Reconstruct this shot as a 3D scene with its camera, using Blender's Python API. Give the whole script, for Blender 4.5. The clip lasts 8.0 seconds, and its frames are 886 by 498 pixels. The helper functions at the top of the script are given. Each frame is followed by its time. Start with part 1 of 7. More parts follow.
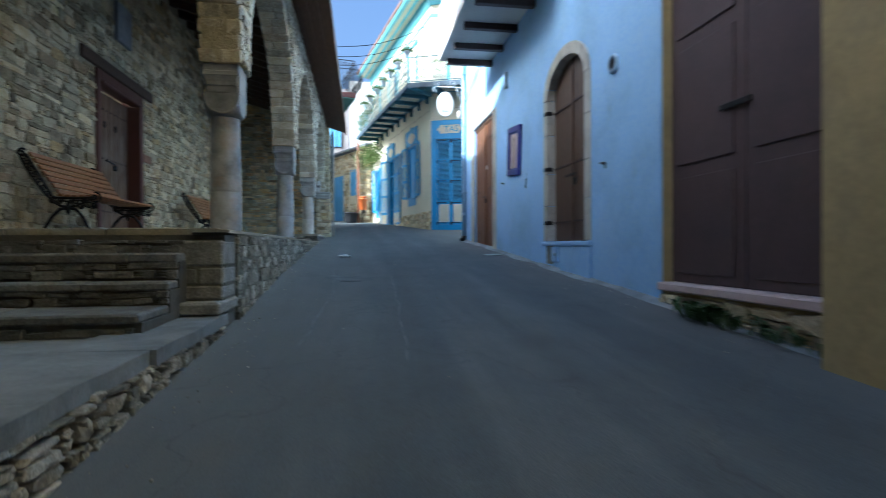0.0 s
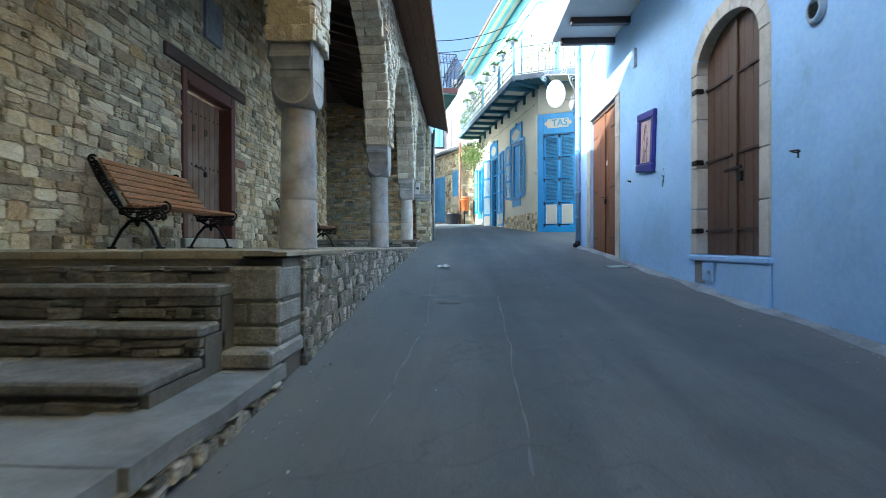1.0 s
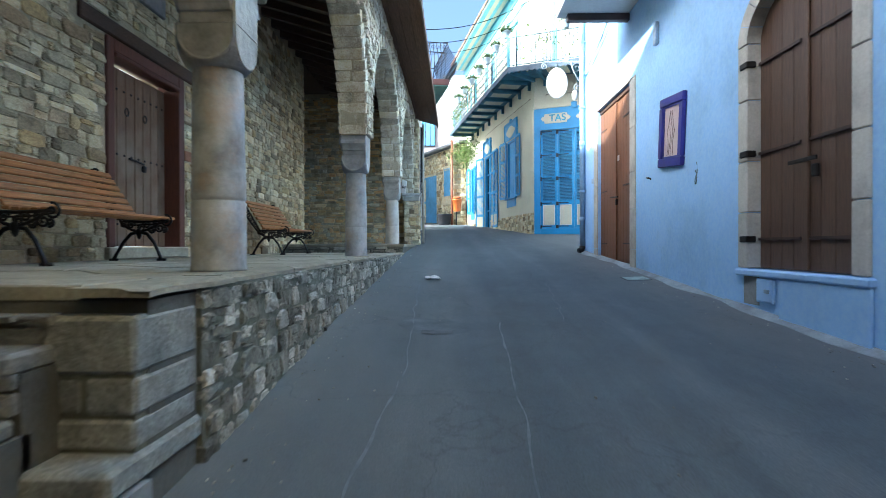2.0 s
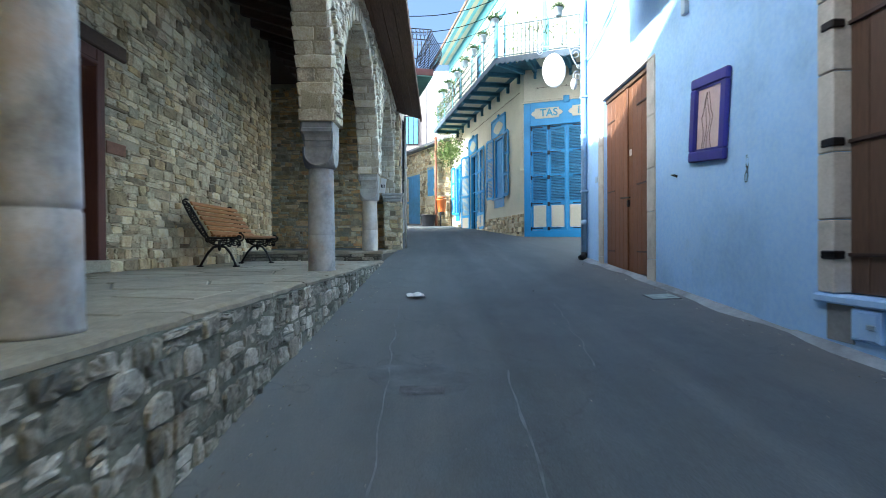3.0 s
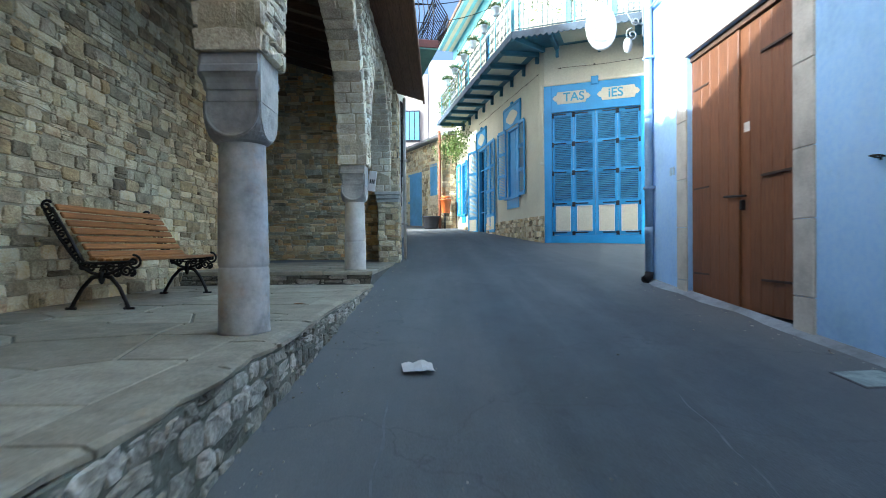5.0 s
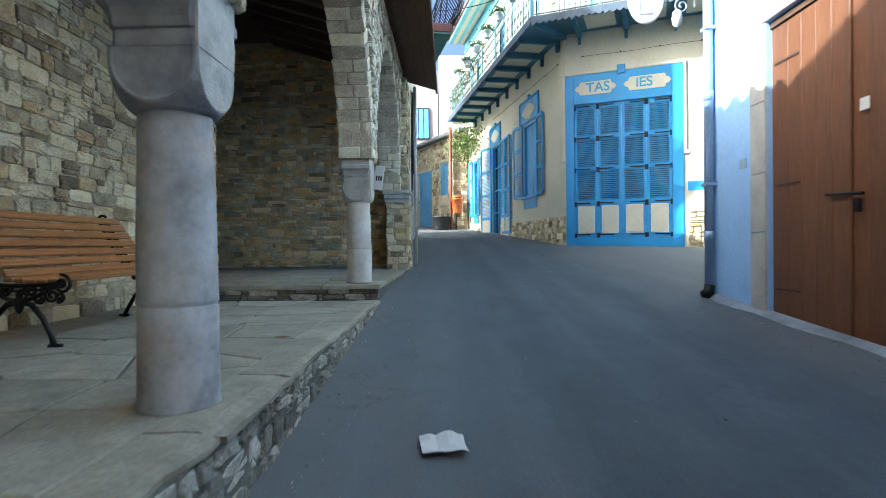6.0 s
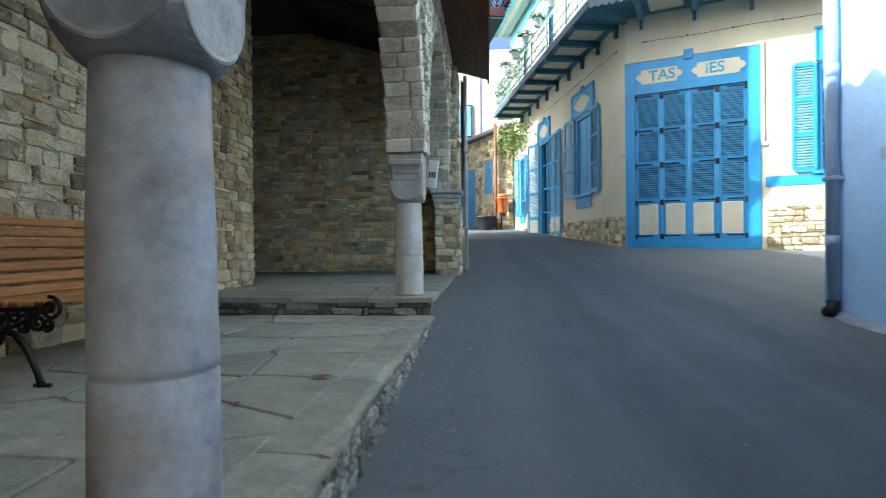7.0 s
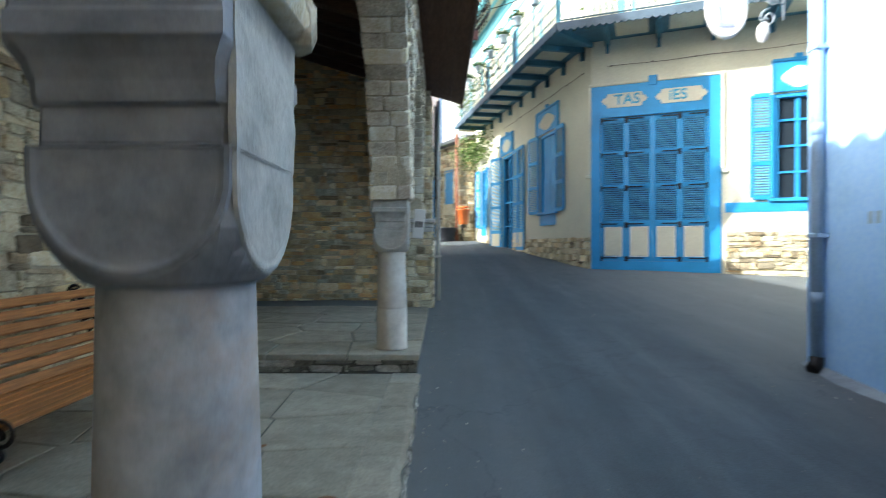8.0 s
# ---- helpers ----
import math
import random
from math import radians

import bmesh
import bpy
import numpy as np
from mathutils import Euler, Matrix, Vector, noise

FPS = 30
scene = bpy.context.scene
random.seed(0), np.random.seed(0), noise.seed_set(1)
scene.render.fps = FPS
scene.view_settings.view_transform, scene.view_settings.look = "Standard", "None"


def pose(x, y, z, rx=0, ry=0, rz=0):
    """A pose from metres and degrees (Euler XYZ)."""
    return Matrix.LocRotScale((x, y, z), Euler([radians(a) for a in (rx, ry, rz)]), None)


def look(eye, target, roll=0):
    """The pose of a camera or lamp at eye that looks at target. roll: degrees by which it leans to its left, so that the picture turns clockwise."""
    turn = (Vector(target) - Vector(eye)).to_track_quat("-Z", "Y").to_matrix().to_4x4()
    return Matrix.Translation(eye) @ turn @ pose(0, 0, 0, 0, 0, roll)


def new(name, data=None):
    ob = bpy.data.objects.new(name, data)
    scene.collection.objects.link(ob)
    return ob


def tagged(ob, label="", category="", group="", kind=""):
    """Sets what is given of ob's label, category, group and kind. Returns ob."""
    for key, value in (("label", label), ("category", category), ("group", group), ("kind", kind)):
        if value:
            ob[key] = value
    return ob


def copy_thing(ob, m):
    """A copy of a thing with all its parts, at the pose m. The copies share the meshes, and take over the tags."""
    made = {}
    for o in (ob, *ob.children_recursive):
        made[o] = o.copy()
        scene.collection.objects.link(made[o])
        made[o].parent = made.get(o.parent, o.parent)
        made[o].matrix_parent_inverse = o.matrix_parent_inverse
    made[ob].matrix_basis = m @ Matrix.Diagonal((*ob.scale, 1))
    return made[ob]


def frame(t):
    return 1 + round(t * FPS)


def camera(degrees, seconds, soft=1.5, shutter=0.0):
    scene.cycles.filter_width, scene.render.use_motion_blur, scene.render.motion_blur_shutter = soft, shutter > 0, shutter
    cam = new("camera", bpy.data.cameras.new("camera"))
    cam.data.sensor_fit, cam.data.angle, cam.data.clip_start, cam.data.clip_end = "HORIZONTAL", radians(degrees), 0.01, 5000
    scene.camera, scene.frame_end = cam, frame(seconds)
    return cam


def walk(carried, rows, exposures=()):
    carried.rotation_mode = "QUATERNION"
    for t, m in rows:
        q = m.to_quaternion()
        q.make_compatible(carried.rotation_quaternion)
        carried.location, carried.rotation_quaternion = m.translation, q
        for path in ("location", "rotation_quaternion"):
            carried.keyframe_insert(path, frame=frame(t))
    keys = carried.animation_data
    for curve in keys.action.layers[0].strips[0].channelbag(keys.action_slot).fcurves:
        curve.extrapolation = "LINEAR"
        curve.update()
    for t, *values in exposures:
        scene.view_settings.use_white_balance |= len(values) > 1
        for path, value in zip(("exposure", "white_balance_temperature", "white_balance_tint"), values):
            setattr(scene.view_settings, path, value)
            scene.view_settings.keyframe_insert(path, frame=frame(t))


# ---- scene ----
cam = camera(79.4, 8.0, soft=0.8, shutter=0.5)
PATH = [
    (0, (0.158, 0.093, 1.218), (0.464, 2.07, 1.209), -0.2),
    (0.5, (0.155, 0.621, 1.319), (0.176, 2.621, 1.308), -0.1),
    (1, (0.174, 1.207, 1.37), (0.101, 3.206, 1.359), -0.1),
    (1.5, (0.19, 1.78, 1.414), (0.12, 3.779, 1.403), -0.1),
    (3, (0.134, 3.507, 1.59), (0.153, 5.507, 1.577), -0.3),
    (3.5, (0.127, 4.103, 1.641), (0.14, 6.103, 1.627), -0.3),
    (4, (0.096, 4.713, 1.707), (0.113, 6.713, 1.692), -0.3),
    (4.5, (0.075, 5.32, 1.76), (0.095, 7.32, 1.746), -0.4),
    (6, (-0.072, 6.904, 1.891), (-0.092, 8.904, 1.876), -0.6),
    (6.5, (-0.131, 7.292, 1.936), (-0.186, 9.291, 1.92), -0.6),
    (7, (-0.284, 7.633, 1.96), (-0.452, 9.626, 1.943), -0.6),
    (7.5, (-0.453, 7.86, 2.161), (-0.681, 9.847, 2.145), -0.6),
    (8, (-0.575, 7.856, 2.398), (-0.569, 9.856, 2.382), -0.1),
]
EXPOSURES = [(0.0, 1.22, 4800, 2), (0.5, 1.36, 4850, 2), (1.0, 1.82, 4900, 2), (1.5, 1.90, 4950, 2), (3.0, 1.68, 5100, 3), (4.5, 1.60, 5050, 3), (6.0, 1.53, 5250, 4), (7.0, 1.45, 5350, 4), (8.0, 1.32, 5350, 4)]
walk(cam, [(t, look(eye, target, roll)) for t, eye, target, roll in PATH], EXPOSURES)

# ---------------------------------------------------------------- light
world = bpy.data.worlds.new("world")
scene.world = world
world.use_nodes = True
SUN_EL, SUN_X, SUN_Y = radians(26.8), -0.928, -0.371
sky = world.node_tree.nodes.new("ShaderNodeTexSky")
sky.sky_type, sky.sun_disc = "NISHITA", False
sky.sun_elevation, sky.sun_rotation = SUN_EL, math.atan2(SUN_X, SUN_Y)
sky.dust_density, sky.air_density, sky.ozone_density = 8.5, 0.8, 0.7
back = world.node_tree.nodes["Background"]
back.inputs["Strength"].default_value = 0.15
world.node_tree.links.new(sky.outputs["Color"], back.inputs["Color"])
sun = new("sun", bpy.data.lights.new("sun", "SUN"))
sun.data.energy, sun.data.angle, sun.data.color = 4.2, radians(0.6), (1.0, 0.93, 0.82)
sun.matrix_world = look((SUN_X * 40, SUN_Y * 40, 40 * math.tan(SUN_EL)), (0, 0, 0))


# ---------------------------------------------------------------- materials
def nodes_of(name):
    m = bpy.data.materials.new(name)
    m.use_nodes = True
    return m, m.node_tree, m.node_tree.nodes["Principled BSDF"]


def node(t, kind, **values):
    n = t.nodes.new(kind)
    for k, v in values.items():
        n.inputs[k.replace("_", " ")].default_value = v
    return n


def noise_at(t, scale, detail=4.0, rough=0.6, stretch=(1, 1, 1)):
    g = t.nodes.new("ShaderNodeNewGeometry")
    mp = t.nodes.new("ShaderNodeMapping")
    mp.inputs["Scale"].default_value = stretch
    t.links.new(g.outputs["Position"], mp.inputs["Vector"])
    n = node(t, "ShaderNodeTexNoise", Scale=scale, Detail=detail, Roughness=rough)
    t.links.new(mp.outputs["Vector"], n.inputs["Vector"])
    return n.outputs["Fac"]


def ramp(t, fac, stops):
    r = t.nodes.new("ShaderNodeValToRGB")
    e = r.color_ramp.elements
    while len(e) < len(stops):
        e.new(0.5)
    for k, (p, c) in enumerate(stops):
        e[k].position, e[k].color = p, (*c, 1)
    t.links.new(fac, r.inputs["Fac"])
    return r.outputs["Color"]


def blend(t, kind, fac, a, b):
    m = t.nodes.new("ShaderNodeMix")
    m.data_type, m.blend_type = "RGBA", kind
    for sock, v in ((m.inputs[0], fac), (m.inputs[6], a), (m.inputs[7], b)):
        if isinstance(v, (int, float)):
            sock.default_value = v
        elif isinstance(v, tuple):
            sock.default_value = (*v, 1)
        else:
            t.links.new(v, sock)
    return m.outputs[2]


def bumped(t, bsdf, pairs):
    last = None
    for height, strength, dist in pairs:
        b = node(t, "ShaderNodeBump", Strength=strength, Distance=dist)
        t.links.new(height, b.inputs["Height"])
        if last:
            t.links.new(last, b.inputs["Normal"])
        last = b.outputs["Normal"]
    t.links.new(last, bsdf.inputs["Normal"])


def surface(name, base, rough=0.8, dark=0.7, light=1.2, coarse=2.5, fine=40, relief=0.3, depth=0.004, metal=0.0, stain=None, stretch=(1, 1, 1), amount=0.5, scuff=None):
    """A surface with a base colour, variation at two scales, grain relief and stains of another colour."""
    m, t, b = nodes_of(name)
    big, small = noise_at(t, coarse, 5, 0.6, stretch), noise_at(t, fine, 4, 0.65, stretch)
    d, l = tuple(c * dark for c in base), tuple(min(1, c * light) for c in base)
    col = ramp(t, big, [(0.3, d), (0.5, base), (0.72, l)])
    col = blend(t, "OVERLAY", 0.35, col, ramp(t, small, [(0.3, (0.35, 0.35, 0.35)), (0.7, (0.65, 0.65, 0.65))]))
    if stain:
        patch = ramp(t, noise_at(t, coarse * 0.7 + 0.31, 8, 0.7), [(0.5, (0, 0, 0)), (0.68, (1, 1, 1))])
        mm = t.nodes.new("ShaderNodeMath")
        mm.operation = "MULTIPLY"
        mm.inputs[1].default_value = amount
        t.links.new(patch, mm.inputs[0])
        col = blend(t, "MIX", mm.outputs[0], col, stain)
    if scuff:
        marks = ramp(t, noise_at(t, 2.1, 9, 0.78, (1, 1, 0.7)), [(0.6, (0, 0, 0)), (0.72, (0.55, 0.55, 0.55))])
        col = blend(t, "MIX", marks, col, scuff)
    t.links.new(col, b.inputs["Base Color"])
    b.inputs["Roughness"].default_value, b.inputs["Metallic"].default_value = rough, metal
    bumped(t, b, [(small, relief, depth), (big, relief * 0.6, depth * 4)])
    return m


def stone_surface(name, stops, island=False, relief=0.6, mottle=1.0):
    """Rubble stone: each piece takes its own colour, with veins, grain and lichen."""
    m, t, b = nodes_of(name)
    if island:
        pick = t.nodes.new("ShaderNodeNewGeometry").outputs["Random Per Island"]
    else:
        pick = t.nodes.new("ShaderNodeObjectInfo").outputs["Random"]
    col = ramp(t, pick, stops)
    big, small = noise_at(t, 7, 5, 0.65), noise_at(t, 60, 5, 0.7)
    col = blend(t, "OVERLAY", 0.75 * mottle, col, ramp(t, big, [(0.28, (0.2, 0.2, 0.19)), (0.72, (0.74, 0.73, 0.71))]))
    col = blend(t, "OVERLAY", 0.7 * mottle, col, ramp(t, small, [(0.3, (0.2, 0.2, 0.2)), (0.7, (0.78, 0.78, 0.78))]))
    lichen = ramp(t, noise_at(t, 3.3, 8, 0.75), [(0.60, (0, 0, 0)), (0.74, (0.6, 0.6, 0.6))])
    col = blend(t, "MIX", lichen, col, (0.06, 0.055, 0.045))
    t.links.new(col, b.inputs["Base Color"])
    b.inputs["Roughness"].default_value = 0.92
    bumped(t, b, [(small, relief, 0.009), (big, relief, 0.03)])
    return m


def wood_surface(name, base, rough=0.55, grain=(14, 14, 0.9), contrast=0.5, worn=None):
    """Boards with grain along one axis."""
    m, t, b = nodes_of(name)
    fibre, big = noise_at(t, 6, 6, 0.7, grain), noise_at(t, 1.7, 4, 0.6)
    d, l = tuple(c * (1 - contrast) for c in base), tuple(min(1, c * (1 + contrast)) for c in base)
    col = ramp(t, fibre, [(0.3, d), (0.5, base), (0.72, l)])
    pick = t.nodes.new("ShaderNodeObjectInfo").outputs["Random"]
    col = blend(t, "MULTIPLY", 0.5, col, ramp(t, pick, [(0.0, (0.65, 0.65, 0.65)), (1.0, (1, 1, 1))]))
    if worn:
        col = blend(t, "MIX", ramp(t, big, [(0.48, (0, 0, 0)), (0.68, (0.8, 0.8, 0.8))]), col, worn)
    t.links.new(col, b.inputs["Base Color"])
    b.inputs["Roughness"].default_value = rough
    bumped(t, b, [(fibre, 0.4, 0.004)])
    return m


def road_surface():
    """Old asphalt: fine grit, faint lengthwise wear, cracks and pale dust gathered along both edges."""
    m, t, b = nodes_of("asphalt")
    grit, mid, lanes = noise_at(t, 130, 3, 0.7), noise_at(t, 2.6, 8, 0.72, (1.2, 0.8, 1)), noise_at(t, 1.0, 6, 0.6, (2.4, 0.16, 1))
    col = ramp(t, lanes, [(0.3, (0.076, 0.090, 0.098)), (0.5, (0.095, 0.109, 0.116)), (0.74, (0.138, 0.152, 0.156))])
    col = blend(t, "OVERLAY", 0.4, col, ramp(t, mid, [(0.3, (0.3, 0.3, 0.3)), (0.7, (0.7, 0.7, 0.7))]))
    col = blend(t, "OVERLAY", 0.65, col, ramp(t, grit, [(0.3, (0.25, 0.25, 0.25)), (0.7, (0.75, 0.75, 0.75))]))
    spots = ramp(t, noise_at(t, 9, 5, 0.6), [(0.68, (0, 0, 0)), (0.78, (0.5, 0.5, 0.5))])
    col = blend(t, "MIX", spots, col, (0.05, 0.055, 0.06))
    # dust along the edges of the street
    g = t.nodes.new("ShaderNodeNewGeometry")
    xyz = t.nodes.new("ShaderNodeSeparateXYZ")
    t.links.new(g.outputs["Position"], xyz.inputs[0])
    wob = t.nodes.new("ShaderNodeMath")
    wob.operation = "MULTIPLY_ADD"
    wob.inputs[1].default_value = 1.6
    t.links.new(noise_at(t, 1.2, 8, 0.7, (1.2, 0.5, 1)), wob.inputs[0])
    t.links.new(xyz.outputs[0], wob.inputs[2])
    rescale = t.nodes.new("ShaderNodeMapRange")
    rescale.inputs["From Min"].default_value, rescale.inputs["From Max"].default_value = -0.4, 3.6
    t.links.new(wob.outputs[0], rescale.inputs["Value"])
    edge = ramp(t, rescale.outputs[0], [(0.0, (0.6, 0.6, 0.6)), (0.24, (0.3, 0.3, 0.3)), (0.42, (0.06, 0.06, 0.06)), (0.74, (0.02, 0.02, 0.02)), (0.93, (0.5, 0.5, 0.5))])
    col = blend(t, "MIX", edge, col, (0.19, 0.192, 0.178))
    # hairline cracks
    v = t.nodes.new("ShaderNodeTexVoronoi")
    v.feature = "DISTANCE_TO_EDGE"
    v.inputs["Scale"].default_value = 0.55
    warp = t.nodes.new("ShaderNodeVectorMath")
    warp.operation = "ADD"
    nz = node(t, "ShaderNodeTexNoise", Scale=2.2, Detail=5.0)
    t.links.new(g.outputs["Position"], nz.inputs["Vector"])
    t.links.new(g.outputs["Position"], warp.inputs[0])
    t.links.new(nz.outputs["Color"], warp.inputs[1])
    t.links.new(warp.outputs[0], v.inputs["Vector"])
    col = blend(t, "MIX", ramp(t, v.outputs["Distance"], [(0.0, (0.45, 0.45, 0.45)), (0.006, (0, 0, 0))]), col, (0.055, 0.06, 0.065))
    t.links.new(col, b.inputs["Base Color"])
    b.inputs["Roughness"].default_value = 0.85
    bumped(t, b, [(grit, 0.45, 0.005), (mid, 0.25, 0.012)])
    return m


def plain(name, base, rough=0.5, metal=0.0):
    m, t, b = nodes_of(name)
    b.inputs["Base Color"].default_value, b.inputs["Roughness"].default_value, b.inputs["Metallic"].default_value = (*base, 1), rough, metal
    return m


GREY_STONE = [(0.0, (0.17, 0.13, 0.08)), (0.1, (0.66, 0.57, 0.38)), (0.24, (0.50, 0.43, 0.27)), (0.38, (0.80, 0.71, 0.50)), (0.5, (0.57, 0.45, 0.24)), (0.58, (0.26, 0.20, 0.12)), (0.7, (0.60, 0.54, 0.37)), (0.78, (0.52, 0.37, 0.17)), (0.86, (0.88, 0.79, 0.57)), (0.94, (0.38, 0.27, 0.15)), (1.0, (0.56, 0.51, 0.34))]
OCHRE_STONE = [(0.0, (0.24, 0.18, 0.10)), (0.15, (0.72, 0.56, 0.30)), (0.3, (0.36, 0.34, 0.24)), (0.42, (0.66, 0.42, 0.16)), (0.55, (0.84, 0.69, 0.42)), (0.68, (0.30, 0.26, 0.17)), (0.8, (0.78, 0.53, 0.23)), (0.9, (0.46, 0.44, 0.32)), (1.0, (0.86, 0.75, 0.50))]
DARK_STONE = [(0.0, (0.13, 0.125, 0.105)), (0.25, (0.34, 0.325, 0.275)), (0.45, (0.23, 0.22, 0.18)), (0.65, (0.48, 0.455, 0.40)), (0.8, (0.30, 0.27, 0.215)), (1.0, (0.64, 0.61, 0.54))]
PALE_STONE = [(0.0, (0.42, 0.37, 0.28)), (0.3, (0.68, 0.61, 0.47)), (0.6, (0.54, 0.48, 0.36)), (1.0, (0.80, 0.73, 0.57))]
M_STONE, M_STONE_J = stone_surface("rubble_stone", GREY_STONE), stone_surface("rubble_stone_joined", GREY_STONE, True)
M_OCHRE, M_OCHRE_J = stone_surface("ochre_rubble_stone", OCHRE_STONE), stone_surface("ochre_rubble_stone_joined", OCHRE_STONE, True)
M_DARK, M_DARK_J = stone_surface("plinth_stone", DARK_STONE, relief=0.8), stone_surface("plinth_stone_joined", DARK_STONE, True, 0.8)
M_PALE, M_PALE_J = stone_surface("arch_stone", PALE_STONE), stone_surface("arch_stone_joined", PALE_STONE, True)
M_FLAG = stone_surface("flagstone", [(0.0, (0.272, 0.246, 0.188)), (0.5, (0.33, 0.296, 0.226)), (1.0, (0.388, 0.35, 0.27))], relief=0.2, mottle=0.55)
M_STEP = stone_surface("step_stone", [(0.0, (0.13, 0.128, 0.12)), (0.5, (0.19, 0.187, 0.178)), (1.0, (0.25, 0.245, 0.235))], relief=0.5)
M_BLOCK = stone_surface("plinth_block", [(0.0, (0.22, 0.22, 0.21)), (0.5, (0.28, 0.28, 0.265)), (1.0, (0.34, 0.34, 0.32))], relief=0.6)
M_MORTAR = surface("mortar", (0.46, 0.39, 0.26), 0.95, relief=0.8, depth=0.015, stain=(0.16, 0.14, 0.10), amount=0.55)
M_JOINT = surface("dark_joint", (0.12, 0.115, 0.10), 0.95, relief=0.6, depth=0.01)
M_MORTAR_GREY = surface("grey_mortar", (0.165, 0.165, 0.13), 0.95, 0.55, 1.4, 5, 45, 0.9, 0.014, stain=(0.10, 0.10, 0.08), amount=0.7)
M_COLUMN = surface("column_stone", (0.42, 0.42, 0.425), 0.65, 0.5, 1.4, 4.5, 30, 0.4, 0.004, stain=(0.46, 0.33, 0.22), amount=0.7)
M_COLUMN_PALE = surface("pale_column_stone", (0.60, 0.56, 0.49), 0.7, 0.75, 1.15, 4.5, 30, 0.4, 0.004, stain=(0.42, 0.36, 0.30), amount=0.5)
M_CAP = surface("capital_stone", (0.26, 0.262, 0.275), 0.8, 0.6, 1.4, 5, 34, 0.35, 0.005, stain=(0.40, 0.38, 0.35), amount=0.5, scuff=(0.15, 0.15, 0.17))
# limewash; on the capitals' street side its pale tone also stands for light
M_LIMED_LIT = surface("limewashed_lit_stone", (0.47, 0.45, 0.40), 0.85, 0.7, 1.2, 7, 50, 0.7, 0.006, stain=(0.30, 0.29, 0.27), amount=0.5)
M_ROAD = road_surface()
M_CONCRETE = surface("concrete", (0.23, 0.24, 0.245), 0.9, 0.65, 1.3, 3, 45, 0.5, 0.006, stain=(0.14, 0.135, 0.13))
M_BLUE_WALL = surface("blue_plaster", (0.39, 0.61, 0.93), 0.85, 0.82, 1.07, 0.9, 22, 0.4, 0.005, stain=(0.46, 0.60, 0.80), amount=0.3, scuff=(0.27, 0.39, 0.56))
M_CREAM = surface("cream_plaster", (0.57, 0.535, 0.40), 0.88, 0.9, 1.06, 1.2, 25, 0.25, 0.003, stain=(0.6, 0.55, 0.42), amount=0.25)
M_YELLOW = surface("ochre_plaster", (0.46, 0.36, 0.17), 0.9, 0.75, 1.2, 1.4, 25, 0.4, 0.004, stain=(0.25, 0.2, 0.13))
M_WHITE = surface("white_plaster", (0.74, 0.72, 0.68), 0.9, 0.9, 1.05, 1.5, 25, 0.2, 0.003, stain=(0.5, 0.48, 0.44), amount=0.3)
M_DULL = surface("dull_pink_plaster", (0.40, 0.36, 0.34), 0.9, 0.8, 1.1, 0.8, 20, 0.2, 0.003, stain=(0.3, 0.28, 0.26))
M_TRIM = surface("stone_trim", (0.52, 0.50, 0.45), 0.85, 0.75, 1.15, 4, 50, 0.4, 0.004, stain=(0.34, 0.32, 0.28))
M_PAINT = surface("blue_paint", (0.045, 0.26, 0.53), 0.45, 0.85, 1.15, 2, 60, 0.15, 0.002)
M_TEAL = surface("turquoise_paint", (0.17, 0.45, 0.53), 0.5, 0.8, 1.15, 2, 60, 0.15, 0.002)
M_JOIST = surface("slate_teal_paint", (0.06, 0.165, 0.225), 0.55, 0.75, 1.2, 2, 60, 0.15, 0.002)
M_RAIL = surface("dark_rail_iron", (0.075, 0.12, 0.135), 0.55, 0.7, 1.3, 6, 60, 0.2, 0.002)
M_SIGN_IRON = surface("grey_sign_iron", (0.30, 0.33, 0.36), 0.5, 0.7, 1.2, 6, 60, 0.2, 0.002)
M_SLATE = surface("slate_blue_paint", (0.07, 0.10, 0.13), 0.6, 0.7, 1.2, 3, 50, 0.2, 0.002)
M_PAINT_FAR = surface("faded_blue_paint", (0.16, 0.40, 0.66), 0.6, 0.8, 1.2, 2, 60, 0.15, 0.002)
M_IRON = surface("black_iron", (0.018, 0.017, 0.017), 0.5, 0.6, 1.5, 8, 70, 0.3, 0.002, 0.6, stain=(0.05, 0.03, 0.02))
M_DOOR = wood_surface("brown_door_wood", (0.18, 0.074, 0.030), 0.5, contrast=0.35)
M_SHUTTER = wood_surface("dark_shutter_wood", (0.10, 0.058, 0.036), 0.5, contrast=0.4)
M_GATE = surface("dark_gate_metal", (0.075, 0.046, 0.044), 0.6, 0.8, 1.2, 1.2, 30, 0.2, 0.002, stain=(0.04, 0.03, 0.03))
M_OLD = wood_surface("weathered_wood", (0.18, 0.105, 0.06), 0.75, contrast=0.45, worn=(0.24, 0.19, 0.14))
M_REDWOOD = wood_surface("red_frame_wood", (0.11, 0.035, 0.02), 0.6, contrast=0.35)
M_BENCH = wood_surface("bench_wood", (0.40, 0.165, 0.045), 0.5, (14, 0.9, 14), 0.45)
M_EAVE = wood_surface("eave_wood", (0.16, 0.085, 0.05), 0.75, (10, 0.9, 10), 0.5)
M_BEAM = wood_surface("beam_wood", (0.09, 0.055, 0.035), 0.8, (0.9, 12, 12), 0.5)
M_TILE = surface("roof_tile", (0.19, 0.10, 0.065), 0.85, 0.6, 1.3, 6, 40, 0.4, 0.005, stain=(0.12, 0.1, 0.08))
M_FRAME = surface("violet_blue_paint", (0.028, 0.026, 0.235), 0.45, 0.85, 1.2, 3, 60, 0.15, 0.002)
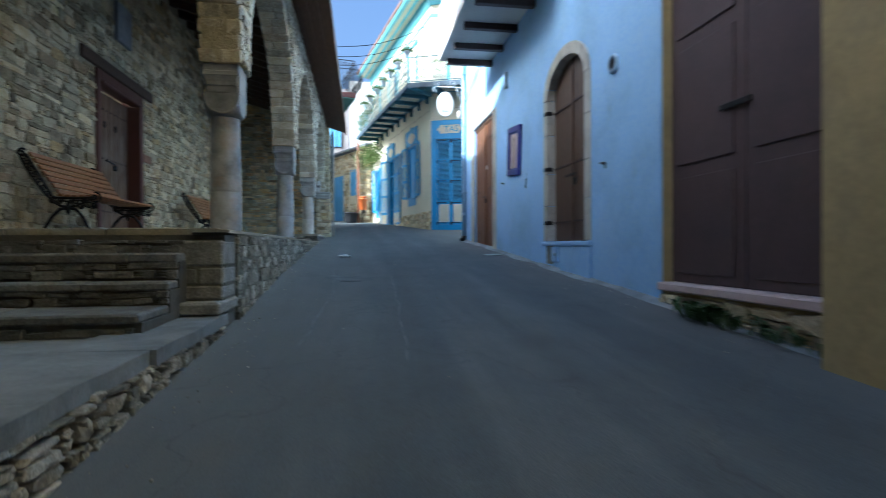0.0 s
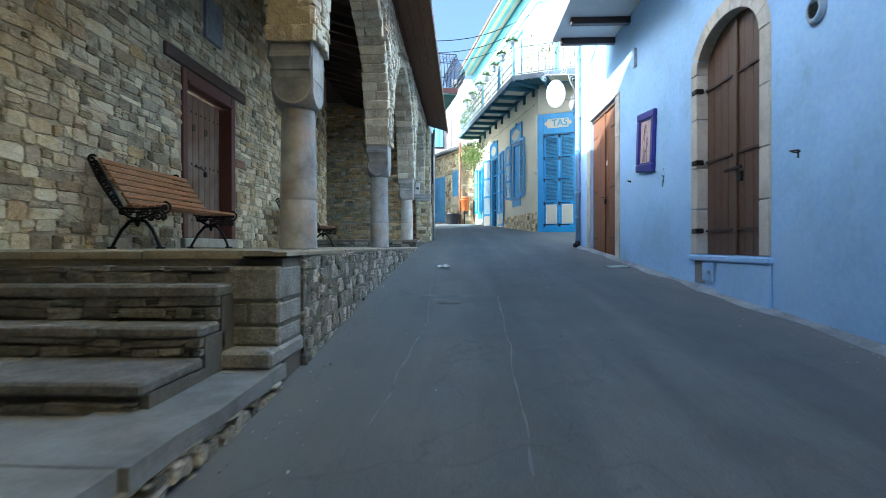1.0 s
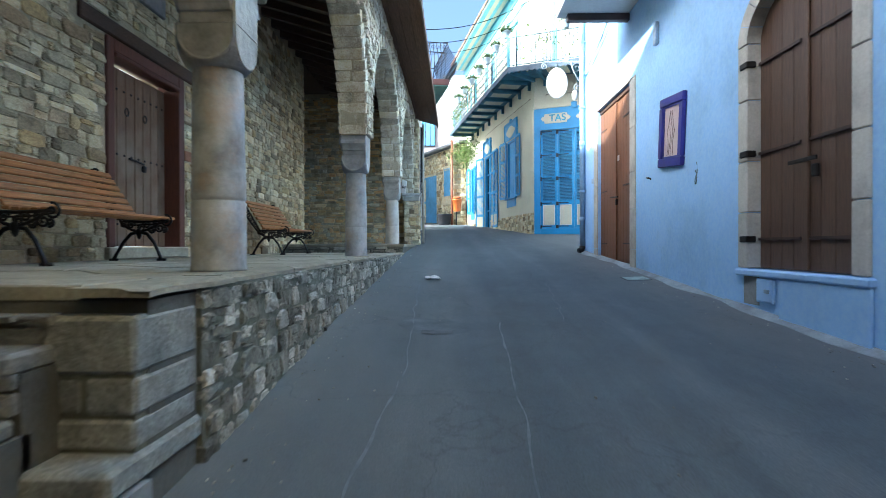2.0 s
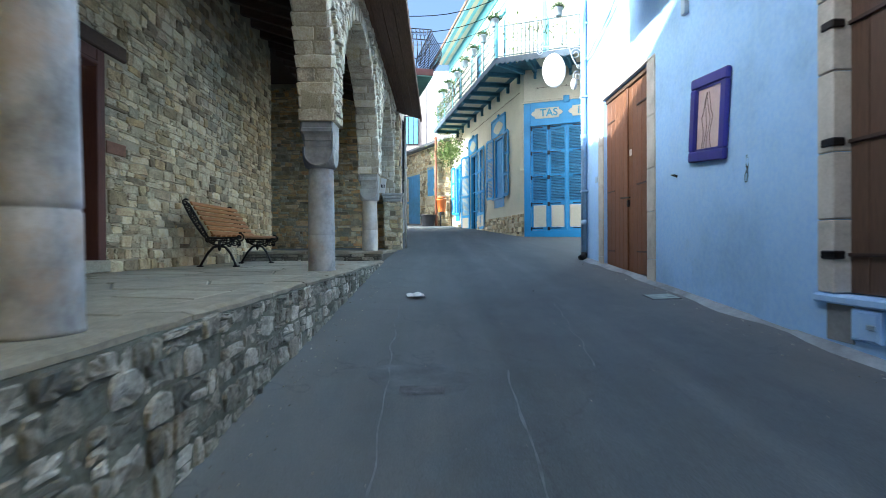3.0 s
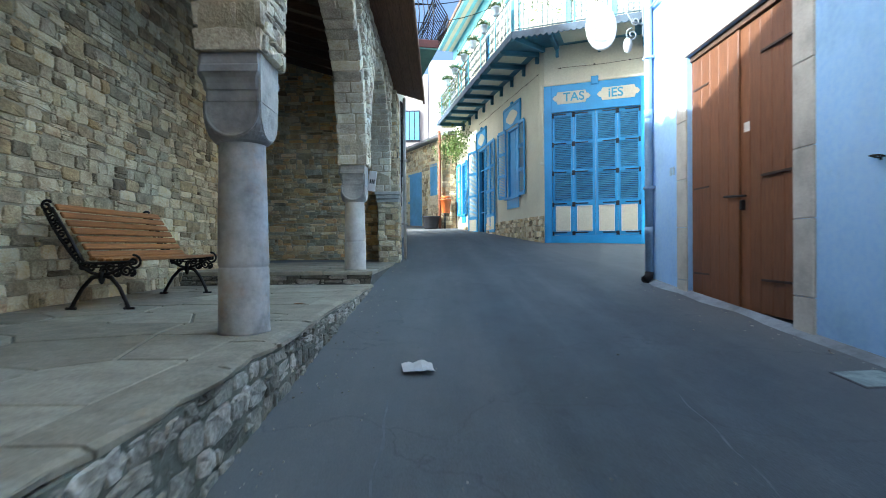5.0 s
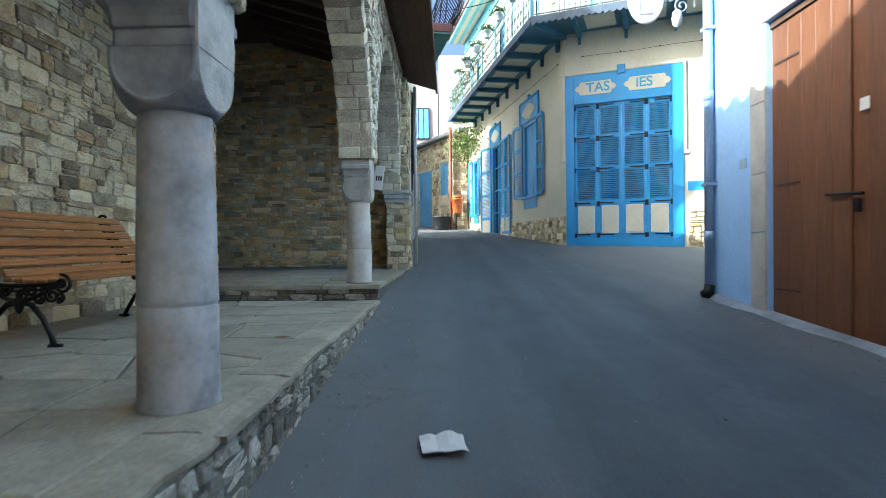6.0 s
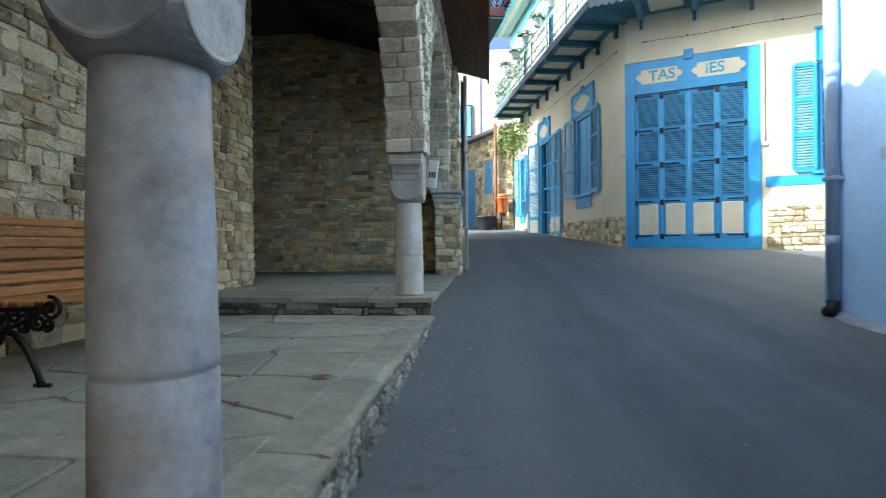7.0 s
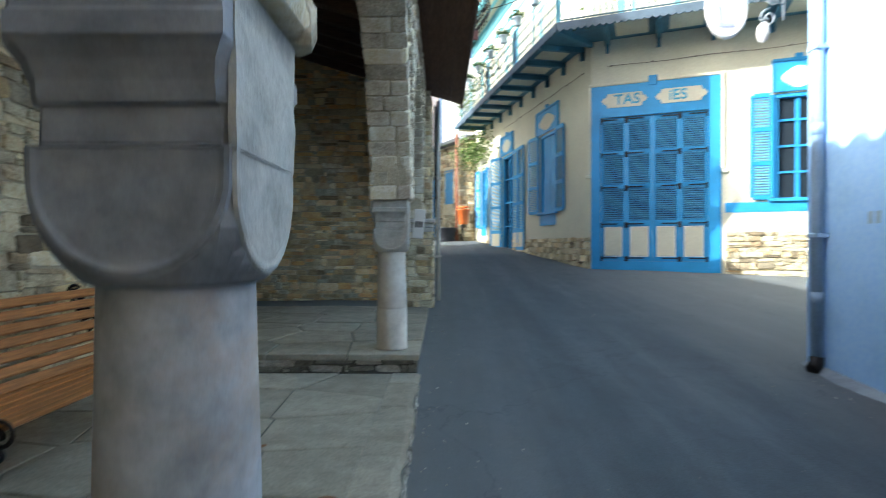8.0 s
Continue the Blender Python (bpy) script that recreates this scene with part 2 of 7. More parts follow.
M_PAPER = surface("pinkish_panel", (0.60, 0.47, 0.44), 0.7, 0.9, 1.08, 4, 40, 0.15, 0.002)
M_STEEL = surface("painted_pipe", (0.32, 0.43, 0.58), 0.45, 0.8, 1.2, 3, 50, 0.15, 0.002)
M_GLASS = plain("window_glass", (0.02, 0.025, 0.03), 0.05)


# ---------------------------------------------------------------- makers
def mesh_of(name, bm, smooth=False):
    me = bpy.data.meshes.new(name)
    bmesh.ops.recalc_face_normals(bm, faces=bm.faces)
    bm.to_mesh(me)
    bm.free()
    if smooth:
        me.shade_smooth()
    return me


def part(name, bm, material, parent=None, label="", smooth=False):
    """One bmesh, in world places, linked as one mesh under a thing or a part."""
    me = mesh_of(name, bm, smooth)
    me.materials.append(material)
    ob = new(name, me)
    if parent:
        ob.parent = parent
        ob.matrix_parent_inverse = parent.matrix_world.inverted()
    if label:
        tagged(ob, label)
    return ob


def thing(name, at, label, category, group="", kind=""):
    """An Empty at a thing's base."""
    ob = new(name)
    ob.empty_display_size = 0.1
    ob.matrix_world = at if isinstance(at, Matrix) else Matrix.Translation(at)
    bpy.context.view_layer.update()
    return tagged(ob, label, category, group, kind)


def setting(name, bm, material, label, category, smooth=False):
    return tagged(part(name, bm, material, None, "", smooth), label, category, "", "structure")


def box(bm, x0, x1, y0, y1, z0, z1, bevel=0.0, m=None):
    made = bmesh.ops.create_cube(bm, size=1.0)["verts"]
    bmesh.ops.scale(bm, vec=(abs(x1 - x0), abs(y1 - y0), abs(z1 - z0)), verts=made)
    bmesh.ops.translate(bm, vec=((x0 + x1) / 2, (y0 + y1) / 2, (z0 + z1) / 2), verts=made)
    if m is not None:
        bmesh.ops.transform(bm, matrix=m, verts=made)
    if bevel:
        edges = list({e for v in made for e in v.link_edges})
        bmesh.ops.bevel(bm, geom=edges, offset=bevel, segments=1, affect="EDGES")
    return bm


def boxed(x0, x1, y0, y1, z0, z1, bevel=0.0, m=None):
    return box(bmesh.new(), x0, x1, y0, y1, z0, z1, bevel, m)


def tube(bm, pts, r, sides=6):
    """A round bar along a line of points."""
    pts = [Vector(p) for p in pts]
    rings, side = [], None
    for k, p in enumerate(pts):
        way = (pts[min(k + 1, len(pts) - 1)] - pts[max(k - 1, 0)]).normalized()
        if side is None:
            side = way.orthogonal().normalized()
        side = (side - way * side.dot(way)).normalized()
        up = way.cross(side)
        rr = r[k] if isinstance(r, (list, tuple)) else r
        rings.append([bm.verts.new(p + rr * (math.cos(a) * side + math.sin(a) * up)) for a in (2 * math.pi * s / sides for s in range(sides))])
    for a, b in zip(rings, rings[1:]):
        for s in range(sides):
            bm.faces.new((a[s], a[(s + 1) % sides], b[(s + 1) % sides], b[s]))
    bm.faces.new(rings[0][::-1])
    bm.faces.new(rings[-1])
    return bm


def lathe(bm, profile, at, sides=32, wobble=0.0):
    """Rings of (radius, height) about an upright axis."""
    rings = []
    for r, h in profile:
        ring = []
        for s in range(sides):
            a = 2 * math.pi * s / sides
            rr = r + wobble * (noise.noise((math.cos(a) * 2.3, math.sin(a) * 2.3, h * 3.1 + at[1])))
            ring.append(bm.verts.new((at[0] + rr * math.cos(a), at[1] + rr * math.sin(a), at[2] + h)))
        rings.append(ring)
    for a, b in zip(rings, rings[1:]):
        for s in range(sides):
            bm.faces.new((a[s], a[(s + 1) % sides], b[(s + 1) % sides], b[s]))
    bm.faces.new(rings[0][::-1])
    bm.faces.new(rings[-1])
    return bm


def slab(bm, poly, z0, z1, bevel=0.0):
    """A flat piece with an outline in plan."""
    low, top = [bm.verts.new((x, y, z0)) for x, y in poly], [bm.verts.new((x, y, z1)) for x, y in poly]
    n = len(poly)
    bm.faces.new(low[::-1])
    cap = bm.faces.new(top)
    for k in range(n):
        bm.faces.new((low[k], low[(k + 1) % n], top[(k + 1) % n], top[k]))
    if bevel:
        bmesh.ops.bevel(bm, geom=list(cap.edges), offset=bevel, segments=1, affect="EDGES")
    return bm


def basis(p, along, out):
    """A pose whose x runs along a wall, y goes into it and z is up; out is the way that the wall faces."""
    a, o = Vector((*along, 0)).normalized(), Vector((*out, 0)).normalized()
    m = Matrix((a, -o, Vector((0, 0, 1)))).transposed().to_4x4()
    m.translation = Vector((p[0], p[1], p[2] if len(p) > 2 else 0))
    return m


def pierced(m, length, z0, z1, thick, openings, fine=0.06):
    """A wall in the pose m with openings (u0, u1, sill, top), top a height or a function of u; sill None goes to the foot."""
    bm = bmesh.new()
    us = {0.0, length}
    for u0, u1, sill, top in openings:
        n = max(1, int((u1 - u0) / fine)) if callable(top) else 1
        us |= {round(u0 + (u1 - u0) * k / n, 5) for k in range(n + 1)}
    us = sorted(us)

    def quad(*p):
        bm.faces.new([bm.verts.new(m @ Vector(q)) for q in p])

    def hole(u):
        return next((o for o in openings if o[0] < u < o[1]), None)

    zs = {z0, z1}
    for u0, u1, sill, top in openings:
        zs |= {top(u0) if callable(top) else top} | ({sill} if sill is not None else set())
    zs = sorted(zs)

    def sheet(a, b, la, ha, lb, hb):
        """Both faces of one strip, cut at the shared heights."""
        cuts = [z for z in zs if max(la, lb) + 1e-4 < z < min(ha, hb) - 1e-4]
        left, right = [la, *cuts, ha], [lb, *cuts, hb]
        for k in range(len(left) - 1):
            for d in (0, thick):
                quad((a, d, left[k]), (b, d, right[k]), (b, d, right[k + 1]), (a, d, left[k + 1]))

    for a, b in zip(us, us[1:]):
        o = hole((a + b) / 2)
        if o:
            ta, tb = (o[3](a), o[3](b)) if callable(o[3]) else (o[3], o[3])
            sheet(a, b, ta, z1, tb, z1)
            quad((a, 0, ta), (a, thick, ta), (b, thick, tb), (b, 0, tb))
            if o[2] is not None:
                sheet(a, b, z0, o[2], z0, o[2])
                quad((a, 0, o[2]), (b, 0, o[2]), (b, thick, o[2]), (a, thick, o[2]))
        else:
            sheet(a, b, z0, z1, z0, z1)
        quad((a, 0, z1), (b, 0, z1), (b, thick, z1), (a, thick, z1))
        if not o or o[2] is not None:
            quad((a, 0, z0), (b, 0, z0), (b, thick, z0), (a, thick, z0))
    for u0, u1, sill, top in openings:
        for u in (u0, u1):
            h = top(u) if callable(top) else top
            quad((u, 0, sill if sill is not None else z0), (u, thick, sill if sill is not None else z0), (u, thick, h), (u, 0, h))
    for u in (0, length):
        if not any(o[0] <= u <= o[1] for o in openings):
            quad((u, 0, z0), (u, thick, z0), (u, thick, z1), (u, 0, z1))
    bmesh.ops.remove_doubles(bm, verts=bm.verts, dist=0.0005)
    return bm


def road_z(x, y):
    """The height of the sloping street."""
    z = 0.36 + 0.0735 * min(y, 36) + 0.03 * max(0, min(y, 90) - 36)
    if y < -12:
        z = 0.36 - 0.0735 * 12
    side = 0.032 if y < 13 else max(0.012, 0.032 - 0.006 * (y - 13))
    left = 0.07 * max(0.0, min(1.0, (y - 4.5) / 2, (15 - y) / 3)) * max(0.0, min(1.0, -x / 0.7))
    return z + side * max(0.0, min(x, 4.0)) + left


def ground_z(x, y):
    """The street's surface with its unevenness."""
    return road_z(x, y) + 0.012 * noise.noise((x * 0.9, y * 0.6, 0.3))

# ---------------------------------------------------------------- ground
def build_ground():
    xs = [-400, -150, -60, -25, -12, -6, -3.2] + [-2.4 + 0.3 * k for k in range(22)] + [4.6, 6, 9, 14, 25, 60, 150, 400]
    ys = [-300, -100, -40, -20, -12, -8, -5] + [-3 + 0.4 * k for k in range(90)] + [34, 36, 40, 50, 70, 90, 150, 300, 900]
    bm = bmesh.new()
    rows = [[bm.verts.new((x, y, road_z(x, y) + (0.012 * noise.noise((x * 0.9, y * 0.6, 0.3)) if abs(x) < 5 else 0))) for x in xs] for y in ys]
    for a, b in zip(rows, rows[1:]):
        for k in range(len(xs) - 1):
            bm.faces.new((a[k], a[k + 1], b[k + 1], b[k]))
    setting("ground", bm, M_ROAD, "worn grey asphalt street rising gently between old houses", "street", True)


build_ground()

# ---------------------------------------------------------------- arcade
FLOOR, RAISED = 1.35, 1.51
X_OUT, X_IN, X_BACK = -0.83, -1.17, -3.05
COL_X = -1.002
COLUMNS = (5.0, 8.73, 12.46)
SPRING, CROWN = 2.77, 4.45
WALL_TOP = 5.0


def arch(c, half, spring, crown):
    return lambda u: spring + (crown - spring) * math.sqrt(max(0.0, 1 - ((u - c) / half) ** 2))


ARCHES = [(c, half) for c, half in ((3.135, 1.68), (6.865, 1.68), (10.595, 1.68), (14.06, 1.41))]

# the wall over the columns; the two piers stand on the floor
start = 0.9
bm = pierced(basis((X_OUT - 0.03, start), (0, 1), (1, 0)), 16.0 - start, SPRING, WALL_TOP, X_OUT - X_IN - 0.06,
             [(c - h - start, c + h - start, None, arch(c - start, h, SPRING, CROWN)) for c, h in ARCHES])
arcade_wall = setting("wall_arcade", bm, M_MORTAR, "pale rubble stone arcade wall on round arches", "wall")
part("end_pier", boxed(-1.06, -0.705, 15.5, 16.0, 1.2, SPRING), M_MORTAR, arcade_wall)
part("end_pier", boxed(-1.06, -0.725, 15.5, 16.0, SPRING, 4.6), M_MORTAR, arcade_wall)
part("end_pier", boxed(X_IN + 0.03, X_OUT - 0.03, 0.95, 1.44, 0.2, SPRING), M_MORTAR, arcade_wall)

# back wall with its door opening
DOOR_Y0, DOOR_Y1 = 7.22, 8.62
bm = pierced(basis((X_BACK, -6), (0, 1), (1, 0)), 19.74, 0.2, 6.0, 0.5, [(DOOR_Y0 + 6, DOOR_Y1 + 6, 1.42, 3.45)])
back_wall = setting("wall_west", bm, M_MORTAR, "rubble stone back wall of the porch in grey and ochre", "wall")
far_wall = setting("wall_north", boxed(-5.2, X_OUT - 0.05, 16.1, 16.45, 1.0, 5.4), M_MORTAR, "rubble stone end wall of the porch", "wall")
setting("wall_recess", boxed(-5.2, -4.8, 13.2, 16.1, 1.0, 5.4), M_MORTAR, "stone wall of the recess at the porch end", "wall")
part("return", boxed(-4.8, X_BACK - 0.5, 13.24, 13.74, 1.0, 5.4), M_MORTAR, back_wall)

# unseen solid walls, added down the street to keep light out of the porch
setting("light_block_south", boxed(-3.05, X_IN, 0.2, 0.55, -0.5, 5.2), M_MORTAR, "added unseen wall that keeps southern light out of the porch", "wall")
setting("light_block_street", boxed(X_IN, X_OUT - 0.03, -6.0, 0.89, -0.5, 4.6), M_MORTAR, "added unseen wall that keeps daylight out on the street side", "wall")
# floor bodies
porch = setting("floor", boxed(X_BACK, -0.772, 3.98, 12.2, 0.2, FLOOR - 0.045), M_JOINT, "grey flagstone porch floor", "floor")
raised = setting("floor_raised", boxed(-4.8, -0.78, 12.24, 16.1, 0.4, RAISED - 0.045), M_JOINT, "flagstone floor one step higher at the porch end", "floor")

part("mortar", boxed(-0.771, -0.7545, 4.29, 12.19, 0.5, FLOOR - 0.032), M_MORTAR_GREY, porch, "rough grey-green mortar between the stones")
part("joint_fill", boxed(X_BACK + 0.005, -0.985, 3.985, 12.195, FLOOR - 0.0448, FLOOR - 0.008), M_MORTAR_GREY, porch)
part("joint_fill", boxed(-4.79, -0.80, 12.25, 16.09, RAISED - 0.0448, RAISED - 0.011), M_MORTAR_GREY, raised)


def column(y, stone=None):
    z = FLOOR if y < 12 else RAISED
    col = thing("stone_column", (COL_X, y, z), "round grey stone column with a cushion capital", "column", "arcade columns")
    h = 2.37 - z
    prof = [(0.133, 0.0), (0.133, 0.012), (0.13, 0.03), (0.129, 0.2), (0.128, 0.338), (0.124, 0.343), (0.124, 0.350), (0.128, 0.356)] + [(0.128 - 0.011 * k / 8, 0.37 + (h - 0.4) * k / 8) for k in range(9)] + [(0.12, h - 0.012), (0.12, h)]
    part("shaft", lathe(bmesh.new(), prof, (COL_X, y, z), 36, 0.004), stone or M_COLUMN, col, "", True)
    # cushion block: a cube met by a ball, so that each side closes in a half-round shield
    half, mid = 0.142, 2.493
    carved = M_LIMED_LIT if stone else M_CAP
    bm = bmesh.new()
    n = 48
    levels = [2.336, 2.340, 2.346] + [mid - 0.142 * math.cos(math.pi / 2 * k / 9) for k in range(10)] + [2.535]
    rings = []
    for k, hz in enumerate(levels):
        if k < 3:
            ball = (0.119, 0.130, 0.138)[k]
        else:
            ball = math.sqrt(half ** 2 + max(0.0, 0.142 ** 2 - max(0.0, mid - hz) ** 2))
        ring = []
        for q in range(n):
            a = 2 * math.pi * (q + 0.5) / n
            c, d = math.cos(a), math.sin(a)
            rr = min(half / max(abs(c), abs(d)), ball) + 0.0025 * noise.noise((c * 3, d * 3, hz * 14 + y))
            ring.append(bm.verts.new((COL_X + rr * c, y + rr * d, hz)))
        rings.append(ring)
    for a, b in zip(rings, rings[1:]):
        for q in range(n):
            bm.faces.new((a[q], a[(q + 1) % n], b[(q + 1) % n], b[q]))
    bm.faces.new(rings[0][::-1])
    bm.faces.new(rings[-1])
    cap = part("capital", bm, carved, col, "worn grey cushion capital with half-round shields")
    # shields: a thin half-round plate with a worn rim on each side, the street side limewashed and painted paler as if
    # lit
    for k in range(4):
        turn = Matrix.Translation((COL_X, y, 0)) @ Matrix.Rotation(k * math.pi / 2, 4, "Z")
        bm = bmesh.new()
        arcs = [math.pi * (j / 20 - 0.5) for j in range(21)]
        loops = []
        for rad, out in ((0.1405, 0.1395), (0.1385, 0.1455), (0.1315, 0.1475), (0.1245, 0.1452), (0.1215, 0.1448)):
            loop = [(rad * math.sin(t), -rad * math.cos(t)) for t in arcs]
            loop = [(-rad, 0.042 * rad / 0.14)] + loop + [(rad, 0.042 * rad / 0.14)]
            loops.append([bm.verts.new(turn @ Vector((out + 0.0018 * noise.noise((p * 30, q * 30, k + y)), p, mid + q))) for p, q in loop])
        for a, b in zip(loops, loops[1:]):
            m = len(a)
            for j in range(m):
                bm.faces.new((a[j], a[(j + 1) % m], b[(j + 1) % m], b[j]))
        bm.faces.new(loops[-1])
        part("shield", bm, M_LIMED_LIT if k == 0 else carved, cap, "limewashed half-round shield, painted paler as the lit street side" if k == 0 else "")
    # stepped impost: a fillet, a band and a hollow under the slab, cut off at the corners
    bm = bmesh.new()
    def octagon(w, cut, z):
        pts = ((w, -w + cut), (w, w - cut), (w - cut, w), (-w + cut, w), (-w, w - cut), (-w, -w + cut), (-w + cut, -w), (w - cut, -w))
        return [bm.verts.new((COL_X + max(-0.17, min(0.144, p)), y + q, z)) for p, q in pts]
    stack = [octagon(w, cut, z) for w, cut, z in ((0.131, 0.012, 2.532), (0.136, 0.012, 2.540), (0.136, 0.014, 2.590), (0.146, 0.026, 2.594), (0.148, 0.026, 2.602), (0.151, 0.03, 2.622), (0.160, 0.034, 2.648), (0.172, 0.034, 2.668), (0.178, 0.034, 2.674), (0.178, 0.034, 2.705), (0.170, 0.03, 2.712), (0.166, 0.028, 2.768))]
    for a, b in zip(stack, stack[1:]):
        for j in range(8):
            bm.faces.new((a[j], a[(j + 1) % 8], b[(j + 1) % 8], b[j]))
    bm.faces.new(stack[0][::-1])
    bm.faces.new(stack[-1])
    part("abacus", bm, carved, cap, "moulded stone impost")
    # street facing: limewash tone, lightened for the brighter side
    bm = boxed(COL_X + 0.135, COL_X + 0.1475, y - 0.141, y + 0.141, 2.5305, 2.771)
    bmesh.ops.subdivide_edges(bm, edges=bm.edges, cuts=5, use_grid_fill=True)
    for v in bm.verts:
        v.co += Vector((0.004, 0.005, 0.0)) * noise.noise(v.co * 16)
    part("facing", bm, M_LIMED_LIT, cap, "limewashed facing flush with the wall, painted paler as the lit side")
    return col


for y in COLUMNS:
    column(y, M_COLUMN_PALE if y > 12 else None)
# impost of the end pier
part("impost", boxed(-1.12, -0.66, 15.43, 16.03, 2.71, 2.77, 0.012), M_LIMED_LIT, arcade_wall)
part("impost", boxed(-1.10, -0.68, 15.455, 16.02, 2.64, 2.709, 0.012), M_LIMED_LIT, arcade_wall)
part("impost", boxed(-1.09, -0.69, 15.475, 16.01, 2.58, 2.639, 0.010), M_LIMED_LIT, arcade_wall)

# ---------------------------------------------------------------- roofs
def lean_to():
    roof = thing("porch_roof", (-1.9, 8, WALL_TOP), "timber porch roof with brown eave boards and clay tiles", "roof", kind="structure")
    y0, y1 = -6.0, 16.35
    lean = 0.30
    def zz(x):
        return 4.62 + (-0.26 - x) * lean
    for k in range(7):
        xa, xb = -0.27 - k * 0.16, -0.27 - (k + 1) * 0.16 + 0.006
        bm = bmesh.new()
        v = [bm.verts.new(p) for p in ((xa, y0, zz(xa)), (xb, y0, zz(xb)), (xb, y1, zz(xb)), (xa, y1, zz(xa)), (xa, y0, zz(xa) + 0.03), (xb, y0, zz(xb) + 0.03), (xb, y1, zz(xb) + 0.03), (xa, y1, zz(xa) + 0.03))]
        for f in ((3, 2, 1, 0), (4, 5, 6, 7), (0, 1, 5, 4), (1, 2, 6, 5), (2, 3, 7, 6), (3, 0, 4, 7)):
            bm.faces.new([v[i] for i in f])
        part("eave_board", bm, M_EAVE, roof)
    part("fascia", boxed(-0.268, -0.235, y0, y1, 4.56, 4.68, 0.004), M_EAVE, roof)
    part("deck", slab_sloped(-3.1, -0.24, y0, y1 + 0.05, zz, 0.034, 0.10), M_BEAM, roof)
    for k in range(34):
        y = 0.2 + k * 0.48
        bm = bmesh.new()
        box(bm, -3.05, -1.15, y, y + 0.08, -0.13, 0.0, 0.004)
        for vv in bm.verts:
            vv.co.z += zz(vv.co.x) + 0.03
        part("rafter", bm, M_BEAM, roof)
    for k in range(74):
        y = -5.9 + k * 0.30
        bm = bmesh.new()
        pts = [(math.cos(a), math.sin(a)) for a in [math.pi * j / 6 for j in range(7)]]
        rows = []
        for x in (-0.245, -3.1):
            rows.append([bm.verts.new((x, y + 0.085 * c + 0.15, zz(x) + 0.10 + 0.075 * s)) for c, s in pts] + [bm.verts.new((x, y + 0.07 * c + 0.15, zz(x) + 0.10 + 0.058 * s)) for c, s in pts[::-1]])
        n = len(rows[0])
        for j in range(n):
            bm.faces.new((rows[0][j], rows[0][(j + 1) % n], rows[1][(j + 1) % n], rows[1][j]))
        bm.faces.new(rows[0])
        bm.faces.new(rows[1][::-1])
        part("roof_tile", bm, M_TILE, roof)


def slab_sloped(x0, x1, y0, y1, zz, a, b):
    bm = bmesh.new()
    v = [bm.verts.new((x, y, zz(x) + d)) for d in (a, b) for x, y in ((x0, y0), (x1, y0), (x1, y1), (x0, y1))]
    for f in ((3, 2, 1, 0), (4, 5, 6, 7), (0, 1, 5, 4), (1, 2, 6, 5), (2, 3, 7, 6), (3, 0, 4, 7)):
        bm.faces.new([v[i] for i in f])
    return bm


lean_to()

# unseen mass behind the porch, hipped towards the street's upper end to shape shadows
bm = bmesh.new()
v = [bm.verts.new(p) for p in ((-3.1, -8, 5.5), (-11, -8, 5.5), (-11, 13.7, 5.5), (-3.1, 13.7, 5.5), (-3.1, -8, 7.5), (-11, -8, 7.5), (-11, 6.0, 7.5), (-3.1, 6.0, 7.5), (-11, 9.6, 5.95), (-3.1, 9.6, 5.95), (-11, 13.7, 5.8), (-3.1, 13.7, 5.8))]
for f in ((3, 2, 1, 0), (4, 5, 6, 7), (7, 6, 8, 9), (9, 8, 10, 11), (0, 3, 11, 9, 7, 4), (1, 5, 6, 8, 10, 2), (0, 4, 5, 1), (2, 10, 11, 3)):
    bm.faces.new([v[i] for i in f])
setting("roof_recess", boxed(-5.4, -3.08, 13.2, 16.5, 5.401, 5.6), M_BEAM, "dark timber roof over the porch recess", "roof")
setting("shadow_roof", bm, M_TILE, "unseen clay tiled roof behind the porch, shaped to cast the street shadow", "roof")

# ---------------------------------------------------------------- blue house
XB = 2.6
AW0, AW1 = 5.62, 6.80   # arched shutter window
BD0, BD1 = 9.74, 11.40  # brown door


def aw_top(u):
    return 3.12 + 0.38 * math.sqrt(max(0.0, 1 - ((u - 6.21) / 0.592) ** 2))


bm = pierced(basis((XB, 4.15), (0, 1), (-1, 0)), 12.45 - 4.15, 0.3, 10.2, 0.45,
             [(AW0 - 4.15, AW1 - 4.15, 1.27, lambda u: aw_top(u + 4.15)), (BD0 - 4.15, BD1 - 4.15, None, 3.72)])
blue_wall = setting("wall_blue", bm, M_BLUE_WALL, "sky-blue plastered house wall with scuffs and stains", "wall")
part("gable", boxed(XB + 0.45, 9.0, 12.0, 12.45, 0.3, 10.2), M_BLUE_WALL, blue_wall)
setting("blue_house_back", boxed(XB + 0.9, XB + 1.0, 4.2, 12.0, 0.3, 10.2), M_BEAM, "dark inside behind the shutters", "wall")

# ---------------------------------------------------------------- gate and ochre house
gate_wall = setting("wall_gate", pierced(basis((2.615, 2.2), (0, 1), (-1, 0)), 1.949, 0.2, 12.0, 0.5, [(0.22, 1.94, 0.87, 3.9)]), M_YELLOW, "ochre wall round the dark gate", "wall")
setting("wall_ochre", boxed(2.38, 2.9, -9, 2.40, -0.5, 12.0, 0.02), M_YELLOW, "flaking ochre plastered house wall", "wall")

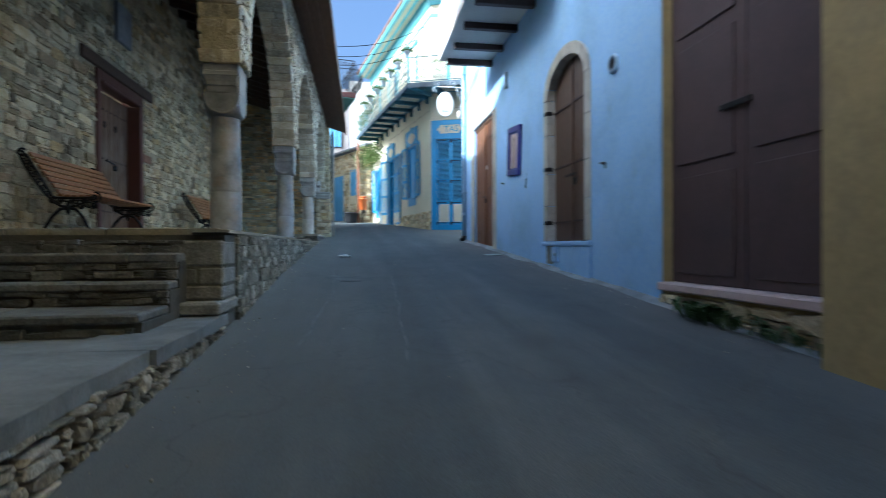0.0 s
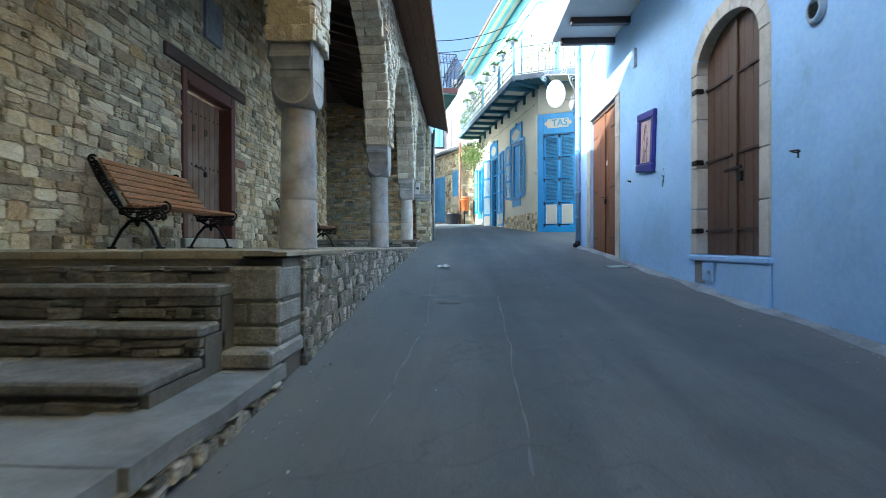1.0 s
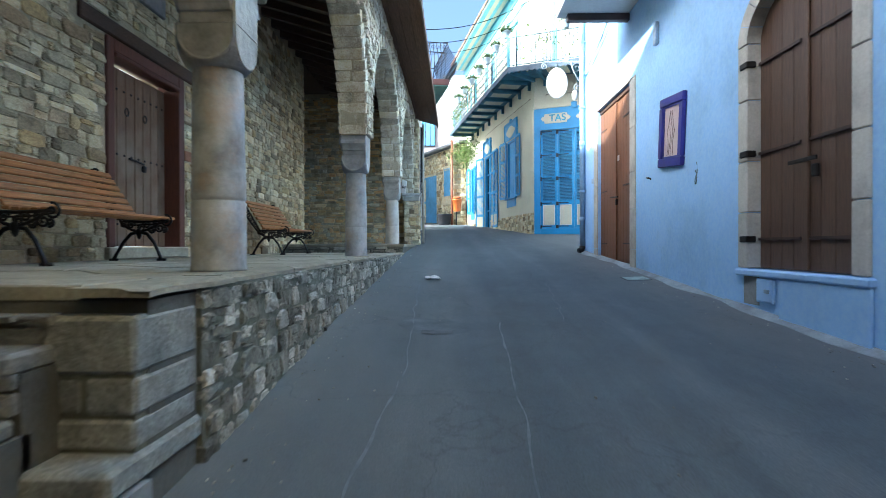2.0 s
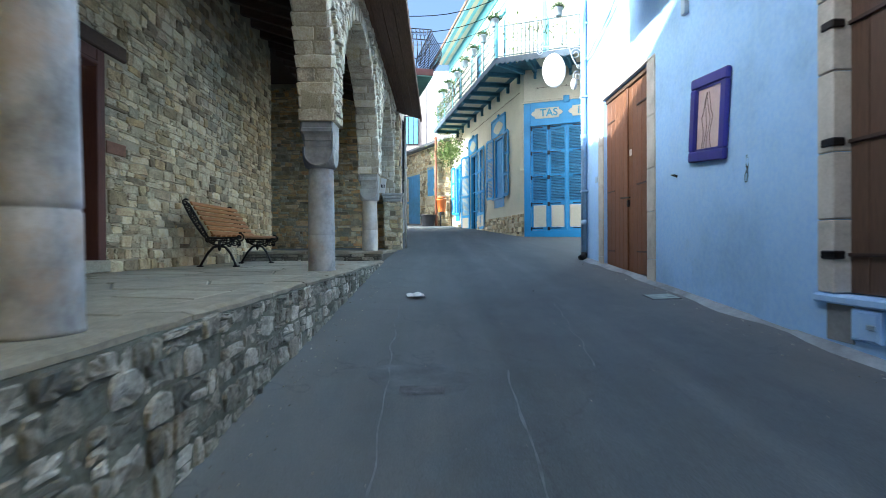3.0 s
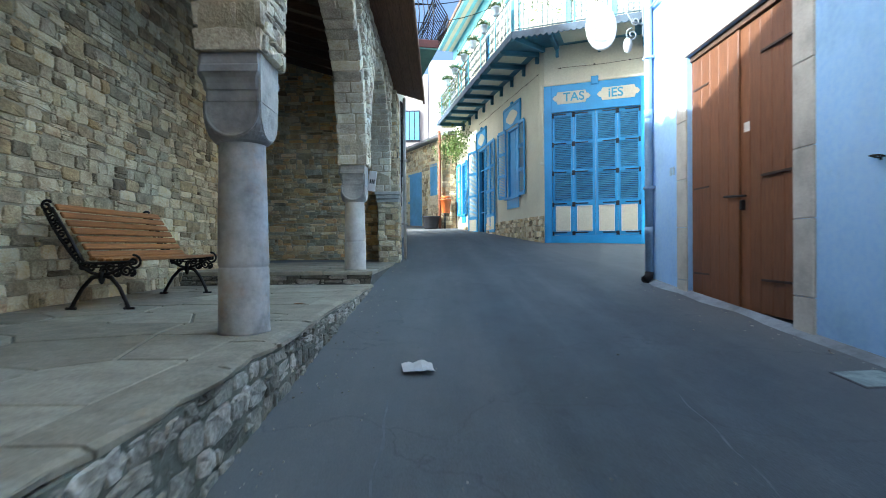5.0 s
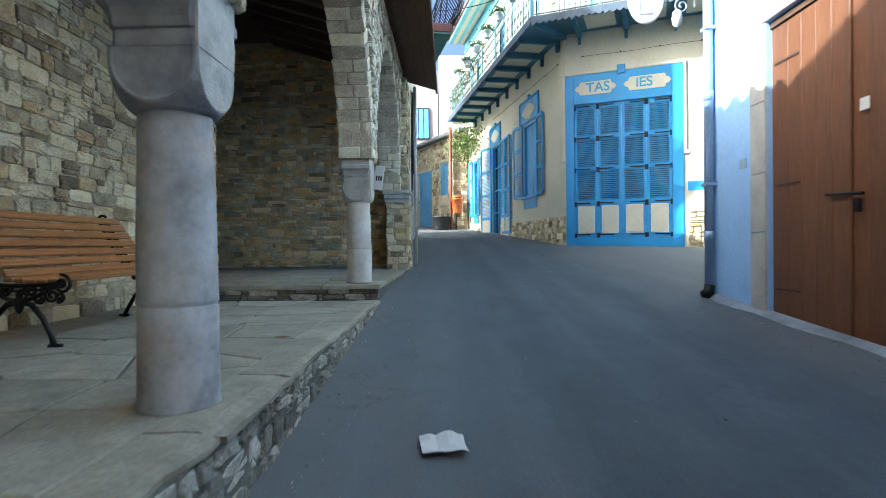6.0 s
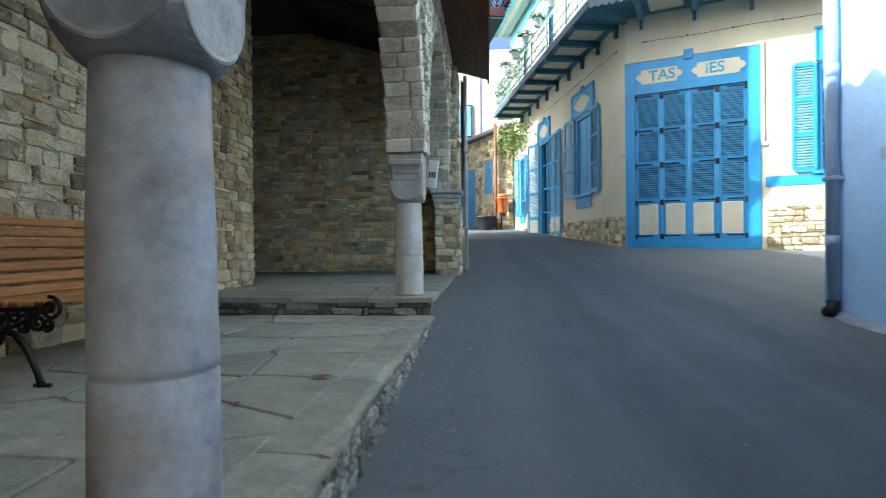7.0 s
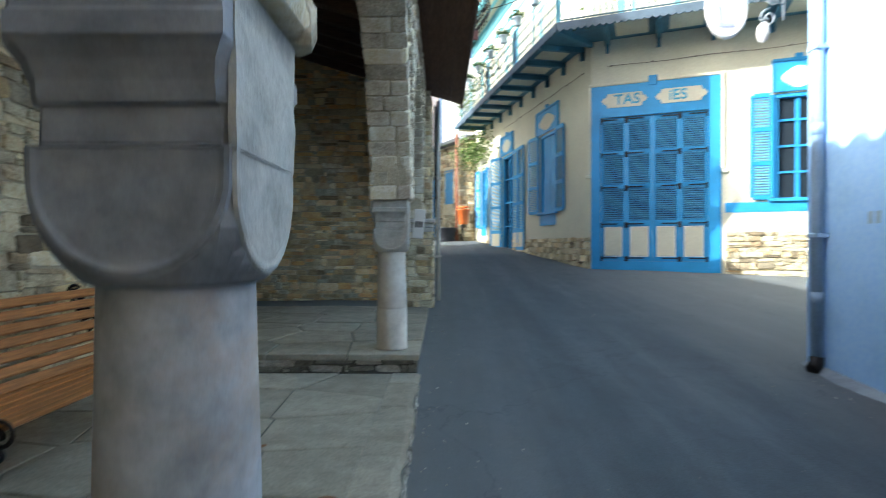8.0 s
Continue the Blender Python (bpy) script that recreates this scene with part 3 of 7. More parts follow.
# ---------------------------------------------------------------- cream corner house
C0 = Vector((2.79, 19.83, 0))
LEFT, FRONT = Vector((-0.19, 0.982, 0)).normalized(), Vector((0.93, -0.367, 0)).normalized()
N_LEFT, N_FRONT = Vector((-LEFT.y, LEFT.x, 0)), Vector((FRONT.y, -FRONT.x, 0))
ML, MF = basis(C0, LEFT[:2], N_LEFT[:2]), basis(C0, FRONT[:2], N_FRONT[:2])
BALC = 6.98
front_open = [(0.2, 2.36, 1.7, 5.2), (3.54, 4.38, 3.32, 5.4), (0.7, 1.7, BALC + 0.1, 9.3), (3.2, 4.2, BALC + 0.1, 9.3)]
left_open = [(1.95, 3.1, 3.28, 5.42), (5.45, 6.6, 2.2, 5.4), (8.6, 9.4, 3.1, 5.3), (1.8, 2.9, BALC + 0.1, 9.3), (5.0, 6.0, BALC + 0.1, 9.3), (8.2, 9.2, BALC + 0.1, 9.3)]
house = setting("wall_cream_front", pierced(MF, 9.0, 1.2, 10.6, 0.4, front_open), M_CREAM, "cream plastered corner house front with blue woodwork", "wall")
setting("wall_cream_side", pierced(ML @ Matrix.Translation((0.4, 0, 0)), 10.2, 1.2, 10.6, 0.4, [(a - 0.4, b - 0.4, c, d) for a, b, c, d in left_open]), M_CREAM, "cream plastered side wall of the corner house", "wall")
part("corner", boxed(0, 0.4, 0.002, 0.398, 1.2, 10.6, m=ML), M_CREAM, house)

# ---------------------------------------------------------------- houses round about
setting("house_neighbour", boxed(-9, -1.15, 16.46, 24.3, 1.0, 9.2), M_WHITE, "plastered house next to the porch with an iron balcony", "house")
W0, W1 = Vector((0.55, 30.1, 0)), Vector((-4.6, 40.0, 0))
MW = basis(W0, (W1 - W0)[:2], (-(W1 - W0).y, (W1 - W0).x))
stone_house = setting("wall_far_stone", pierced(MW, 6.9, 1.8, 6.75, 0.5, [(1.3, 2.1, 4.2, 5.6), (3.0, 4.5, None, 5.5), (5.5, 6.5, 4.2, 5.6)]), M_STONE_J, "old rubble stone outbuilding with faded blue doors", "wall")
setting("house_upper", boxed(-0.5, 3.2, 36.0, 40.0, 2.0, 12.2), M_WHITE, "sunlit white plastered house behind the corner house", "house")
stone_pier = setting("wall_pier", boxed(0.14, 0.78, 29.84, 30.08, 1.8, 6.74), M_MORTAR, "rubble stone pier between the corner house and the outbuilding", "wall")
setting("house_far", boxed(-14, -0.7, 44, 50, 2, 14), M_DULL, "far white house", "house")
# hidden block, added so that its shadow covers the far stone wall
setting("shade_block_far_left", boxed(-12, -3.4, 28.8, 38, 1.5, 9.0), M_WHITE, "added unseen house block that shades the stone outbuilding", "house")
# unseen block behind the camera, added tall to darken faces looking down the street
setting("light_block_behind", boxed(-12, 12, -7.2, -6.2, -2, 13.0), M_YELLOW, "added unseen house block that cuts the light from down the street", "house")
setting("house_side_street", boxed(11.5, 12.5, 10, 22, 0, 8), M_WHITE, "plastered house along the side street", "house")

# ---------------------------------------------------------------- porch things
def scroll(c, r, turns, start, n=22, side=1):
    """Points of a spiral in a plane, from outside to inside."""
    return [(c[0] + r * (1 - 0.8 * k / n) * math.cos(start + side * turns * 2 * math.pi * k / n), c[1] + r * (1 - 0.8 * k / n) * math.sin(start + side * turns * 2 * math.pi * k / n)) for k in range(n + 1)]


def bench(at):
    """Slatted seat on two cast-iron ends; its back to the wall, which lies towards -x."""
    ob = thing("garden_bench", at, "slatted brown wooden bench with scrolled black cast-iron ends", "bench", "porch benches")
    ox, oy, oz = at

    def P(q, y):
        return (ox + q[0], oy + y, oz + q[1])

    back = [(-0.02, 0.36), (-0.255, 0.755)]
    ends, y0, y1 = (-0.60, 0.72), -0.585, 0.84
    for y in ends:
        bm = bmesh.new()
        leg_f = [(0.08, 0.25), (0.15, 0.235), (0.21, 0.16), (0.255, 0.06), (0.275, 0.0)]
        leg_b = [(0.08, 0.25), (0.01, 0.235), (-0.06, 0.16), (-0.12, 0.06), (-0.15, 0.0)]
        for leg in (leg_f, leg_b):
            tube(bm, [P(q, y) for q in leg], [0.017, 0.016, 0.015, 0.014, 0.018])
            tube(bm, [P((leg[-1][0] - 0.035, 0.008), y), P((leg[-1][0] + 0.04, 0.008), y)], 0.012)
        # boss under the seat, seat bar and the two rails of the back
        tube(bm, [P((0.08, z), y) for z in (0.285, 0.26, 0.235, 0.20, 0.185)], [0.012, 0.028, 0.026, 0.016, 0.005])
        tube(bm, [P(q, y) for q in [(0.08, 0.25), (0.15, 0.27), (0.22, 0.30), (0.28, 0.345)]], 0.012)
        tube(bm, [P(q, y) for q in [(0.08, 0.25), (0.01, 0.27), (-0.06, 0.31), (-0.10, 0.37)]], 0.013)
        tube(bm, [P(q, y) for q in [(-0.06, 0.345), (0.08, 0.340), (0.22, 0.345), (0.32, 0.35)]], 0.012)
        tube(bm, [P((-0.05 - 0.225 * f, 0.35 + 0.40 * f), y) for f in (0, 0.25, 0.5, 0.75, 1.0)], 0.012)
        tube(bm, [P((-0.10 - 0.24 * f - 0.02 * math.sin(math.pi * f), 0.36 + 0.40 * f), y) for f in (0, 0.2, 0.4, 0.6, 0.8, 1.0)], 0.012)
        frame_ob = part("end_frame", bm, M_IRON, ob, smooth=True)
        bm = bmesh.new()
        for c, r, s, sd in (((0.01, 0.312), 0.036, 0.2, 1), ((0.145, 0.312), 0.036, 3.0, -1), ((0.225, 0.318), 0.026, 1.2, 1), ((0.318, 0.345), 0.056, 1.7, -1), ((0.262, 0.285), 0.040, 2.4, 1), ((0.19, 0.268), 0.030, 0.4, -1), ((0.305, 0.275), 0.028, 4.2, 1), ((0.10, 0.285), 0.034, 1.6, 1), ((-0.055, 0.315), 0.030, 0.6, 1)):
            tube(bm, [P(q, y) for q in scroll(c, r, 1.4, s, 20, sd)], 0.0095, 5)
        tube(bm, [P(q, y) for q in [(-0.075, 0.31), (0.08, 0.312), (0.22, 0.318), (0.33, 0.335)]], 0.007, 5)
        part("scrollwork", bm, M_IRON, frame_ob, "scrolled cast-iron bracket", smooth=True)
        bm = bmesh.new()
        for k in range(7):
            f = (k + 0.5) / 7
            c = (-0.078 - 0.238 * f - 0.01 * math.sin(math.pi * f), 0.36 + 0.395 * f)
            tube(bm, [P(q, y) for q in scroll(c, 0.031, 1.3, 0.5 + k * 2.2, 14, 1 if k % 2 else -1)], 0.009, 5)
        tube(bm, [P(q, y) for q in scroll((-0.315, 0.765), 0.042, 1.3, 0.6, 16)], 0.011, 5)
        part("back_scroll", bm, M_IRON, frame_ob, smooth=True)
    for k in range(7):
        q = back[0][0] + (back[1][0] - back[0][0]) * k / 6, back[0][1] + 0.045 + (back[1][1] - back[0][1] - 0.045) * k / 6
        lean = math.atan2(back[1][0] - back[0][0], back[1][1] - back[0][1])
        m = Matrix.Translation(P(q, 0)) @ Matrix.Rotation(lean, 4, "Y")
        part("back_slat", boxed(-0.011, 0.011, y0, y1, -0.026, 0.026, 0.006, m), M_BENCH, ob)
    for k in range(6):
        m = Matrix.Translation(P((0.0 + 0.062 * k, 0.372 - 0.012 * math.sin(k * 0.6)), 0))
        part("seat_slat", boxed(-0.026, 0.026, y0, y1, -0.012, 0.012, 0.006, m), M_BENCH, ob)
    return ob


b1 = bench((-2.66, 6.24, FLOOR))
copy_thing(b1, Matrix.Translation((-2.52, 10.42, FLOOR)))


def porch_door():
    d = thing("porch_door", (X_BACK, 7.9, 1.42), "weathered wooden double door in a red-brown frame, closed", "door")
    x = X_BACK
    part("threshold", boxed(x - 0.3, x + 0.06, DOOR_Y0 - 0.02, DOOR_Y1 + 0.02, 1.352, 1.47, 0.012), M_FLAG, d, "worn pale stone threshold")
    fr = part("door_frame", boxed(x - 0.22, x + 0.03, DOOR_Y0 + 0.001, DOOR_Y0 + 0.10, 1.47, 3.44, 0.008), M_REDWOOD, d)
    part("door_frame", boxed(x - 0.22, x + 0.03, DOOR_Y1 - 0.12, DOOR_Y1 - 0.001, 1.352, 3.44, 0.008), M_REDWOOD, d)
    part("head", boxed(x - 0.22, x + 0.028, DOOR_Y0 + 0.10, DOOR_Y1 - 0.12, 3.32, 3.44, 0.008), M_REDWOOD, d)
    part("head_mould", boxed(x - 0.1, x + 0.05, DOOR_Y0 + 0.10, DOOR_Y1 - 0.12, 3.27, 3.315, 0.012), M_REDWOOD, d)
    mid = (DOOR_Y0 + DOOR_Y1) / 2
    for a, b in ((DOOR_Y0 + 0.10, mid - 0.004), (mid + 0.004, DOOR_Y1 - 0.12)):
        leaf = part("door_leaf", boxed(x - 0.20, x - 0.165, a, b, 1.475, 3.265), M_OLD, d)
        n = 4
        for k in range(n):
            part("board", boxed(x - 0.165, x - 0.145, a + (b - a) * k / n + 0.004, a + (b - a) * (k + 1) / n - 0.004, 1.48, 3.26, 0.004), M_OLD, leaf)
        for z in (1.7, 2.4, 3.05):
            for k in range(5):
                yy = a + (b - a) * (k + 0.5) / 5
                part("stud", lathe(bmesh.new(), [(0.014, 0), (0.012, 0.006), (0.004, 0.01)], (0, 0, 0), 8), M_IRON, leaf).matrix_local = leaf.matrix_world.inverted() @ Matrix.Translation((x - 0.145, yy, z)) @ Matrix.Rotation(math.pi / 2, 4, "Y")
    bm = tube(bmesh.new(), [(x - 0.13, mid - 0.12, 2.38), (x - 0.12, mid, 2.37), (x - 0.13, mid + 0.14, 2.36)], 0.012)
    part("bolt", bm, M_IRON, d, "iron bolt with a padlock")
    part("padlock", boxed(x - 0.14, x - 0.10, mid + 0.10, mid + 0.15, 2.27, 2.34, 0.01), M_IRON, d)
    for s in (-0.16, 0.16):
        part("knocker", tube(bmesh.new(), [(x - 0.13, mid + s + 0.03 * math.sin(a), 2.85 + 0.04 * math.cos(a)) for a in [2 * math.pi * k / 12 for k in range(12)]], 0.007, 5), M_IRON, d)
    return d


porch_door()
tagged(part("timber_lintel", boxed(X_BACK - 0.25, X_BACK + 0.035, 6.86, 8.98, 3.452, 3.60, 0.012), M_BEAM), "dark weathered timber lintel over the porch door", "lintel")
tagged(part("wall_plaque", boxed(X_BACK, X_BACK + 0.045, 7.75, 8.2, 3.98, 4.5, 0.008), M_CAP), "grey carved stone plaque on the porch wall", "plaque")
M_RED_STONE = surface("reddish_stone", (0.27, 0.14, 0.085), 0.9, 0.7, 1.3, 9, 50, 0.5, 0.005)
tagged(part("reddish_stone", boxed(X_BACK, X_BACK + 0.014, 8.66, 8.98, 2.5, 2.62, 0.006), M_RED_STONE), "reddish-brown stone let into the wall", "stone")

notice = thing("notice_box", (-0.81, 12.30, 2.45), "small white notice holder on the column capital", "sign")
lean = Matrix.Translation((-0.76, 12.25, 2.57)) @ Matrix.Rotation(radians(7), 4, "Y")
part("board", boxed(-0.045, 0.045, -0.01, 0.01, -0.12, 0.12, 0.004, lean), M_WHITE, notice)
for k in range(3):
    part("print", boxed(-0.028 + 0.022 * k, -0.014 + 0.022 * k, -0.013, -0.0105, -0.03, 0.02, 0, lean), M_IRON, notice, "dark printed bar")

# drainpipe and loose cables at the end of the arcade
dp = thing("drainpipe", (-0.72, 16.06, 1.5), "pale beige drainpipe at the end of the arcade", "pipe")
part("pipe", tube(bmesh.new(), [(-0.62, 16.07, 1.52), (-0.62, 16.07, 4.6)], 0.028, 10), M_TRIM, dp, smooth=True)
for z in (2.2, 3.4):
    part("clamp", boxed(-0.72, -0.57, 16.0, 16.12, z, z + 0.03, 0.003), M_TRIM, dp)
cab = thing("loose_cables", (-0.74, 15.95, 3.2), "black cables hanging down the arcade pier", "cables")
for k in range(3):
    part("cable", tube(bmesh.new(), [(-0.675 + 0.012 * k, 15.9 + 0.05 * k + 0.03 * math.sin(j * 0.9 + k), 4.5 - 0.28 * j) for j in range(8 - k)], 0.008, 5), M_IRON, cab)

# ---------------------------------------------------------------- steps and low wall by the street
steps = setting("stairs", boxed(-3.0, -1.0, 3.915, 3.98, 0.4, FLOOR - 0.085), M_JOINT, "worn stone steps up to the porch", "stairs")
for y0, y1, z in ((3.74, 3.95, 1.18), (3.57, 3.77, 1.01), (3.13, 3.57, 0.87)):
    part("riser", boxed(-3.0, -1.0, y0 + 0.03, y1 + 0.03, 0.3, z - 0.055), M_JOINT, steps)
rnd = random.Random(5)
for y0, y1, z in ((3.73, 3.93, 1.18), (3.56, 3.76, 1.01), (3.12, 3.59, 0.87)):
    x = -3.0
    while x < -1.05:
        w = min(rnd.uniform(0.5, 0.95), -1.0 - x)
        if -1.0 - x - w < 0.25:
            w = -1.0 - x
        part("tread", boxed(x + 0.004, x + w - 0.004, y0, y1, z - 0.055 - rnd.uniform(0, 0.008), z + rnd.uniform(-0.004, 0.004), 0.012), M_STEP, steps)
        x += w
setting("landing", boxed(-3.0, -1.12, -2, 3.3, 0.1, 0.745), M_CONCRETE, "stone landing at the foot of the steps", "floor")
low = setting("low_wall", boxed(-1.12, -0.79, -3, 3.96, -0.3, 0.70), M_JOINT, "low rubble wall with a worn concrete coping beside the street", "wall")
y = -3.0
while y < 3.9:
    w = min(rnd.uniform(0.7, 1.3), 3.95 - y)
    bm = boxed(-1.16 + rnd.uniform(-0.02, 0.02), -0.745 + rnd.uniform(-0.02, 0.02), y + 0.004, y + w - 0.004, 0.69, 0.765 + rnd.uniform(-0.006, 0.006))
    bmesh.ops.subdivide_edges(bm, edges=bm.edges, cuts=3, use_grid_fill=True)
    for v in bm.verts:
        v.co += Vector((0.018 * noise.noise(v.co * 5), 0, 0.008 * noise.noise(v.co * 7 + Vector((3, 3, 3)))))
    part("coping", bm, M_CONCRETE, low)
    y += w
plinth = setting("plinth", boxed(-1.09, -0.775, 3.915, 4.3, 0.3, FLOOR - 0.09), M_MORTAR_GREY, "squared stone plinth at the corner of the porch", "plinth")
for x0, x1, y0, y1, z0, z1 in ((-1.10, -0.765, 3.9, 4.28, 1.09, 1.265), (-1.10, -0.93, 3.91, 4.28, 0.965, 1.083), (-0.925, -0.765, 3.905, 4.28, 0.965, 1.083), (-1.09, -0.77, 3.905, 4.28, 0.862, 0.96), (-1.12, -0.755, 3.76, 4.3, 0.77, 0.855)):
    part("block", boxed(x0, x1, y0, y1, z0, z1, 0.014), M_BLOCK, plinth)

# ---------------------------------------------------------------- blue house things
M_IRON_BROWN = surface("brown_painted_iron", (0.045, 0.026, 0.02), 0.55, 0.7, 1.4, 8, 60, 0.3, 0.002)


def arched_window():
    w = thing("arched_window", (XB, 6.21, 1.27), "arched window with closed dark wooden shutters and stone surround", "window")
    # stone surround, block by block
    def ring(u, grow):
        return 3.12 + (0.38 + grow) * math.sqrt(max(0.0, 1 - ((u - 6.21) / (0.592 + grow)) ** 2))
    for side in (-1, 1):
        z = 1.28
        for h in (0.46, 0.42, 0.50, 0.46):
            y0, y1 = 6.21 + side * 0.575, 6.21 + side * 0.715
            part("jamb_stone", boxed(XB - 0.022, XB + 0.12, min(y0, y1), max(y0, y1), z + 0.003, min(z + h, 3.12) - 0.003, 0.008), M_TRIM, w)
            z += h
        if side > 0:
            part("sill", boxed(XB - 0.045, XB + 0.1, 6.21 - 0.75, 6.21 + 0.73, 1.22, 1.276, 0.012), M_BLUE_WALL, w, "blue painted plaster sill")
            part("breast", boxed(XB - 0.028, XB - 0.001, 6.21 - 0.74, 6.35, 0.55, 1.22, 0.012), M_BLUE_WALL, w, "blue painted wall block under the sill")
    n = 9
    for k in range(n):
        a0, a1 = math.pi * k / n + 0.008, math.pi * (k + 1) / n - 0.008
        bm = bmesh.new()
        rows = []
        for x in (XB - 0.024, XB + 0.12):
            pts = []
            for a in (a0, (a0 + a1) / 2, a1):
                pts.append((6.21 - math.cos(a) * 0.575, 3.12 + math.sin(a) * 0.365))
            for a in (a1, (a0 + a1) / 2, a0):
                pts.append((6.21 - math.cos(a) * 0.712, 3.12 + math.sin(a) * 0.50))
            rows.append([bm.verts.new((x, p, q)) for p, q in pts])
        for j in range(6):
            bm.faces.new((rows[0][j], rows[0][(j + 1) % 6], rows[1][(j + 1) % 6], rows[1][j]))
        bm.faces.new(rows[0])
        bm.faces.new(rows[1])
        part("arch_stone", bm, M_TRIM, w)
    for a, b in ((5.635, 6.205), (6.215, 6.785)):
        leaf = None
        m = 4
        for k in range(m):
            y0, y1 = a + (b - a) * k / m, a + (b - a) * (k + 1) / m
            bm = bmesh.new()
            top = [(y0 + (y1 - y0) * j / 4) for j in range(5)]
            f = [bm.verts.new((XB + 0.09, y0 + 0.003, 1.285)), bm.verts.new((XB + 0.09, y1 - 0.003, 1.285))] + [bm.verts.new((XB + 0.09, max(y0 + 0.003, min(y1 - 0.003, q)), aw_top(q) - 0.012)) for q in top[::-1]]
            g = [bm.verts.new(v.co + Vector((0.03, 0, 0))) for v in f]
            bm.faces.new(f)
            bm.faces.new(g[::-1])
            for j in range(len(f)):
                bm.faces.new((f[j], f[(j + 1) % len(f)], g[(j + 1) % len(f)], g[j]))
            if leaf is None:
                leaf = part("shutter_leaf", bm, M_SHUTTER, w)
            else:
                part("board", bm, M_SHUTTER, leaf)
    part("cover_strip", boxed(XB + 0.066, XB + 0.088, 6.165, 6.235, 1.29, 3.46, 0.006), M_SHUTTER, w)
    for y, s in ((6.83, 1), (5.59, -1)):
        for z in (1.52, 2.22, 2.95):
            if s > 0:
                part("hinge", boxed(XB - 0.035, XB + 0.05, y - 0.06, y + 0.05, z - 0.026, z + 0.026, 0.008), M_IRON, w, "black iron hinge block")
            part("strap", boxed(XB + 0.072, XB + 0.088, min(y - s * 0.045, y - s * 0.57), max(y - s * 0.045, y - s * 0.57), z - 0.011, z + 0.011), M_IRON_BROWN, w)
    part("latch", boxed(XB + 0.045, XB + 0.06, 6.05, 6.36, 2.06, 2.09, 0.004), M_IRON, w)
    part("padlock", boxed(XB + 0.03, XB + 0.06, 6.02, 6.08, 1.94, 2.03, 0.008), M_IRON, w)


arched_window()


def brown_door():
    d = thing("brown_door", (XB, 10.57, 1.2), "brown wooden double door, closed, with iron straps", "door")
    for y0, y1 in ((BD0 - 0.22, BD0 - 0.002), (BD1 + 0.002, BD1 + 0.22)):
        z = 1.0
        for h in (0.42, 0.55, 0.5, 0.6, 0.65, 0.03):
            part("jamb_stone", boxed(XB - 0.018, XB + 0.05, y0, y1, z + 0.002, z + h - 0.002, 0.006), M_TRIM, d)
            z += h
    part("inner_frame", boxed(XB + 0.05, XB + 0.2, BD0, BD0 + 0.05, 1.1, 3.7), M_DOOR, d)
    part("inner_frame", boxed(XB + 0.05, XB + 0.2, BD1 - 0.05, BD1, 1.1, 3.7), M_DOOR, d)
    part("head", boxed(XB + 0.03, XB + 0.2, BD0 + 0.001, BD1 - 0.001, 3.66, 3.715), M_SHUTTER, d)
    part("weather_strip", boxed(XB - 0.02, XB + 0.05, BD0 - 0.05, BD1 + 0.05, 3.722, 3.76, 0.006), M_TRIM, d)
    mid = (BD0 + BD1) / 2
    for a, b, out in ((BD0 + 0.05, mid - 0.03, 0.0), (mid - 0.025, BD1 - 0.05, 0.012)):
        leaf = part("door_leaf", boxed(XB + 0.075, XB + 0.11, a, b, 1.22, 3.655), M_DOOR, d)
        for k in range(5):
            part("board", boxed(XB + 0.058 - out, XB + 0.0745, a + (b - a) * k / 5 + 0.002, a + (b - a) * (k + 1) / 5 - 0.002, 1.225, 3.65, 0.003), M_DOOR, leaf)
        s = BD0 + 0.05 if a < mid - 0.1 else BD1 - 0.05
        e = s + (0.42 if a < mid - 0.1 else -0.30)
        for z in (1.5, 2.35, 3.35):
            part("strap_hinge", boxed(XB + 0.038, XB + 0.057 - out, min(s, e), max(s, e), z - 0.009, z + 0.009), M_IRON_BROWN, leaf)
    part("cover_strip", boxed(XB + 0.034, XB + 0.056, mid - 0.05, mid, 1.22, 3.65, 0.005), M_DOOR, d)
    part("bolt", tube(bmesh.new(), [(XB + 0.02, mid - 0.18, 2.20), (XB + 0.02, mid + 0.16, 2.22)], 0.011), M_IRON, d)
    part("padlock", boxed(XB + 0.0, XB + 0.033, mid - 0.16, mid - 0.11, 2.08, 2.17, 0.008), M_IRON, d)
    part("sticker", boxed(XB + 0.03, XB + 0.034, mid - 0.22, mid - 0.14, 2.74, 2.82), M_WHITE, d, "small white sticker")
    bm = bmesh.new()
    for k in range(2):
        box(bm, XB - 0.004, XB + 0.001, 11.70 + 0.07 * k, 11.745 + 0.07 * k, 2.55, 2.64)
    part("number_bars", bm, M_STEEL, d, "plain grey bars of a house number")


brown_door()


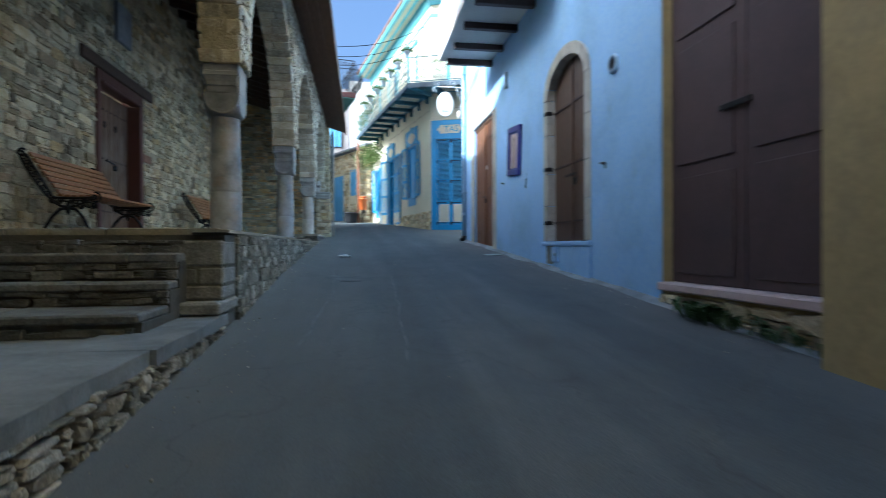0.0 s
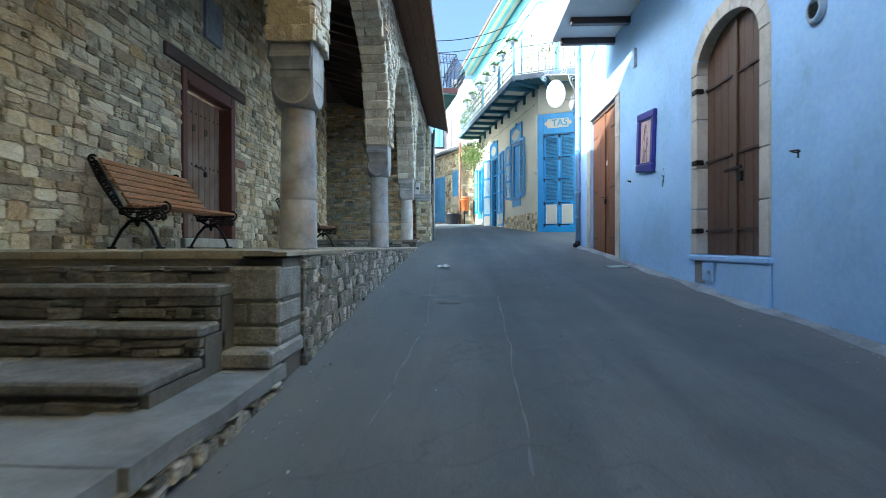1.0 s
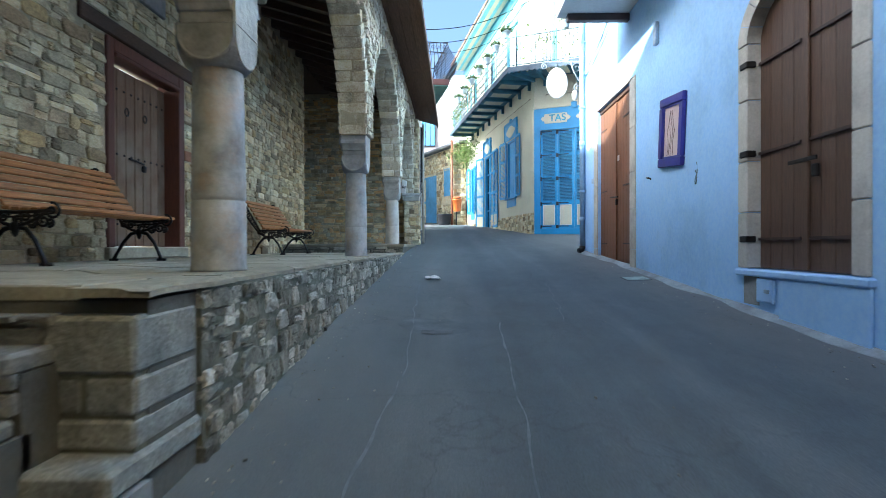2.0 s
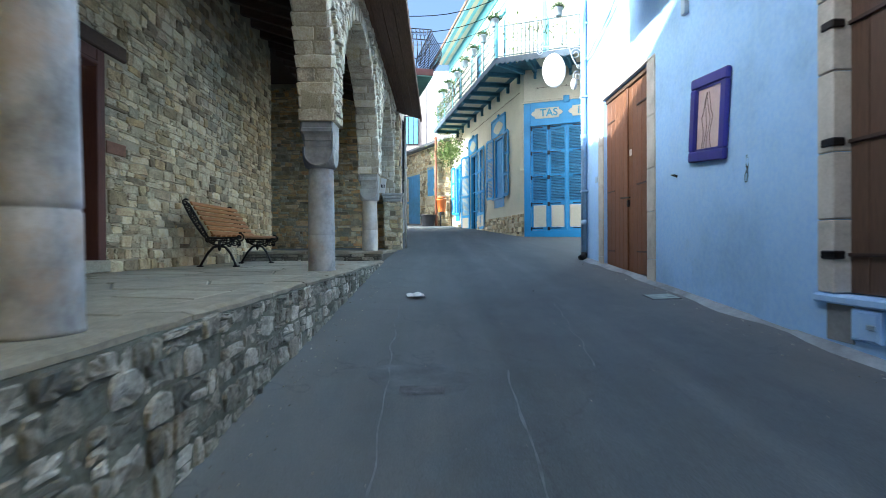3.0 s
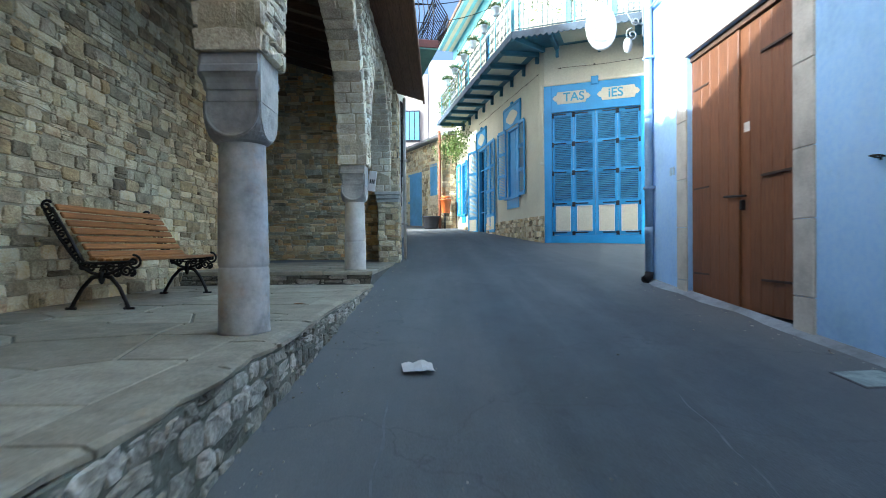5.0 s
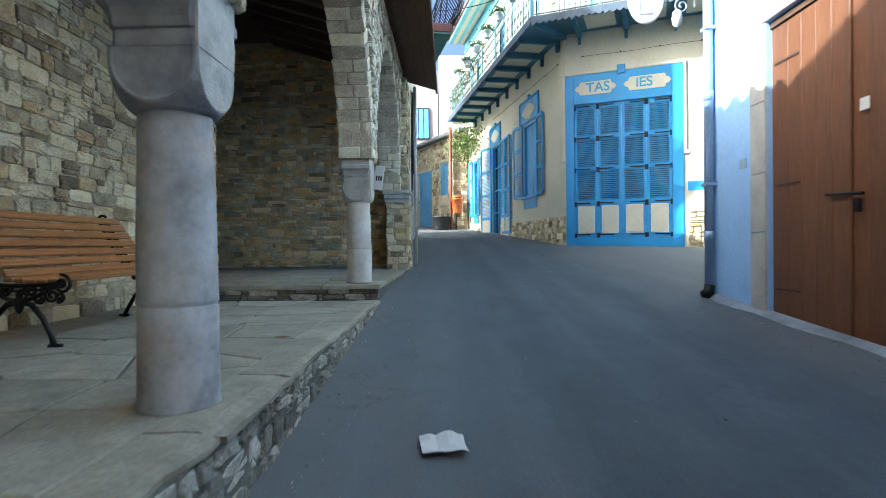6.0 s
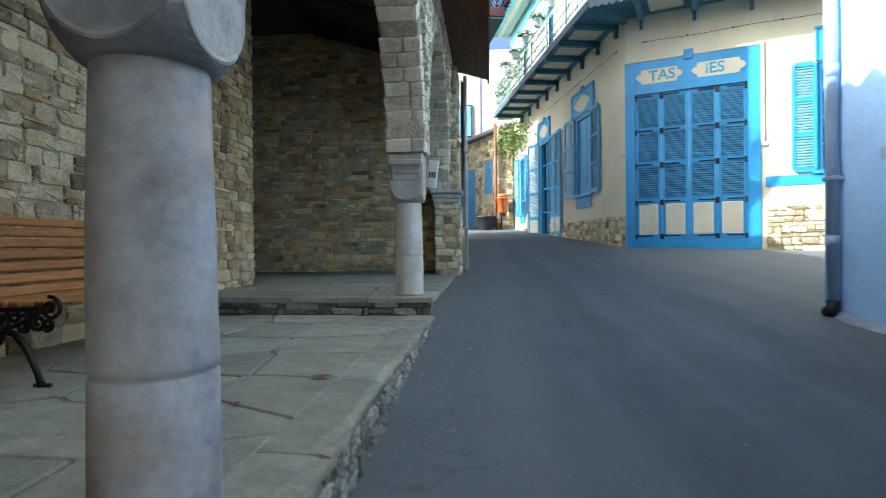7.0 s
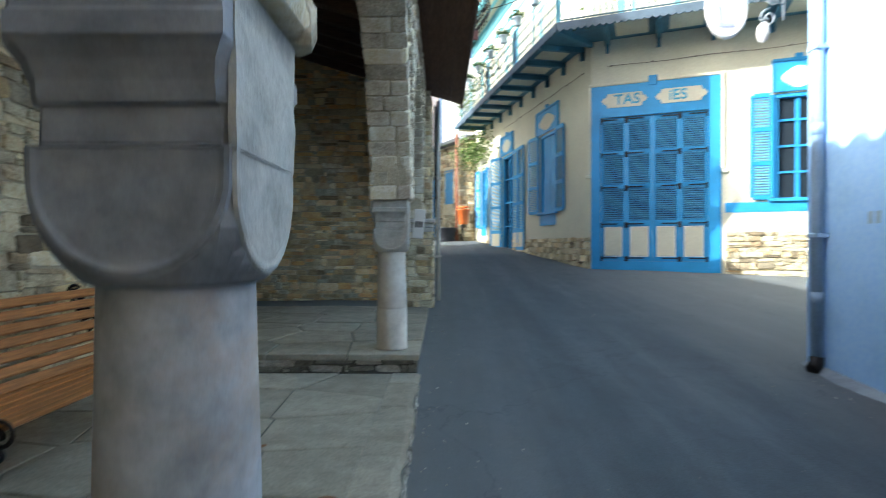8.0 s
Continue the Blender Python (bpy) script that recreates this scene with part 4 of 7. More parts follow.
def picture():
    p = thing("framed_picture", (XB, 8.32, 2.36), "violet-blue framed pinkish panel with a line drawing", "picture")
    y0, y1, z0, z1, t = 7.975, 8.615, 2.345, 3.12, 0.10
    for a, b, c, d in ((y0, y1, z0, z0 + t), (y0, y1, z1 - t, z1), (y0, y0 + t, z0 + t, z1 - t), (y1 - t, y1, z0 + t, z1 - t)):
        bar = part("frame_bar", boxed(XB - 0.05, XB - 0.001, a, b, c, d, 0.012), M_FRAME, p)
    for a, b, c, d in ((y0 + t, y1 - t, z0 + t, z0 + t + 0.018), (y0 + t, y1 - t, z1 - t - 0.018, z1 - t), (y0 + t, y0 + t + 0.018, z0 + t + 0.018, z1 - t - 0.018), (y1 - t - 0.018, y1 - t, z0 + t + 0.018, z1 - t - 0.018)):
        part("frame_step", boxed(XB - 0.034, XB - 0.0225, a, b, c, d, 0.003), M_FRAME, p)
    part("panel", boxed(XB - 0.022, XB - 0.002, y0 + t, y1 - t, z0 + t, z1 - t), M_PAPER, p)
    bm = bmesh.new()
    for k in range(4):
        tube(bm, [(XB - 0.0235, 8.24 + 0.055 * k + 0.025 * math.sin(j * 0.8 + k) - (0.03 * (k - 1.5) * (j > 5)), 2.47 + 0.055 * j) for j in range(10)], 0.003, 4)
    part("drawing", bm, M_SHUTTER, p, "plain dark drawn strokes")
    p.matrix_world = Matrix.Translation((0, 0.035, 0)) @ p.matrix_world @ Matrix.Rotation(radians(5.5), 4, "X")


picture()


def wall_hook(y, z, size, name="iron_hook"):
    h = thing(name, (XB, y, z), "small black wrought-iron hook on the blue wall", "hook", "wall hooks")
    part("plate", boxed(XB - 0.012, XB, y - 0.006, y + 0.006, z - size, z + size * 0.6, 0.003), M_IRON, h)
    part("arm", tube(bmesh.new(), [(XB - 0.01, y, z), (XB - 0.035, y + 0.01, z + 0.005), (XB - 0.05, y + 0.025, z + 0.015), (XB - 0.045, y - 0.035, z + 0.01), (XB - 0.02, y - 0.05, z)], 0.006, 5), M_IRON, h, smooth=True)


for y, z, s in ((8.98, 2.29, 0.015), (5.15, 2.04, 0.04)):
    wall_hook(y, z, s)
wire_hook = thing("iron_hook", (XB, 7.72, 2.2), "thin twisted wire hook on the blue wall", "hook", "wall hooks")
for side in (-1, 1):
    part("wire", tube(bmesh.new(), [(XB - 0.008 - 0.012 * math.cos(k * 0.5), 7.72 + side * 0.018 * math.sin(k * 0.75 + 0.4) + 0.003 * k, 2.08 + 0.028 * k) for k in range(9)], 0.004, 5), M_SLATE, wire_hook, smooth=True)
part("arm", tube(bmesh.new(), [(XB, 7.72, 2.2), (XB - 0.03, 7.70, 2.2), (XB - 0.045, 7.67, 2.21)], 0.004, 5), M_SLATE, wire_hook, smooth=True)

vent = thing("round_vent", (XB, 4.95, 2.96), "round grey wall vent with slats", "vent")
bm = lathe(bmesh.new(), [(0.095, 0), (0.095, 0.02), (0.08, 0.035), (0.06, 0.035), (0.06, 0.01), (0.0, 0.01)], (0, 0, 0), 20)
bmesh.ops.transform(bm, matrix=Matrix.Translation((XB, 4.95, 2.98)) @ Matrix.Rotation(-math.pi / 2, 4, "Y"), verts=bm.verts)
part("rim", bm, M_STEEL, vent, smooth=True)
for k in range(5):
    part("slat", boxed(XB - 0.03, XB - 0.008, 4.89, 5.01, 2.935 + 0.02 * k, 2.943 + 0.02 * k), M_IRON, vent)

meter = thing("meter_box", (XB, 6.6, 1.0), "small blue painted meter box with a broken grey patch", "box")
part("patch", boxed(XB - 0.006, XB + 0.001, 6.64, 6.86, 0.99, 1.235, 0.002), M_CONCRETE, meter, "rough grey mortar patch")
part("case", boxed(XB - 0.03, XB - 0.001, 6.42, 6.635, 1.02, 1.21, 0.006), M_BLUE_WALL, meter)
part("lid", boxed(XB - 0.038, XB - 0.031, 6.435, 6.62, 1.035, 1.195, 0.003), M_BLUE_WALL, meter)
part("latch", boxed(XB - 0.05, XB - 0.0385, 6.44, 6.50, 1.10, 1.13, 0.004), M_STEEL, meter)

pipe = thing("downpipe", (XB - 0.07, 12.28, 1.36), "blue-grey painted downpipe with brackets at the house corner", "pipe")
part("pipe", tube(bmesh.new(), [(XB - 0.06, 12.27, 1.40), (XB - 0.06, 12.27, 6.6)], 0.045, 12), M_STEEL, pipe, smooth=True)
for z in (2.45, 4.0, 5.2):
    part("bracket", boxed(XB - 0.11, XB, 12.21, 12.33, z, z + 0.035, 0.004), M_STEEL, pipe)
for z in (1.9, 3.3):
    part("joint", tube(bmesh.new(), [(XB - 0.06, 12.27, z), (XB - 0.06, 12.27, z + 0.10)], 0.05, 12), M_STEEL, pipe, smooth=True)
part("shoe", tube(bmesh.new(), [(XB - 0.06, 12.27, 1.46), (XB - 0.07, 12.26, 1.40), (XB - 0.13, 12.22, 1.37)], 0.052, 12), M_IRON, pipe, "black outlet shoe", smooth=True)
thin = thing("conduit", (XB - 0.02, 12.42, 1.38), "thin blue painted conduits on the corner", "pipe")
for k in range(4):
    part("tube", tube(bmesh.new(), [(XB - 0.016, 12.335 + 0.032 * k, 1.39), (XB - 0.016, 12.335 + 0.032 * k, 5.6)], 0.011, 6), M_BLUE_WALL, thin)

# hanging sign on an iron arm that reaches out past the corner
SY, SX, SZ = 13.15, 0.22, 0.22
sg = thing("hanging_sign", (XB + SX, 12.45, 4.9), "white oval hanging sign on a scrolled iron bracket", "sign")
bm = lathe(bmesh.new(), [(0.0, -0.025), (0.29, -0.025), (0.31, -0.01), (0.31, 0.01), (0.29, 0.025), (0.0, 0.025)], (0, 0, 0), 32)
bmesh.ops.transform(bm, matrix=Matrix.Translation((2.03 + SX, SY, 4.52 + SZ)) @ Matrix.Diagonal((0.68, 1, 1.0, 1)) @ Matrix.Rotation(math.pi / 2, 4, "X"), verts=bm.verts)
disc = part("sign_board", bm, M_WHITE, sg)
bm = boxed(1.93 + SX, 2.1 + SX, SY - 0.032, SY - 0.028, 4.32 + SZ, 4.36 + SZ)
box(bm, 1.93 + SX, 1.96 + SX, SY - 0.032, SY - 0.028, 4.36 + SZ, 4.52 + SZ)
part("mark", bm, surface("pale_violet", (0.45, 0.45, 0.68), 0.6), disc, "pale violet plain bars")
bm = bmesh.new()
tube(bm, [(XB + SX, 12.44, 4.95 + SZ), (XB + SX, SY, 4.95 + SZ), (1.80 + SX, SY, 4.95 + SZ)], 0.014)
tube(bm, [(XB + SX, 12.44, 4.5 + SZ), (XB + SX, 12.75, 4.6 + SZ), (XB + SX, SY, 4.95 + SZ)], 0.012)
tube(bm, [(XB + SX, SY, 4.55 + SZ), (2.45 + SX, SY, 4.6 + SZ), (2.36 + SX, SY, 4.75 + SZ), (2.30 + SX, SY, 4.95 + SZ)], 0.012)
tube(bm, [(XB + SX, SY, 4.4 + SZ), (XB + SX, SY, 5.1 + SZ)], 0.014)
for c, r, s in (((2.42, 4.82), 0.11, 0.3), ((2.2, 5.05), 0.09, 3.6), ((1.80, 5.02), 0.075, 4.6), ((2.45, 4.42), 0.09, 1.5), ((2.5, 4.6), 0.06, 2.5), ((1.78, 4.86), 0.07, 1.2)):
    tube(bm, [(q[0] + SX, SY, q[1] + SZ) for q in scroll(c, r, 1.5, s, 20)], 0.010, 5)
part("bracket", bm, M_SIGN_IRON, sg, "scrolled grey wrought-iron bracket", smooth=True)
part("hanger", tube(bmesh.new(), [(2.03 + SX, SY, 4.95 + SZ), (2.03 + SX, SY, 4.82 + SZ)], 0.006, 5), M_IRON, sg)
bm = lathe(bmesh.new(), [(0.02, 0.0), (0.05, -0.03), (0.06, -0.1), (0.045, -0.17), (0.0, -0.2)], (2.38 + SX, SY - 0.03, 4.36 + SZ), 14)
part("lamp", bm, M_WHITE, sg, "small white lamp globe", smooth=True)

cb = thing("cable_bundle", (XB - 0.03, 11, 4.7), "bundle of grey cables strung along the blue wall", "cables")
rnd = random.Random(11)
for k in range(6):
    ph = rnd.uniform(0, 6)
    pts = [(XB - 0.03 - 0.03 * abs(math.sin(j * 0.7 + ph)), 12.3 - j * 0.22, 4.62 + 0.006 * j * j + 0.03 * math.sin(j * 1.1 + ph)) for j in range(15)]
    part("cable", tube(bmesh.new(), pts, 0.009, 5), M_STEEL, cb)
for k in range(3):
    part("cable", tube(bmesh.new(), [(XB - 0.05, 12.3, 4.65 + 0.05 * k), (XB - 0.1, 12.2, 5.2 + 0.1 * k), (XB - 0.03, 12.05 - 0.2 * k, 6.2)], 0.009, 5), M_STEEL, cb)

# concrete balcony of the blue house
ba = thing("concrete_balcony", (XB, 8.2, 4.6), "white concrete balcony slab on dark beams", "balcony")
part("slab", boxed(1.62, XB, 6.2, 9.95, 4.68, 4.82, 0.01), M_WHITE, ba)
for y in (6.5, 7.35, 8.2, 9.05, 9.82):
    part("beam", boxed(1.75, XB, y - 0.05, y + 0.05, 4.58, 4.679, 0.006), M_GATE, ba)
part("parapet", boxed(1.62, 1.72, 6.2, 9.95, 4.821, 5.6), M_WHITE, ba)
fixture = thing("wall_bracket", (XB, 8.75, 3.95), "small grey iron fixture high on the blue wall", "fixture")
part("plate", boxed(XB - 0.05, XB, 8.71, 8.79, 3.85, 4.12, 0.008), M_STEEL, fixture)

M_KERB = surface("dusty_concrete", (0.29, 0.32, 0.335), 0.9, 0.6, 1.35, 2.2, 45, 0.6, 0.008, stain=(0.12, 0.125, 0.13))
# gutter strip along the blue wall, utility covers, paper
def strip(name, x0, x1, y0, y1, lift, mat, label, cat, n=40, wob=0.05):
    bm = bmesh.new()
    rows = []
    for k in range(n + 1):
        y = y0 + (y1 - y0) * k / n
        a, b = x0 + wob * noise.noise((y * 1.3, 0, 7)), x1
        rows.append([bm.verts.new((a, y, ground_z(a, y) - 0.02)), bm.verts.new((a + 0.04, y, ground_z(a + 0.04, y) + lift)), bm.verts.new((b, y, ground_z(b, y) + lift + 0.035))])
    for p, q in zip(rows, rows[1:]):
        bm.faces.new((p[0], p[1], q[1], q[0]))
        bm.faces.new((p[1], p[2], q[2], q[1]))
    setting(name, bm, mat, label, cat)


strip("pavement_edge", 2.49, 2.62, 2.42, 12.5, 0.004, M_KERB, "rough concrete strip along the foot of the blue wall", "pavement", wob=0.11)


M_COVER = surface("worn_cover", (0.10, 0.105, 0.11), 0.8, 0.5, 1.6, 9, 50, 0.6, 0.006)
M_COVER_PALE = surface("greenish_cover", (0.30, 0.37, 0.35), 0.8, 0.5, 1.5, 9, 50, 0.6, 0.006)


def cover(x, y, w, l, mat, label):
    ob = thing("utility_cover", (x, y, road_z(x, y)), label, "cover")
    tilt = math.atan(0.0735)
    m = Matrix.Translation((x, y, ground_z(x, y) + 0.006)) @ Matrix.Rotation(tilt, 4, "X") @ Matrix.Rotation(-0.03 if x > 0.5 else 0.0, 4, "Y")
    part("frame", boxed(-w / 2 - 0.012, w / 2 + 0.012, -l / 2 - 0.012, l / 2 + 0.012, -0.03, 0.0, 0.002, m), M_COVER, ob)
    part("lid", boxed(-w / 2, w / 2, -l / 2, l / 2, -0.02, 0.003, 0.002, m), mat, ob)


cover(2.32, 8.70, 0.26, 0.24, M_COVER_PALE, "worn greenish utility cover set in the street")
cover(0.04, 6.32, 0.23, 0.11, M_COVER, "small worn concrete cover in the asphalt")

M_PATCH = surface("grey_cement_patch", (0.125, 0.14, 0.147), 0.9, 0.7, 1.4, 4, 50, 0.6, 0.006, stain=(0.11, 0.12, 0.125), amount=0.7)
bm = bmesh.new()
mid_v = bm.verts.new((0.02, 6.5, ground_z(0.02, 6.5) + 0.004))
rim = []
for k in range(28):
    a = 2 * math.pi * k / 28
    d = 1 + 0.35 * noise.noise((math.cos(a) * 1.7, math.sin(a) * 1.7, 4.2))
    px, py = 0.02 + 0.30 * d * math.cos(a), 6.5 + 0.30 * d * math.sin(a)
    rim.append(bm.verts.new((px, py, ground_z(px, py) + 0.001)))
for k in range(28):
    bm.faces.new((mid_v, rim[k], rim[(k + 1) % 28]))
setting("road_patch", bm, M_PATCH, "rough pale cement patch in the asphalt round a cover", "patch", True)


def crack(pts, w, mat, label):
    bm = bmesh.new()
    rows = []
    for k, (x, y) in enumerate(pts):
        ww = w * (0.5 + abs(noise.noise((x * 9, y * 5, 1))) * 1.6)
        xx = x + 0.03 * noise.noise((1, y * 3.0, x))
        rows.append([bm.verts.new((xx - ww, y, ground_z(xx, y) + 0.004)), bm.verts.new((xx + ww, y, ground_z(xx, y) + 0.004))])
    for a, b in zip(rows, rows[1:]):
        bm.faces.new((a[0], a[1], b[1], b[0]))
    setting("road_crack", bm, mat, label, "crack")


M_TRACE = surface("dusty_asphalt", (0.155, 0.172, 0.182), 0.9, 0.6, 1.3, 5, 60, 0.4, 0.004)
for x0, x1, ya, yb, w in ((-0.10, -0.24, 5.2, 8.6, 0.006), (-0.22, -0.12, 3.4, 5.2, 0.006), (0.42, 0.54, 3.0, 6.6, 0.006), (1.05, 1.25, 6.6, 8.6, 0.004)):
    crack([(x0 + (x1 - x0) * k / 60, ya + (yb - ya) * k / 60) for k in range(61)], w, M_TRACE, "pale dusty crack in the asphalt")

# crumpled paper on the street
pap = bmesh.new()
bmesh.ops.create_grid(pap, x_segments=8, y_segments=5, size=0.5)
for v in pap.verts:
    v.co = Vector((v.co.x * 0.19, v.co.y * 0.15, 0))
    v.co.z = 0.02 + 0.022 * noise.noise(v.co * 16) + max(0, v.co.y - 0.03) * 0.7 * (0.6 + noise.noise((v.co.x * 25, 2, 2)))
bmesh.ops.transform(pap, matrix=Matrix.Translation((-0.10, 9.1, ground_z(-0.1, 9.1) + 0.004)) @ Matrix.Rotation(0.15, 4, "Z"), verts=pap.verts)
bmesh.ops.solidify(pap, geom=pap.faces, thickness=0.002)
tagged(part("paper_scrap", pap, M_WHITE), "crumpled white paper lying on the street", "paper")

# ---------------------------------------------------------------- gate
g = thing("metal_gate", (2.76, 3.4, 0.87), "dark brown double gate, closed, over a pink sill", "gate")
for a, b in ((2.44, 3.27), (3.28, 4.12)):
    leaf = part("leaf", boxed(2.68, 2.72, a, b, 0.93, 3.88, 0.006), M_GATE, g)
    for z0, z1 in ((1.0, 1.75), (1.85, 2.75), (2.85, 3.7)):
        part("panel", boxed(2.668, 2.6795, a + 0.1, b - 0.1, z0, z1, 0.006), M_GATE, leaf)
part("sill", boxed(2.55, 2.9, 2.43, 4.135, 0.86, 0.925, 0.01), M_PAPER, g, "pink painted stone sill")
part("bolt", boxed(2.65, 2.667, 3.2, 3.5, 2.16, 2.2, 0.004), M_IRON, g)


def weeds(x, y, n, seed):
    r = random.Random(seed)
    ob = thing("weeds", (x, y, road_z(x, y)), "green weeds growing at the foot of the gate", "weeds")
    bm = bmesh.new()
    for k in range(n):
        a, l = r.uniform(0, 6.28), r.uniform(0.05, 0.16)
        bx, by = x + r.gauss(0, 0.05), y + r.gauss(0, 0.14)
        z = road_z(bx, by) + 0.01
        d, s = Vector((math.cos(a), math.sin(a), 0)), Vector((-math.sin(a), math.cos(a), 0))
        p0, p1, p2 = Vector((bx, by, z)), Vector((bx, by, z)) + d * l * 0.4 + Vector((0, 0, l * 0.7)), Vector((bx, by, z)) + d * l + Vector((0, 0, l * 0.75))
        w = l * 0.13
        v = [bm.verts.new(q) for q in (p0 - s * w * 0.4, p0 + s * w * 0.4, p1 + s * w, p2, p1 - s * w)]
        bm.faces.new(v)
    tagged(part("leaves", bm, M_LEAF, ob), kind="stuff")


M_LEAF = surface("leaf", (0.06, 0.11, 0.03), 0.6, 0.6, 1.5, 6, 40, 0.1, 0.001)
M_VINE = surface("vine_leaf", (0.11, 0.16, 0.03), 0.55, 0.6, 1.5, 6, 40, 0.1, 0.001)
weeds(2.52, 3.45, 160, 3)
weeds(2.52, 2.85, 50, 4)

# ---------------------------------------------------------------- cream corner house woodwork
def mbox(m, x0, x1, y0, y1, z0, z1, bevel=0.0):
    return boxed(x0, x1, y0, y1, z0, z1, bevel, m)


def louvre_mesh(width):
    bm = boxed(-width / 2, width / 2, -0.004, 0.004, -0.018, 0.018)
    bmesh.ops.rotate(bm, verts=bm.verts, matrix=Matrix.Rotation(radians(48), 3, "X"))
    me = mesh_of("slat", bm)
    me.materials.append(M_SLAT)
    return me


def slats(parent, me, m, u, z0, z1, y, step=0.044):
    n = int((z1 - z0) / step)
    for k in range(n):
        ob = new("slat", me)
        ob.parent = parent
        ob.matrix_parent_inverse = parent.matrix_world.inverted()
        ob.matrix_basis = m @ Matrix.Translation((u, y, z0 + (k + 0.5) * (z1 - z0) / n))


def text_mesh(body, size):
    cu = bpy.data.curves.new("letters", "FONT")
    cu.body, cu.size, cu.extrude, cu.offset, cu.align_x, cu.align_y = body, size, 0.004, 0.005, "CENTER", "CENTER"
    ob = bpy.data.objects.new("letters", cu)
    scene.collection.objects.link(ob)
    bpy.context.view_layer.update()
    me = bpy.data.meshes.new_from_object(ob)
    bpy.data.objects.remove(ob)
    return me


M_SLAT = surface("pale_blue_slat", (0.16, 0.42, 0.66), 0.5, 0.85, 1.15, 2, 60, 0.15, 0.002)
# deep blue that paints shade into the gaps between louvre slats
M_GAP_SHADE = surface("louvre_gap_shade", (0.012, 0.055, 0.14), 0.6, 0.8, 1.2, 3, 60, 0.15, 0.002)
M_BLACK = surface("black_hinge_paint", (0.010, 0.012, 0.017), 0.85, 0.7, 1.4, 8, 60, 0.2, 0.002)
M_LETTER = surface("blue_letter", (0.06, 0.30, 0.46), 0.6)


